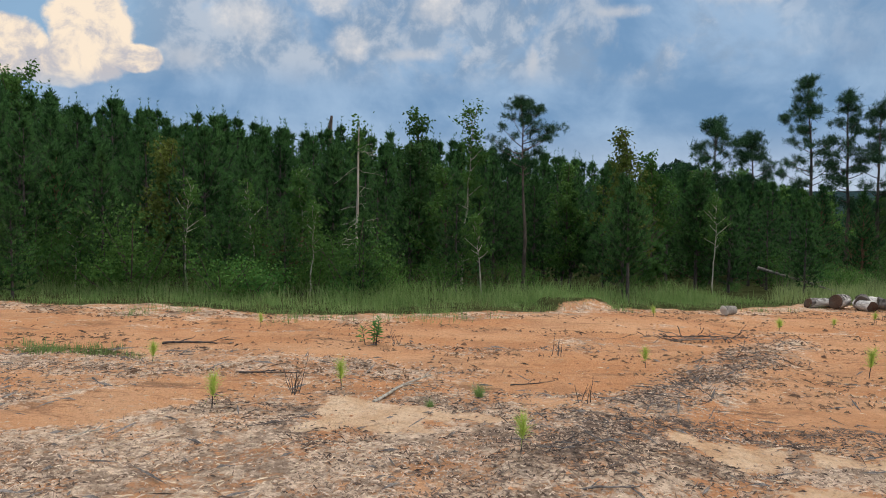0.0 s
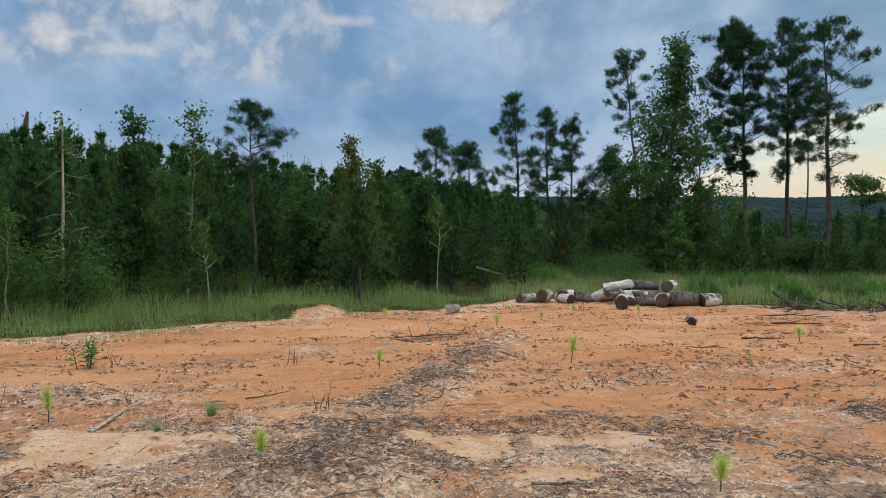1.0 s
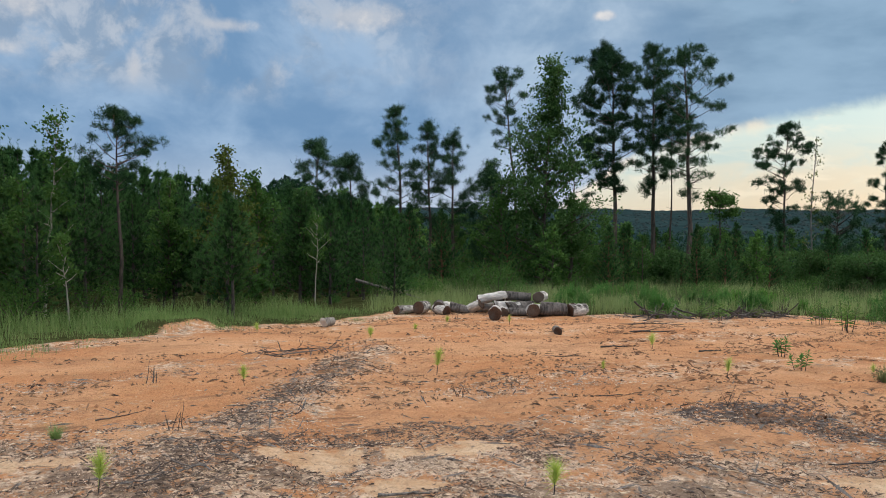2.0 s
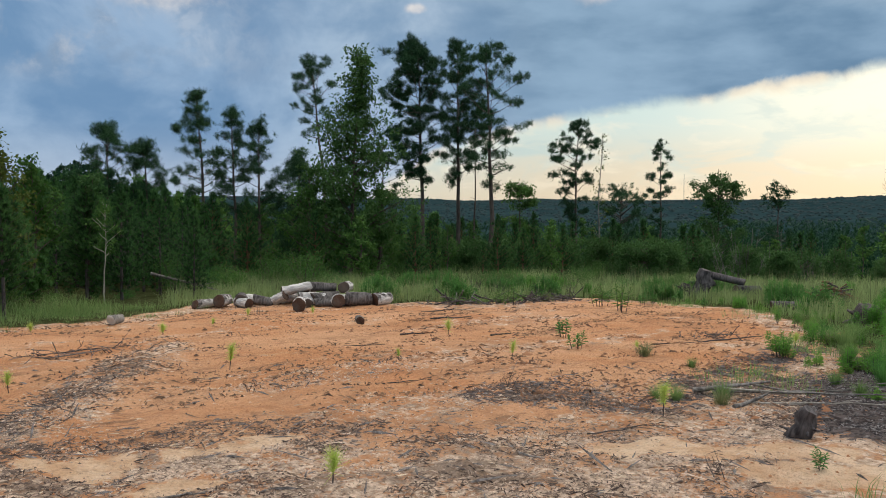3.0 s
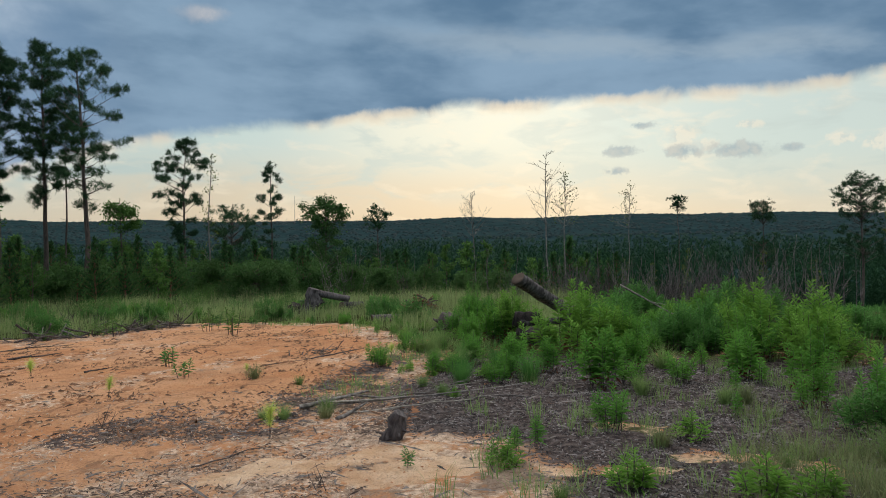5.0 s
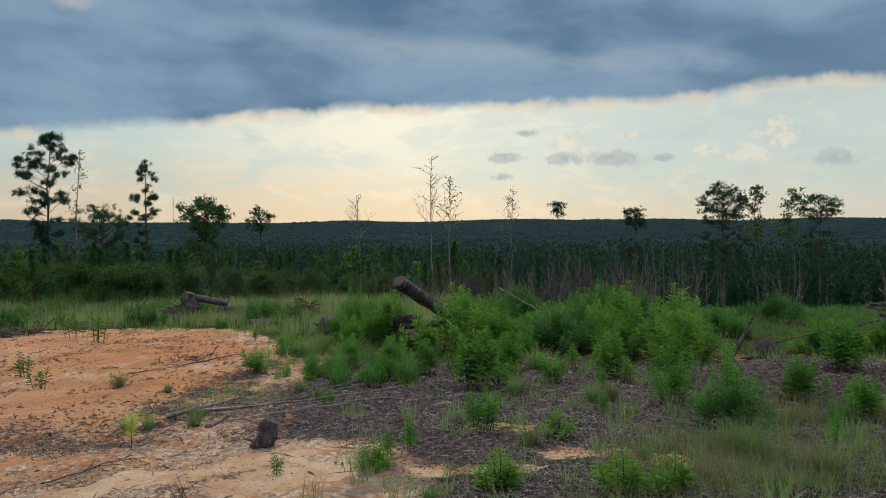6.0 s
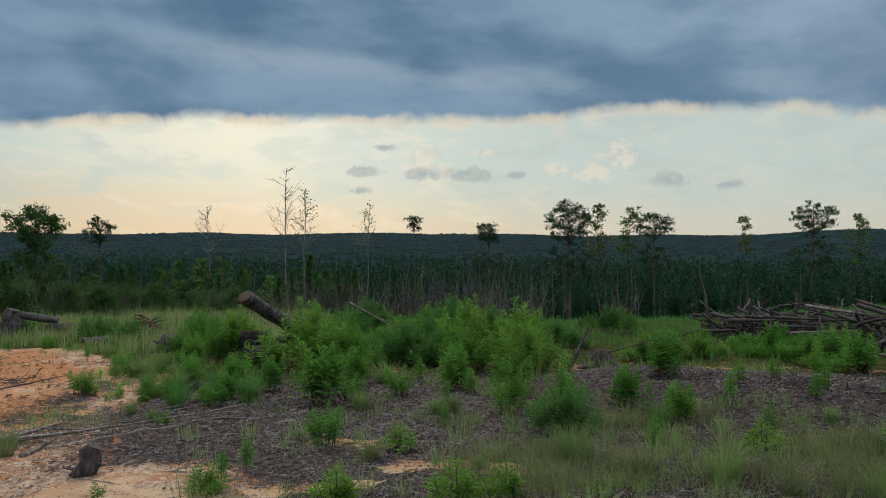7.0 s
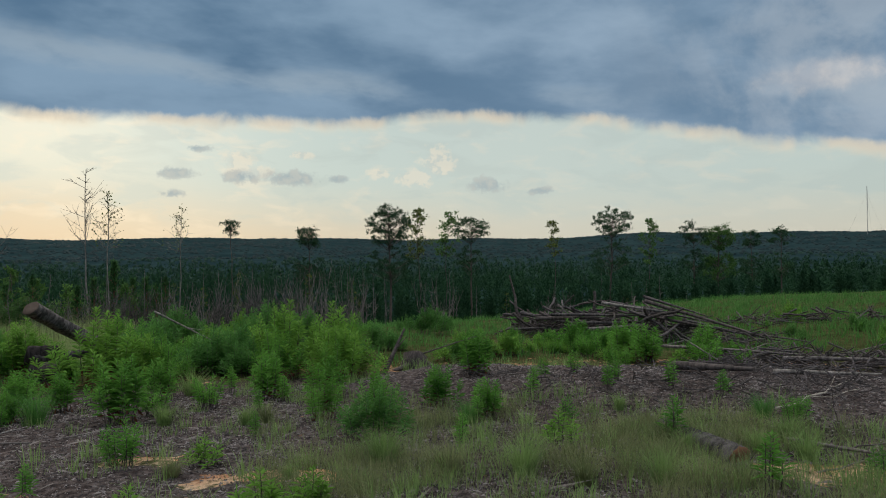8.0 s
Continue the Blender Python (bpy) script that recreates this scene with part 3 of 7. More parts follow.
def areas(x, y):
    """How far each place is mulch, sand, dark mulch, green and far wood, 0 to 1."""
    edge = inside(CLEARING, x, y) + 1.3 * (fbm(x, y, 0.8, 4, 61) - 0.5)
    front = np.interp(x, (-30, -4, -1.4, -0.3, 0.4, 1.4, 2.8, 4.2, 5.6, 6.6, 9.0, 12.0, 14.0), (5.6, 6.2, 6.4, 7.0, 6.3, 6.0, 5.5, 4.6, 3.7, 3.6, 4.2, 4.6, 4.9))
    mulch = 0.68 * smooth(-1.3, 1.1, front - y + 1.2 * (fbm(x, y, 0.7, 3, 14) - 0.5))
    mulch = np.maximum(mulch, 0.62 * smooth(0.9, 0.0, near_line(BERM, x, y) + 0.6 * (fbm(x, y, 1.3, 3, 15) - 0.5)))
    mulch = np.maximum(mulch, 0.42 * smooth(0.52, 0.70, fbm(x * 0.8, y * 1.8, 0.55, 4, 17)))
    mulch = np.maximum(mulch, 0.55 * oval(x, y, -3.0, 7.5, 3.2, 0.7))
    mulch = mulch * (1 - 0.8 * oval(x, y, -2.8, 5.9, 1.1, 0.45, 55))
    mulch = np.maximum(mulch, 0.55 * oval(x, y, 14.5, 13.3, 3.0, 1.2))
    mulch = np.maximum(mulch, 0.42 * oval(x, y, 5.5, 7.0, 2.0, 0.5))
    mulch = np.maximum(mulch, 0.6 * smooth(1.1, 0.2, np.abs(edge - 0.2)))
    sand = np.zeros(np.shape(x))
    wx, wy = 0.9 * (fbm(x, y, 1.6, 4, 67) - 0.5), 0.9 * (fbm(x, y, 1.6, 4, 68) - 0.5)
    for s in SAND:
        sand = np.maximum(sand, oval(x + wx, y + wy, *s))
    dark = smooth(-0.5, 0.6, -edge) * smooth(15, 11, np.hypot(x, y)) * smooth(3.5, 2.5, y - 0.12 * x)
    dark = np.maximum(dark, 0.9 * smooth(1.6, 0.7, near_line(MULCH_BANK, x, y)))
    dark = np.maximum(dark, 0.8 * smooth(1.5, 0.6, near_line(DEBRIS, x, y)))
    dark = np.maximum(dark, 0.62 * smooth(0.75, 0.1, near_line(DARK_SPILL, x, y) + 0.9 * (fbm(x, y, 1.1, 4, 62) - 0.5)))
    dark = np.maximum(dark, 0.55 * smooth(0.9, 0.1, near_line(((12.2, 14.6), (14.5, 13.0), (17.4, 12.6)), x, y)))
    dark = np.maximum(dark, 0.37 * smooth(0.9, 0.1, near_line(DARK_BAND, x, y) + 0.5 * (fbm(x, y, 1.2, 3, 66) - 0.5)))
    dark = np.maximum(dark, 0.58 * oval(x, y, 6.0, 4.9, 0.75, 0.45, -20))
    dark = np.maximum(dark, 0.36 * smooth(0.55, 0.05, near_line(BERM, x, y) + 0.4 * (fbm(x, y, 1.3, 3, 15) - 0.5)))
    dark = np.where((y > 9) & (x < 11), 0, dark)
    dark = dark * (1 - 0.85 * sand)
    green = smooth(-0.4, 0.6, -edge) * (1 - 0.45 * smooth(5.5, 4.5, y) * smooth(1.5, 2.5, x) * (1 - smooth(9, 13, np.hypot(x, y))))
    green = np.maximum(green, 0.6 * oval(x, y, -4.4, 8.0, 0.9, 0.3))
    green = np.maximum(green, 0.75 * smooth(-0.2, -1.6, y) * smooth(7.5, 6.0, np.hypot(x, y)) * smooth(2.2, 4.2, x + 1.2 * (fbm(x, y, 0.9, 3, 64) - 0.5)))
    green = green * (1 - 0.6 * dark)
    mulch = mulch * (1 - 0.55 * sand)
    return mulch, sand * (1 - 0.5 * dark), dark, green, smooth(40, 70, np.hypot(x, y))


def land(x, y):
    """Height of the ground."""
    x, y = np.asarray(x, float), np.asarray(y, float)
    ox, oy = x - 0.3, y + 0.3
    r = np.hypot(ox, oy)
    az_ = np.degrees(np.arctan2(ox, oy))
    k = np.minimum(1, 42 / np.maximum(r, 0.01))
    z = -0.021 * x * k - 0.0244 * y * k
    w = smooth(12, 38, az_) * (1 - smooth(142, 172, az_))
    rc = np.interp(az_, [c[0] for c in CREST], [c[1] for c in CREST])
    d = np.maximum(0, r - rc)
    z = z - w * 11 * (1 - np.exp(-0.15 * d * d / (d + 8) / 11))
    z = z + smooth(450, 1900, r) * 62 * (1 + 0.05 * np.sin(az_ * 0.16 + 1) + 0.03 * np.sin(az_ * 0.55))
    z = z + smooth(300, 900, r) * 14 * (fbm(x, y, 0.0035, 4, 5) - 0.5)
    near = smooth(45, 20, r)
    z = z + near * (0.13 * (fbm(x, y, 0.55, 4, 1) - 0.5) + 0.065 * (fbm(x, y * 1.7, 2.6, 4, 2) - 0.5) + 0.03 * (np.abs(fbm(x, y, 3.4, 3, 63) - 0.5) * 2 - 0.2))
    z = z + 0.07 * smooth(0.8, 0.1, near_line(BERM, x, y)) + 0.22 * smooth(2.0, 0.4, near_line(MULCH_BANK, x, y))
    z = z + 0.17 * oval(x, y, 2.0, 15.0, 0.7, 0.5)
    return z


def land1(x, y):
    return float(land(np.array([x]), np.array([y]))[0])


def build_ground():
    az_ = np.concatenate([np.arange(-48, 150, 0.5), np.arange(150, 312, 4.5)])
    rad = [0.02, 0.25, 0.5]
    while rad[-1] < 42:
        rad.append(rad[-1] * 1.016)
    while rad[-1] < 4600:
        rad.append(rad[-1] * 1.055)
    rad = np.array(rad)
    A, R = np.meshgrid(np.radians(az_), rad)
    x, y = 0.3 + R * np.sin(A), -0.3 + R * np.cos(A)
    v = np.stack([x, y, land(x, y)], -1).reshape(-1, 3)
    n, m = len(rad), len(az_)
    i, j = np.meshgrid(np.arange(n - 1), np.arange(m), indexing="ij")
    f = np.stack([i * m + j, (i + 1) * m + j, (i + 1) * m + (j + 1) % m, i * m + (j + 1) % m], -1).reshape(-1, 4)[:, ::-1]
    me = smooth_all(make_mesh("ground", [(v, f, 0)], [M_GROUND]))
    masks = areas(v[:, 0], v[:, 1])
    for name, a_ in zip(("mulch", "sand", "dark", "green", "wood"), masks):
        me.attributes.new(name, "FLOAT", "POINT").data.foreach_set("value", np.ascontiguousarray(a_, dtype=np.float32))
    return tagged(new("ground", me), "bare orange clay clearing with bark mulch and sand", "ground", kind="structure")


ground = build_ground()


# ---- trees ----
def stand(x, y, turn=0.0, size=1.0, sink=0.03, tilt=0.0):
    return pose(x, y, land1(x, y) - sink, tilt, 0, turn) @ Matrix.Scale(size, 4)


def young_pine(seed, height, spread=0.26, count=12, width=0.022, low=0.10, needle=None, label="young plantation pine with dense green needles", category="pine tree", group="plantation pines", long_=0.24, bark_=None, gap=0.14, taper=0.95):
    rng = rng_of(seed)
    t = thing("pine_tree", label, category, group)
    p, r = limb(rng, (0, 0, 0), (0, 0, 1), height, 0.011 * height + 0.02, 0.012, 9, 0.02)
    trunk = tube(p, r, 6)
    wood, cen, ax = [], [], []
    z = low * height
    while z < height * 0.97:
        f = z / height
        ln = 1.15 * spread * height * (1 - f) ** taper * min(1.0, 0.55 + 2.2 * f) + 0.07
        k = rng.integers(4, 7)
        a0 = rng.uniform(0, 6.28)
        base = np.array([np.interp(z, p[:, 2], p[:, i]) for i in range(3)])
        for b in range(k):
            a = a0 + b * 6.283 / k + rng.normal(0, 0.25)
            lb = ln * rng.uniform(0.65, 1.15)
            up_ = math.tan(radians(18 + 42 * f + rng.normal(0, 6)))
            q, s = limb(rng, base, (math.cos(a), math.sin(a), up_), lb, 0.012 + 0.004 * lb, 0.005, 4, 0.08, 0.18)
            wood += tube(q, s, 3, False)
            m = max(2, int(lb / gap))
            fr = np.linspace(0.25, 1.0, m)
            c = np.stack([np.interp(fr, np.linspace(0, 1, 4), q[:, i]) for i in range(3)], 1)
            w = np.repeat(unit(q[-1:] - q[:1]), m, 0) + np.array((0, 0, 0.35))
            cen.append(c + rng.normal(0, 0.05, c.shape))
            ax.append(w + np.array((0, 0, 0.55)))
        z += rng.uniform(0.24, 0.36) * (0.75 + 0.05 * height)
    tip = np.linspace(height * 0.86, height * 0.995, 6)
    cen.append(np.stack([np.interp(tip, p[:, 2], p[:, i]) for i in range(3)], 1))
    ax.append(np.repeat(np.array(((0.0, 0.0, 1.6),)), 6, 0))
    cen, ax = np.concatenate(cen), np.concatenate(ax)
    part("trunk", trunk + wood, bark_ or M_BARK_RED, t)
    # Inner needles take the darker copy, shade put into their colour.
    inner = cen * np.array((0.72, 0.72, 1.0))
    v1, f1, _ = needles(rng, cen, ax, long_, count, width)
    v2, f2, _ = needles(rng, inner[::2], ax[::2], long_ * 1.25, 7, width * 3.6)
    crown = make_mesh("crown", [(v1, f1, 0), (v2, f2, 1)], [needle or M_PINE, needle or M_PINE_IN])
    new("crown", crown).parent = t
    return t


def pompoms(rng, centres, length, count, width):
    """Round tufts of needles, as at the ends of pine twigs."""
    n = len(centres)
    c = np.repeat(centres, count, 0) + rng.normal(0, 0.25 * length, (n * count, 3))
    d = unit(rng.normal(0, 1, (n * count, 3)) + np.array((0, 0, 0.35)))
    side = unit(np.cross(d, rng.normal(0, 1, d.shape)))
    ln = length * rng.uniform(0.6, 1.15, (len(c), 1))
    v = np.stack([c - side * width * 0.5, c + side * width * 0.5, c + d * ln], 1)
    return v.reshape(-1, 3), np.arange(len(c) * 3).reshape(-1, 3), 0


def tall_pine(seed, height, crown=0.45, radius=0.14, lean=(0.0, 0.0), bias=(0.0, 0.0), branches=34, count=22, width=0.018, trunk_r=None, gaps=0.25,
              label="tall slender pine with a bare trunk and clumped crown", group="tall pines", needle=None, fill=1.0, tuft=None, peak=0.45):
    """crown: share of the height that carries needles; bias: the way the crown leans out; peak: where in the crown it is widest."""
    rng = rng_of(seed)
    t = thing("pine_tree", label, "pine tree", group)
    tr = trunk_r or 0.0095 * height + 0.02
    s = np.linspace(0, 1, 12)
    p = np.stack([lean[0] * height * s ** 1.3, lean[1] * height * s ** 1.3, height * 0.97 * s], 1)
    p[1:, :2] += np.cumsum(rng.normal(0, 0.0035 * height, (11, 2)), 0)
    trunk = tube(p, tr * (1 - 0.85 * s), 7)
    wood, cen = [], []
    size = 0.95 * (tuft or 0.10 + 0.0095 * height)
    branches = int(branches * 0.85)
    for b in range(branches):
        g = (b + rng.uniform(0, 1)) / branches
        f = 1 - crown + crown * 0.98 * g
        if rng.uniform() < gaps * (1.2 - g):
            continue
        base = np.array([np.interp(f, s, p[:, i]) for i in range(3)])
        a = b * 2.4 + rng.normal(0, 0.5)
        shape = (g / peak) ** 0.5 if g < peak else max(0.0, 1 - ((g - peak) / (1.02 - peak)) ** 1.35)
        ln = 1.18 * radius * height * (0.12 + 0.92 * shape) * rng.uniform(0.55, 1.1)
        way = np.array((math.cos(a) + bias[0], math.sin(a) + bias[1], 0.16 + 0.9 * g * g))
        q, r = limb(rng, base, way, ln, 0.16 * tr * (1.25 - g) + 0.008, 0.006, 5, 0.10, 0.2)
        wood += tube(q, r, 4, False)
        # flat pads of tufts near the branch's end, each on its own twig
        pads = 1 + int(fill * 0.36 * ln / (size * 1.9) + rng.uniform(0, 1))
        for k in range(min(pads, 8)):
            h = 1.0 if k == 0 else rng.uniform(0.5, 0.95)
            c0 = np.array([np.interp(h, np.linspace(0, 1, 5), q[:, i]) for i in range(3)])
            tip = c0 if k == 0 else c0 + np.array((rng.normal(0, 0.28 * ln), rng.normal(0, 0.28 * ln), rng.uniform(0.02, 0.16) * ln))
            if k:
                q2, r2 = limb(rng, c0, tip - c0, np.linalg.norm(tip - c0), 0.010, 0.004, 3, 0.1, 0.1)
                wood += tube(q2, r2, 3, False)
                tip = q2[-1]
            m = int(rng.integers(7, 14))
            cen.append(tip + rng.normal(0, 1, (m, 3)) * size * np.array((0.62, 0.62, 0.40)))
    for k in range(rng.integers(5, 9)):
        f = rng.uniform(0.15, max(0.2, 1 - crown + 0.1))
        base = np.array([np.interp(f, s, p[:, i]) for i in range(3)])
        a = rng.uniform(0, 6.283)
        q, r = limb(rng, base, (math.cos(a), math.sin(a), rng.uniform(-0.2, 0.5)), rng.uniform(0.2, 0.8) * radius * height * 0.6, 0.016, 0.005, 4, 0.15)
        wood += tube(q, r, 3, False)
    cen.append(p[-2:] + rng.normal(0, 0.03, (2, 3)))
    tagged(part("branchwork", wood, M_BARK_PINE, part("trunk", trunk, M_BARK_PINE, t)), kind="stuff")
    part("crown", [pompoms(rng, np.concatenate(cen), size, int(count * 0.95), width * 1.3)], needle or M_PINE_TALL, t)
    return t


def hardwood(seed, height, low=0.15, radius=0.22, leaf=0.13, amount=2600, mat=None, lean=(0.0, 0.0), top=0.5, bark_=None, trunk_r=None, limbs=30,
             label="leafy young hardwood tree with an uneven crown", group="edge hardwoods", spread=0.5):
    rng = rng_of(seed)
    t = thing("hardwood_tree", label, "tree", group)
    tr = trunk_r or 0.009 * height + 0.02
    s = np.linspace(0, 1, 10)
    p = np.stack([lean[0] * height * s, lean[1] * height * s, height * s * 0.98], 1)
    p[1:, :2] += np.cumsum(rng.normal(0, 0.009 * height, (9, 2)), 0)
    trunk = tube(p, tr * (1 - 0.85 * s), 7)
    wood, cen = [], []
    for b in range(limbs):
        f = low + (1 - low) * (b + rng.uniform()) / limbs
        g = (f - low) / (1 - low)
        base = np.array([np.interp(f, s, p[:, i]) for i in range(3)])
        a = rng.uniform(0, 6.283)
        shape = (1 - g) ** top * (0.55 + 0.45 * min(1, g * 4))
        ln = radius * height * (0.2 + shape) * rng.uniform(0.5, 1.2)
        q, r = limb(rng, base, (math.cos(a), math.sin(a), 0.35 + 0.9 * g), ln, 0.3 * tr * (1.2 - g) + 0.008, 0.006, 5, 0.16, 0.1)
        wood += tube(q, r, 4, False)
        m = max(3, int(amount / limbs / 14 * (0.35 + 1.1 * shape)))
        for k in range(m):
            h = rng.uniform(0.3, 1.05)
            c0 = np.array([np.interp(h, np.linspace(0, 1, 5), q[:, i]) for i in range(3)]) + rng.normal(0, spread * 0.10 * ln + 0.04, 3)
            cen.append(c0 + rng.normal(0, 0.055 + 0.0065 * height, (14, 3)) * np.array((1, 1, 0.6)))
    tagged(part("branchwork", wood, bark_ or M_BARK_PINE, part("trunk", trunk, bark_ or M_BARK_PINE, t)), kind="stuff")
    part("crown", [leaves(rng, np.concatenate(cen), leaf)], mat or M_LEAF, t)
    return t


def round_tree(seed, height, tiers, label, group="slope trees", mat=None, leafy=False, tuft=0.17, trunk_r=0.09):
    """A tree with rounded tiers of clumps; each tier: share of the height, half width, half height, number of clumps."""
    rng = rng_of(seed)
    t = thing("hardwood_tree" if leafy else "pine_tree", label, "tree" if leafy else "pine tree", group)
    s = np.linspace(0, 1, 10)
    p = np.stack([0 * s, 0 * s, height * 0.97 * s], 1)
    p[1:, :2] += np.cumsum(rng.normal(0, 0.004 * height, (9, 2)), 0)
    trunk, wood, cen = tube(p, trunk_r * (1 - 0.85 * s), 7), [], []
    for share, wide, tall, clumps in tiers:
        for k in range(clumps):
            d = unit(rng.normal(0, 1, 3)) * rng.uniform(0.25, 1.0) ** 0.5
            c = np.array((d[0] * wide, d[1] * wide, share * height + d[2] * tall))
            c[2] = min(c[2], height)
            f = max(0.12, min(0.97, (c[2] - 0.45 * math.hypot(c[0], c[1])) / height))
            base = np.array([np.interp(f, s, p[:, i]) for i in range(3)])
            c[:2] += base[:2]
            q, r = limb(rng, base, c - base, np.linalg.norm(c - base), 0.022, 0.007, 4, 0.06)
            wood += tube(q, r, 3, False)
            m = int(rng.integers(7, 12))
            cen.append(q[-1] + rng.normal(0, 1, (m, 3)) * tuft * np.array((0.95, 0.95, 0.5)))
    tagged(part("branchwork", wood, M_BARK_PINE, part("trunk", trunk, M_BARK_PINE, t)), kind="stuff")
    cen = np.concatenate(cen)
    if leafy:
        cen = np.repeat(cen, 9, 0) + rng.normal(0, 0.6 * tuft, (len(cen) * 9, 3))
        part("crown", [leaves(rng, cen, 0.16)], mat or M_LEAF, t)
    else:
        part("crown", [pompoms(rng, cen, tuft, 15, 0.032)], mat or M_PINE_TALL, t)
    return t


def bare_tree(seed, height, radius=0.16, limbs=16, low=0.3, trunk_r=None, label="bare grey dead tree with thin twigs", group="bare trees", mat=None, tuft=0, twigs=3):
    rng = rng_of(seed)
    t = thing("bare_tree", label, "dead tree", group)
    tr = trunk_r or 0.006 * height + 0.012
    s = np.linspace(0, 1, 9)
    p = np.stack([0 * s, 0 * s, height * s], 1)
    p[1:, :2] += np.cumsum(rng.normal(0, 0.007 * height, (8, 2)), 0)
    trunk, wood = tube(p, tr * (1 - 0.8 * s) + 0.006, 6), []
    cen = []
    for b in range(limbs):
        f = low + (1 - low) * (b + rng.uniform()) / limbs
        base = np.array([np.interp(f, s, p[:, i]) for i in range(3)])
        a = rng.uniform(0, 6.283)
        ln = radius * height * (1.15 - f) * rng.uniform(0.4, 1.3)
        q, r = limb(rng, base, (math.cos(a), math.sin(a), rng.uniform(0.3, 1.3)), ln, 0.35 * tr, 0.007, 5, 0.2, 0.1)
        wood += tube(q, r, 3, False)
        for k in range(twigs):
            q2, r2 = limb(rng, q[rng.integers(1, 5)], unit(q[-1] - q[0]) + rng.normal(0, 0.5, 3), ln * rng.uniform(0.25, 0.65), 0.010, 0.006, 3, 0.15)
            wood += tube(q2, r2, 3, False)
            cen.append(q2[-1] + rng.normal(0, 0.12, (tuft, 3)))
    tagged(part("branchwork", wood, mat or M_BARK_GREY, part("trunk", trunk, mat or M_BARK_GREY, t)), kind="stuff")
    if tuft:
        part("crown", [leaves(rng, np.concatenate(cen), 0.16)], M_LEAF_YELLOW, t)
    return t


def shrub(seed, height, width, amount=900, leaf=0.09, mat=None, label="dense leafy green shrub at the wood's edge", group="edge shrubs", stems=7):
    rng = rng_of(seed)
    t = thing("shrub", label, "shrub", group)
    wood, cen = [], []
    for k in range(stems):
        a = rng.uniform(0, 6.283)
        q, r = limb(rng, (rng.normal(0, 0.08), rng.normal(0, 0.08), 0), (math.cos(a) * width, math.sin(a) * width, height * rng.uniform(0.7, 1.5)), rng.uniform(0.6, 1.0) * height, 0.018, 0.005, 5, 0.12)
        wood += tube(q, r, 4, False)
        for h in rng.uniform(0.25, 1.0, amount // stems // 9):
            c0 = np.array([np.interp(h, np.linspace(0, 1, 5), q[:, i]) for i in range(3)])
            cen.append(c0 + rng.normal(0, 1, (9, 3)) * np.array((width * 0.22, width * 0.22, height * 0.12)))
    cen = np.concatenate(cen)
    cen[:, 2] = np.abs(cen[:, 2]) + 0.03
    part("stem", wood, M_BARK_PINE, t)
    part("foliage", [leaves(rng, cen, leaf)], mat or M_SHRUB, t)
    return t


def spread_copies(kinds, spots):
    """The first use of each kind is the built one itself, the rest are copies."""
    first = {}
    for k, m in spots:
        if k in first:
            copy_thing(kinds[k], m)
        else:
            first[k] = m
    for k, m in first.items():
        kinds[k].matrix_basis = m


rng = rng_of(11)
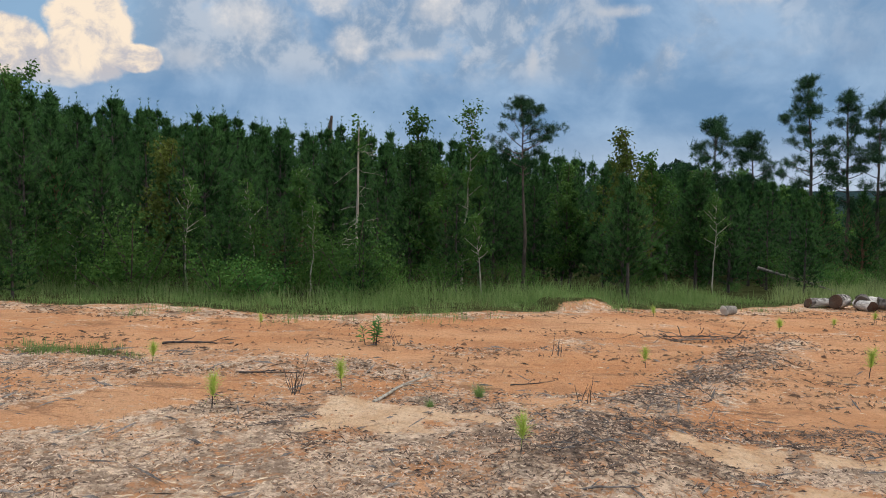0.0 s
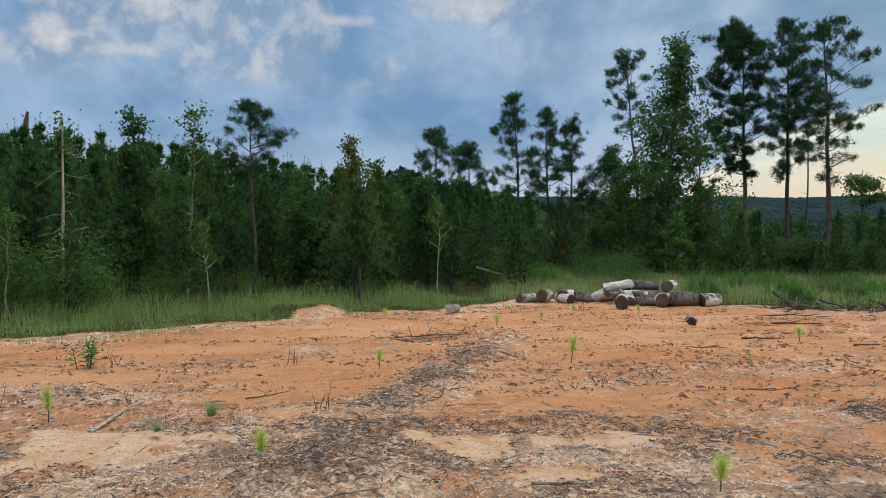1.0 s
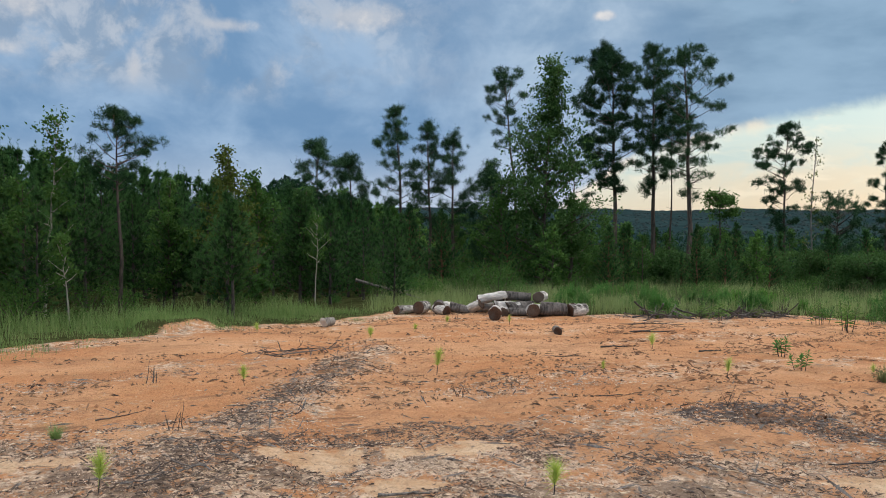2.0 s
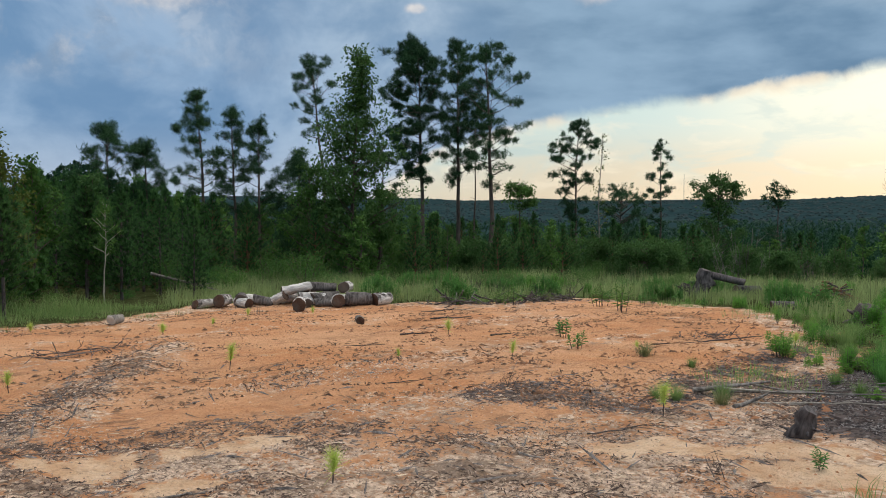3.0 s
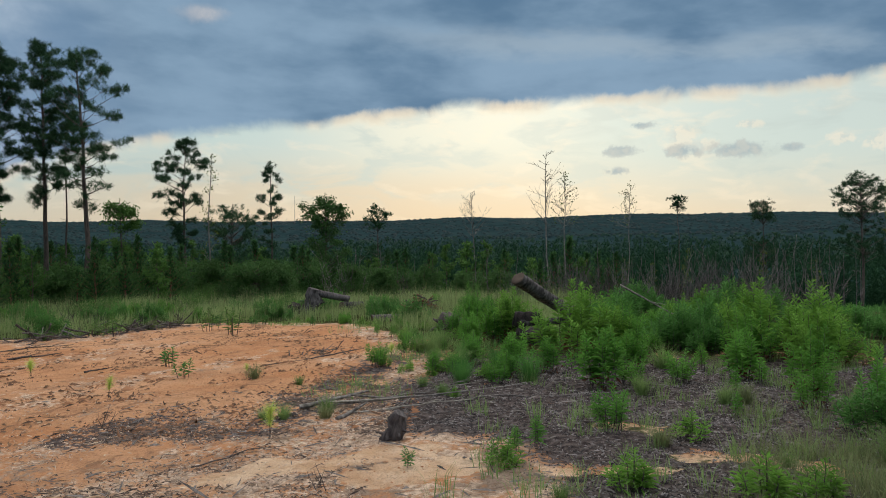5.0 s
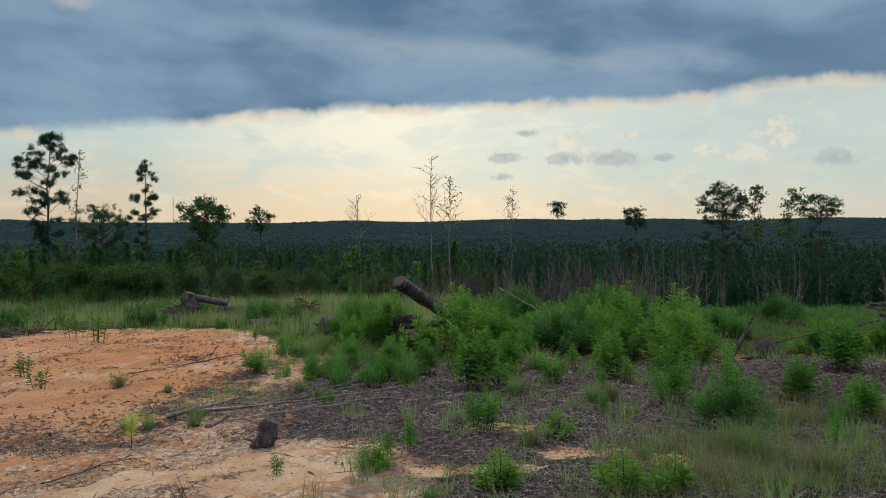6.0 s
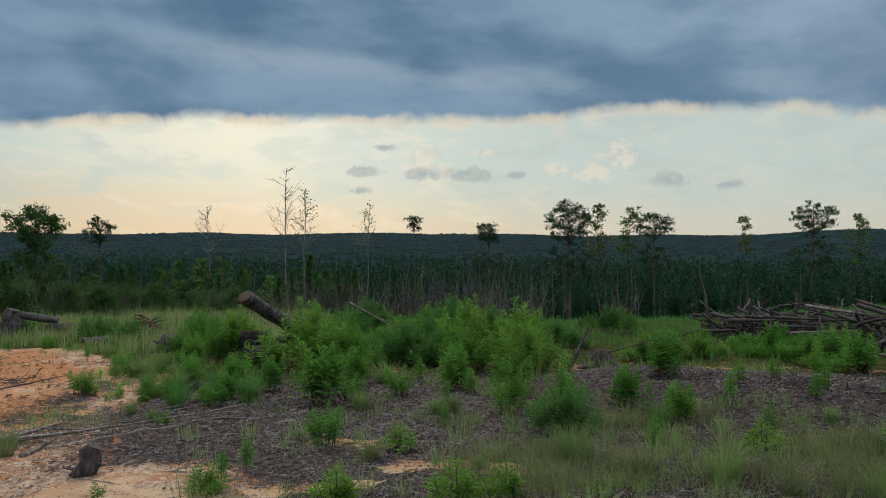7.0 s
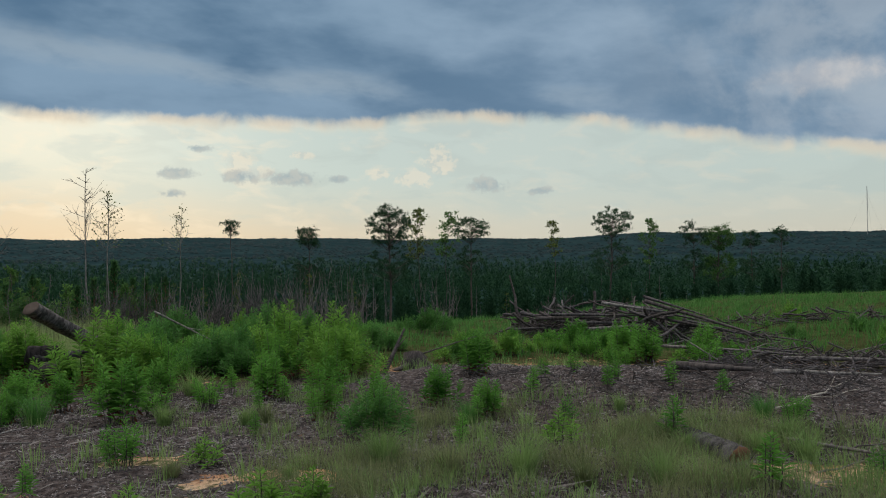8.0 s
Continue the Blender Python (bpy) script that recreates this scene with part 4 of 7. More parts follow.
# trees of the edge that stand out
BUILT = (
    (hardwood(152, 6.9, 0.2, 0.3, 0.16, 6000, M_LEAF, (0, 0), 0.3, None, 0.12, 44, "round-crowned dark hardwood behind young pines", "edge hardwoods"), -18.0, 28.8),
    (hardwood(153, 6.6, 0.2, 0.3, 0.16, 6000, M_LEAF, (0, 0), 0.3, None, 0.12, 44, "round-crowned dark hardwood behind young pines", "edge hardwoods"), -20.0, 27.0),
    (young_pine(101, 3.0, 0.36, 14, 0.02, 0.32, label="young pine with a reddish trunk and pale green needles", group="edge pines"), -9.4, 16.5),
    (tall_pine(103, 4.75, 0.38, 0.17, (0.0, 0.0), (0.1, 0.0), 34, 20, 0.011, 0.055, 0.1, "slim pine with a flat tufted crown over the wood's edge", "edge pines", tuft=0.13, peak=0.6), 1.25, 18.8),
    (hardwood(104, 4.6, 0.12, 0.15, 0.10, 2800, M_LEAF, (0.03, 0), 0.6, M_BARK_PALE, 0.035, 26, "slender leafy sapling with a pale stem", "edge hardwoods"), -0.3, 18.6),
    (hardwood(105, 4.1, 0.08, 0.26, 0.10, 5200, M_LEAF_YELLOW, (-0.02, 0), 0.8, None, 0.05, 38, "bushy hardwood with yellowing leaves", "edge hardwoods"), 3.75, 19.2),
    (hardwood(106, 3.4, 0.05, 0.2, 0.10, 2800, M_LEAF, (0.02, 0), 0.6, None, 0.04, 26, "small leafy hardwood in the wood's edge", "edge hardwoods"), 2.4, 20.5),
    (hardwood(107, 2.9, 0.05, 0.26, 0.10, 2600, M_LEAF, (0, 0), 0.6, None, 0.04, 26, "small leafy hardwood in the wood's edge", "edge hardwoods"), -0.6, 17.6),
    (hardwood(154, 4.3, 0.08, 0.2, 0.10, 5600, M_LEAF_DARK, (0.01, 0), 0.7, None, 0.045, 34, "slim dark-leaved hardwood in the wood's edge", "edge hardwoods"), -1.4, 18.3),
    (hardwood(155, 3.6, 0.06, 0.24, 0.10, 5200, M_LEAF, (-0.02, 0), 0.6, None, 0.045, 34, "bushy hardwood in the wood's edge", "edge hardwoods"), 4.8, 20.6),
    (hardwood(156, 3.3, 0.06, 0.28, 0.10, 5200, M_LEAF_DARK, (0.02, 0), 0.5, None, 0.045, 34, "bushy dark hardwood in the wood's edge", "edge hardwoods"), 6.4, 21.6),
    (hardwood(157, 2.7, 0.1, 0.26, 0.09, 3600, M_LEAF, (0, 0), 0.6, M_BARK_PALE, 0.03, 28, "small leafy hardwood with a pale stem", "edge hardwoods"), -3.9, 16.9),
    (hardwood(158, 3.2, 0.2, 0.22, 0.10, 3600, M_LEAF_YELLOW, (0.03, 0), 0.5, None, 0.04, 28, "small hardwood with yellowing leaves", "edge hardwoods"), -7.0, 16.8),
    (tall_pine(110, 6.0, 0.5, 0.16, (0.0, 0.0), (-0.1, 0.1), 38, 20, 0.016, None, 0.1, "pine with a tufted crown above the wood", "edge pines", tuft=0.2), 9.0, 28.7),
    (tall_pine(111, 5.5, 0.5, 0.12, (0.0, 0.0), (0.1, 0.0), 30, 20, 0.016, None, 0.1, "pine with a tufted crown above the wood", "edge pines", tuft=0.2), 10.3, 28.2),
    (tall_pine(112, 8.9, 0.68, 0.13, (-0.03, 0.0), (-0.45, 0.1), 44, 22, 0.017, None, 0.2, "thin pine with loose one-sided tufts", tuft=0.22, fill=1.5), 14.8, 33.0),
    (tall_pine(113, 8.2, 0.66, 0.10, (-0.02, 0.0), (0.1, 0.0), 38, 22, 0.017, None, 0.2, "thin pine with loose one-sided tufts", tuft=0.22, fill=1.5), 15.8, 32.5),
    (tall_pine(114, 7.7, 0.7, 0.12, (0.0, 0.0), (0.0, 0.0), 40, 22, 0.017, None, 0.2, "thin pine with loose one-sided tufts", tuft=0.22, fill=1.5), 16.8, 31.9),
    (tall_pine(146, 6.4, 0.8, 0.17, (0.0, 0.0), (0.0, 0.0), 46, 22, 0.017, None, 0.1, "bushy pine between taller ones", tuft=0.24), 18.6, 31.6),
    (tall_pine(147, 5.6, 0.8, 0.18, (0.0, 0.0), (0.0, 0.0), 40, 22, 0.017, None, 0.1, "bushy pine between taller ones", tuft=0.24), 17.6, 29.6),
    (tall_pine(115, 11.4, 0.36, 0.11, (-0.06, 0.03), (-0.5, 0.25), 30, 24, 0.018, 0.11, 0.2, "tall leaning pine with a sparse crown", peak=0.6), 20.6, 32.0),
    (hardwood(116, 9.7, 0.04, 0.30, 0.14, 30000, M_LEAF_DARK, (0.02, 0), 1.3, None, 0.10, 90, "tall narrow-topped hardwood with a broad leafy skirt", "edge hardwoods", 1.3), 18.2, 26.4),
    (hardwood(148, 4.0, 0.05, 0.36, 0.14, 4800, M_LEAF, (0.02, 0), 0.6, None, 0.08, 34, "broad leafy hardwood under a taller one", "edge hardwoods"), 19.6, 26.4),
    (hardwood(149, 4.8, 0.05, 0.36, 0.14, 4200, M_LEAF, (0.02, 0), 0.6, None, 0.08, 34, "broad leafy hardwood under a taller one", "edge hardwoods"), 16.8, 27.6),
    (tall_pine(117, 12.5, 0.58, 0.145, (-0.005, 0.0), (-0.3, 0.15), 66, 26, 0.019, 0.14, 0.14, "tall mature pine with a dense dark crown", fill=2.4, peak=0.55), 24.5, 29.1),
    (tall_pine(118, 13.35, 0.6, 0.095, (0.0, 0.0), (0.05, 0.0), 60, 24, 0.019, 0.14, 0.2, "tall mature pine with a bare lower trunk", fill=1.9, peak=0.65), 27.1, 29.5),
    (tall_pine(119, 10.8, 0.35, 0.07, (0.0, 0.0), (0.0, 0.0), 26, 22, 0.018, 0.07, 0.2, "thin suppressed pine with a small crown"), 28.5, 29.6),
    (tall_pine(120, 12.3, 0.6, 0.13, (-0.01, 0.0), (0.15, -0.1), 58, 22, 0.018, 0.15, 0.25, "tall mature pine with a loose open crown", peak=0.7, fill=1.4), 27.0, 26.8),
    (tall_pine(121, 8.4, 0.55, 0.17, (0.0, 0.0), (0.2, 0.0), 30, 22, 0.018, 0.08, 0.3, "pine with spreading flat tufts"), 24.0, 32.2),
    (tall_pine(122, 10.9, 0.62, 0.12, (0.0, 0.0), (-0.35, 0.15), 54, 24, 0.022, 0.11, 0.15, "tall pine with a leaning dense crown", fill=1.3, peak=0.6), 37.6, 29.9),
    (bare_tree(123, 10.0, 0.08, 16, 0.3, 0.06, "thin half-dead tree with few leaves", tuft=4), 38.5, 28.9),
    (round_tree(124, 6.8, ((0.82, 0.9, 0.9, 26), (0.45, 1.2, 1.7, 36)), "small open-crowned hardwood beyond the grass", leafy=True), 33.1, 30.5),
    (tall_pine(125, 11.3, 0.72, 0.10, (0.0, 0.0), (-0.25, 0.1), 44, 22, 0.024, 0.1, 0.25, "spindly pine with stacked tufts"), 46.4, 29.7),
    (round_tree(126, 7.8, ((0.80, 1.9, 1.3, 52), (0.42, 2.2, 2.1, 60)), "low spreading pine beyond the grass", tuft=0.2), 42.5, 30.2),
    (round_tree(127, 9.2, ((0.80, 1.8, 1.45, 66), (0.45, 1.9, 2.3, 60)), "round-crowned hardwood on the slope", leafy=True, mat=M_LEAF_DARK), 48.4, 26.4),
    (round_tree(128, 8.6, ((0.86, 1.0, 1.1, 30), (0.48, 1.5, 2.1, 46)), "short pine with a rounded crown"), 52.9, 24.3),
    (bare_tree(129, 9.8, 0.30, 22, 0.62, 0.05, twigs=7), 57.5, 18.2),
    (bare_tree(130, 10.4, 0.26, 22, 0.55, 0.05, twigs=6), 47.4, 9.7),
    (bare_tree(131, 9.3, 0.24, 26, 0.62, 0.045, "thin tree with a few yellow leaves", tuft=1, twigs=7), 49.5, 9.0),
    (bare_tree(132, 10.5, 0.24, 24, 0.68, 0.045, tuft=1, twigs=6), 62.1, 6.5),
    (round_tree(133, 11.1, ((0.91, 0.75, 0.9, 24),), "thin pine with a small round top", tuft=0.14, trunk_r=0.07), 68.4, 2.9),
    (round_tree(134, 9.3, ((0.88, 1.0, 1.05, 32), (0.60, 1.4, 1.6, 34)), "pine with a dense rounded crown"), 60.4, -3.4),
    (round_tree(135, 10.1, ((0.83, 1.75, 1.7, 90), (0.56, 2.0, 1.3, 34)), "pine with a broad dense crown", trunk_r=0.12), 55.8, -9.2),
    (hardwood(136, 10.2, 0.6, 0.12, 0.2, 500, M_LEAF_YELLOW, (0, 0), 0.3, M_STICK_DARK, 0.05, 26, "thin tree with a sparse leafy top", "slope trees"), 59.4, -12.3),
    (hardwood(137, 10.0, 0.65, 0.12, 0.2, 700, M_LEAF, (0, 0), 0.3, M_STICK_DARK, 0.05, 26, "thin tree with a sparse leafy top", "slope trees"), 60.9, -14.5),
    (round_tree(138, 9.7, ((0.88, 1.4, 1.05, 44), (0.60, 1.4, 1.3, 22)), "pine with a dense rounded crown"), 58.5, -16.1),
    (hardwood(139, 10.8, 0.7, 0.08, 0.2, 360, M_LEAF_YELLOW, (0, 0), 0.3, M_STICK_DARK, 0.05, 18, "thin tree with a sparse leafy top", "slope trees"), 70.5, -27.6),
    (round_tree(140, 11.1, ((0.87, 1.9, 1.35, 66), (0.60, 1.9, 1.7, 38)), "pine with a broad dense crown", trunk_r=0.12), 63.7, -30.8),
    (hardwood(141, 10.2, 0.6, 0.11, 0.22, 900, M_LEAF, (0, 0), 0.3, M_STICK_DARK, 0.06, 22, "thin tree with a sparse leafy top", "slope trees"), 66.6, -36.2),
    (round_tree(142, 9.3, ((0.88, 1.3, 1.1, 34), (0.60, 1.4, 1.4, 24)), "pine with a dense rounded crown"), 62.1, -38.1),
    (round_tree(143, 9.3, ((0.85, 1.5, 1.2, 40), (0.55, 1.7, 1.6, 34)), "round-crowned hardwood on the slope", leafy=True), 62.6, -41.0),
    (round_tree(144, 9.2, ((0.88, 1.0, 1.0, 24), (0.58, 1.3, 1.4, 22)), "pine with a dense rounded crown"), 65.9, -46.9),
    (round_tree(145, 9.3, ((0.88, 1.0, 1.0, 24), (0.58, 1.3, 1.4, 22)), "pine with a dense rounded crown"), 64.4, -48.9),
)
for ob, x, y in BUILT:
    ob.matrix_basis = stand(x, y)


def pale_sapling():
    """Almost leafless pale tree with side twigs and a small leafy top."""
    rng = rng_of(150)
    t = thing("pale_sapling", "pale bare-stemmed sapling with dead twigs and a leafy tip", "tree")
    p, r = limb(rng, (0, 0, 0), (0.01, 0, 1), 3.75, 0.042, 0.012, 10, 0.03)
    wood = tube(p, r, 7)
    for k in range(22):
        f = rng.uniform(0.12, 0.85)
        base = np.array([np.interp(f, np.linspace(0, 1, 10), p[:, i]) for i in range(3)])
        a = rng.choice((0.0, 0.5, -0.6, 2.6, 4.4))
        q, s = limb(rng, base, (math.cos(a), math.sin(a), rng.uniform(-0.3, 0.4)), rng.uniform(0.2, 0.7), 0.007, 0.003, 6, 0.3, -0.15)
        wood += tube(q, s, 3, False)
        q, s = limb(rng, q[3], rng.normal(0, 1, 3), 0.22, 0.004, 0.002, 3, 0.2)
        wood += tube(q, s, 3, False)
    part("trunk", wood, M_BARK_PALE, t)
    c = np.concatenate([p[-1] + np.array((0, 0, dz_)) + rng.normal(0, s_, (26, 3)) for dz_, s_ in ((-0.05, 0.1), (-0.3, 0.17), (-0.45, 0.2), (-0.6, 0.12))])
    part("crown", [leaves(rng, c, 0.10)], M_LEAF, t)
    t.matrix_basis = stand(-2.5, 15.7)


pale_sapling()


def snag():
    rng = rng_of(151)
    t = thing("snag", "broken brown dead trunk rising above young pines", "dead tree")
    p, r = limb(rng, (0, 0, 0), (0.0, 0, 1), 5.85, 0.20, 0.11, 12, 0.012)
    r[-3:] = (0.115, 0.10, 0.05)
    p[-1] += np.array((0.06, 0, 0))
    part("trunk", tube(p, r * 0.9, 9, True, 0.16, rng), M_BARK_PINE, t)
    t.matrix_basis = stand(-5.7, 29.4)


snag()

# the plantation behind the clearing's edge
def soft_pine(seed, height, wide, bare=0.06, tufts=230, blade=0.20):
    """A bushy pine: whorls of upturned branches ending in needle brushes, upright candles at the tips; bare: share of bare trunk."""
    rng = rng_of(seed)
    t = thing("pine_tree", "young plantation pine with dense green needles", "pine tree", "plantation pines")
    p, r = limb(rng, (0, 0, 0), (0, 0, 1), height, 0.011 * height + 0.02, 0.010, 9, 0.015)
    wood = tube(p, r, 6)
    whorls = 13
    cen, ax = [], []
    for w in range(whorls):
        g = (w + rng.uniform(0.2, 0.8)) / whorls
        f = bare + (0.97 - bare) * g
        reach = 1.08 * wide * height * (1 - g) ** 0.95 * min(1.0, 0.72 + 1.3 * g)
        k = int(rng.integers(5, 8))
        a0 = rng.uniform(0, 6.283)
        for b in range(k):
            a = a0 + b * 6.283 / k + rng.normal(0, 0.2)
            ln = reach * rng.uniform(0.6, 1.15) + 0.05
            base = np.array([np.interp(f * height, p[:, 2], p[:, 0]), np.interp(f * height, p[:, 2], p[:, 1]), f * height])
            q, s = limb(rng, base, (math.cos(a), math.sin(a), 0.10 + 0.75 * g), ln, 0.010, 0.004, 4, 0.07, 0.30)
            wood += tube(q, s, 3, False)
            m = max(2, int(round(tufts / whorls / 6 * ln / (0.17 * height))))
            fr = np.sqrt(rng.uniform(0.04, 1.0, m))
            c = np.stack([np.interp(fr, np.linspace(0, 1, 4), q[:, i]) for i in range(3)], 1)
            c += rng.normal(0, 0.075 * (0.6 + ln), c.shape) * np.array((1, 1, 1.1))
            cen.append(c)
            ax.append(np.stack([np.full(m, 0.45 * math.cos(a)), np.full(m, 0.45 * math.sin(a)), np.full(m, 0.75 + 0.4 * g)], 1))
    cen, ax = np.concatenate(cen), np.concatenate(ax)
    part("trunk", wood, M_STICK_DARK, t)
    v1, f1, _ = needles(rng, cen, ax, blade * 1.15, 20, 0.021)
    k = 12
    ca = rng.uniform(0, 6.283, k)
    cf = np.concatenate([[1.0], rng.uniform(0.66, 0.97, k - 1)])
    cr = wide * height * (1 - cf) ** 0.8 * 0.85
    base = np.stack([p[-1, 0] + cr * np.cos(ca), p[-1, 1] + cr * np.sin(ca), height * cf], 1)
    steps = np.linspace(-0.05, 0.04, 6)
    cc = (base[:, None] + np.array((0, 0, 1)) * (steps * height)[None, :, None] * np.where(np.arange(k) == 0, 1.4, 0.85)[:, None, None]).reshape(-1, 3)
    v2, f2, _ = needles(rng, cc, np.repeat(np.array(((0.0, 0.0, 1.5),)), len(cc), 0), 0.15, 10, 0.014)
    # Needles near the trunk carry the crown's shade in their colour.
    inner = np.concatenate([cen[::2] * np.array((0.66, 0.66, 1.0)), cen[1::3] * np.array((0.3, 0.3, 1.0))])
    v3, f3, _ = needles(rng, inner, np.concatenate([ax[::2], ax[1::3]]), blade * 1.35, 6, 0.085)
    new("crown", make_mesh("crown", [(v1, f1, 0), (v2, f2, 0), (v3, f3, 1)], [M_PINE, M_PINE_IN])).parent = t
    return t


heights = (4.2, 4.8, 5.4, 5.8, 6.4, 4.6, 4.4, 5.0)
PINES = [soft_pine(200 + i, h, w, b) for i, (h, w, b) in enumerate(zip(heights, (0.38, 0.36, 0.35, 0.34, 0.33, 0.40, 0.36, 0.34), (0.05, 0.06, 0.08, 0.1, 0.1, 0.05, 0.3, 0.34)))]


def skyline(a):
    """Elevation of the wood's top, in degrees, along an azimuth."""
    return np.interp(a, (-60, -34, -26, -18, -10, -3, 3, 12, 21, 25, 40, 56), (9.5, 8.7, 7.6, 6.8, 6.4, 5.4, 4.8, 3.7, 2.7, 0.9, 0.2, 0.0))


spots = []
for row, r0 in enumerate((15.6, 17.0, 18.8, 20.8, 23.2, 26.0, 29.5, 34.0, 40.0)):
    a = -56.0
    while a < 24:
        r = r0 + rng.normal(0, 0.5)
        if a > 12:
            r += 5.0
        x, y = r * math.sin(radians(a)), r * math.cos(radians(a))
        fill = rng.uniform(0.05, 0.45) if row < 1 else rng.uniform(0.5, 0.88) if row < 4 else rng.uniform(0.82, 1.03)
        h = 1.45 - land1(x, y) + r * math.tan(radians(skyline(a) * fill))
        k = int(rng.integers(4, 8)) if 0 < row < 3 and rng.uniform() < 0.6 else int(rng.integers(0, 6))
        if row > 2 or (row and not 2 < a < 10) or (row == 0 and a < 1 and rng.uniform() < 0.6):
            spots.append((k, stand(x, y, rng.uniform(0, 360), h / heights[k])))
        a += math.degrees((1.4 if row < 3 else 1.1) / r) * rng.uniform(0.6, 1.4)
spread_copies(PINES, spots)

# lower mixed growth between the logs and the slope
MIXED = [young_pine(230 + i, h, 0.3, 11, 0.024, 0.05, gap=0.18, label="bushy young pine on the slope", group="slope pines") for i, h in enumerate((3.6, 4.4, 5.0))]
MIXED += [hardwood(240 + i, h, 0.06, 0.26, 0.16, 1500, m, (0, 0), 0.6, None, 0.05, 22, "leafy young hardwood on the slope", "slope hardwoods") for i, (h, m) in enumerate(((3.8, M_LEAF), (4.6, M_LEAF), (3.4, M_SHRUB)))]
mh = (3.6, 4.4, 5.0, 3.8, 4.6, 3.4)
spots = []
for r0 in (31.0, 34.0, 38.0, 43.0, 49.0, 56.0):
    a = 13.0
    while a < 84:
        r = r0 + rng.normal(0, 1.0)
        x, y = r * math.sin(radians(a)), r * math.cos(radians(a))
        keep = a < 52 or r > 40
        top = np.interp(a, (13, 17, 24, 32, 40, 56, 70, 84), (3.0, 2.5, 1.7, 0.7, 0.0, -0.5, -0.9, -1.3)) + rng.normal(0, 0.45)
        h = 1.5 - land1(x, y) + r * math.tan(radians(top))
        if keep and h > 1.2:
            k = int(rng.choice((0, 1, 2, 0, 1, 2, 3, 4, 5)))
            spots.append((k, stand(x, y, rng.uniform(0, 360), h / mh[k])))
        a += math.degrees(2.1 / r) * rng.uniform(0.7, 1.4)
spread_copies(MIXED, spots)

THICKET = [round_tree(246 + i, h, tiers, "dense dark leafy growth on the slope", "slope thicket", M_LEAF_DARK, True, 0.2, 0.05) for i, (h, tiers) in enumerate((
    (4.2, ((0.70, 1.3, 1.0, 34), (0.35, 1.7, 1.2, 44))), (3.4, ((0.65, 1.7, 0.9, 40), (0.3, 1.9, 0.9, 40))), (4.8, ((0.75, 1.1, 1.0, 30), (0.42, 1.5, 1.5, 44)))))]
spots = []
for i in range(44):
    a, r = rng.uniform(38, 76), rng.uniform(33, 50)
    x, y = r * math.sin(radians(a)), r * math.cos(radians(a))
    h = 1.5 - land1(x, y) + r * math.tan(radians(np.interp(a, (38, 60, 76), (-0.3, -0.9, -2.0)) - rng.uniform(0, 1.2)))
    if h > 1.5:
        spots.append((i % 3, stand(x, y, rng.uniform(0, 360), h / (4.2, 3.4, 4.8)[i % 3])))
spread_copies(THICKET, spots)

# the valley's plantation: cone-shaped pines in rows, full of needle tufts
def cone_woods(name, label, seed, x, y, height, width, tufts, blade, thick, mat):
    rng = rng_of(seed)
    n = len(x)
    f = 1 - np.sqrt(rng.uniform(0.0, 0.97, (n, tufts)))
    f[:, :3] = np.array((0.93, 0.97, 0.99))
    a = rng.uniform(0, 6.283, (n, tufts))
    rr = width[:, None] * (1 - f) ** 0.8 * rng.uniform(0, 1, (n, tufts)) ** 0.45 * (0.75 + 0.35 * np.sin(f * 40 + a))
    c = np.stack([x[:, None] + rr * np.cos(a), y[:, None] + rr * np.sin(a), land(x, y)[:, None] + height[:, None] * (0.08 + 0.9 * f)], -1).reshape(-1, 3)
    out = np.stack([np.cos(a), np.sin(a), 0.7 + 1.2 * f], -1).reshape(-1, 3)
    v, faces, _ = needles(rng, c, out, blade, 3, thick)
    ob = new(name, make_mesh(name, [(v, faces, 0)], [mat]))
    return tagged(ob, label, "woods", kind="stuff")


px, py, ph = [], [], []
for r0 in (57.0, 61.0, 65.5, 70.5, 76.0, 82.0):
    a = 54.0
    while a < 148:
        r = r0 + rng.normal(0, 1.5)
        x, y = r * math.sin(radians(a)), r * math.cos(radians(a))
        px.append(x)
        py.append(y)
        ph.append(1.5 - land1(x, y) + r * math.tan(radians(np.interp(r, (55, 84), (-2.7, -1.6)) + rng.normal(0, 0.35))))
        a += math.degrees(2.1 / r) * rng.uniform(0.6, 1.4)
ph = np.maximum(np.array(ph), 3.0)
cone_woods("valley_pines", "rows of slender plantation pines across the valley", 260, np.array(px), np.array(py), ph, ph * 0.21, 300, 0.34, 0.085, M_VALLEY)

# thin bare stems in front of it
STEMS = [bare_tree(280 + i, h, 0.09, 11, 0.3, 0.023, "thin bare grey sapling on the slope", "bare saplings", M_STEM, 0, 5) for i, h in enumerate((3.6, 4.6, 5.6))]
STEMS += [bare_tree(284, 4.2, 0.12, 9, 0.3, 0.02, "thin grey sapling with a few yellow leaves", "bare saplings", M_STEM, 3)]
spots = []
for i in range(140):
    a = rng.uniform(77, 98) if i < 66 else rng.uniform(74, 122) if i < 132 else rng.uniform(60, 74)
    r = rng.uniform(34, 56)
    x, y = r * math.sin(radians(a)), r * math.cos(radians(a))
    k = int(rng.choice((0, 1, 2, 0, 1, 2, 0, 1, 2, 3)))
    h = 1.5 - land1(x, y) + r * math.tan(radians(rng.uniform(-3.6, -0.4)))
    spots.append((k, stand(x, y, rng.uniform(0, 360), max(0.8, h) / (3.6, 4.6, 5.6, 4.2)[k])))
spread_copies(STEMS, spots)


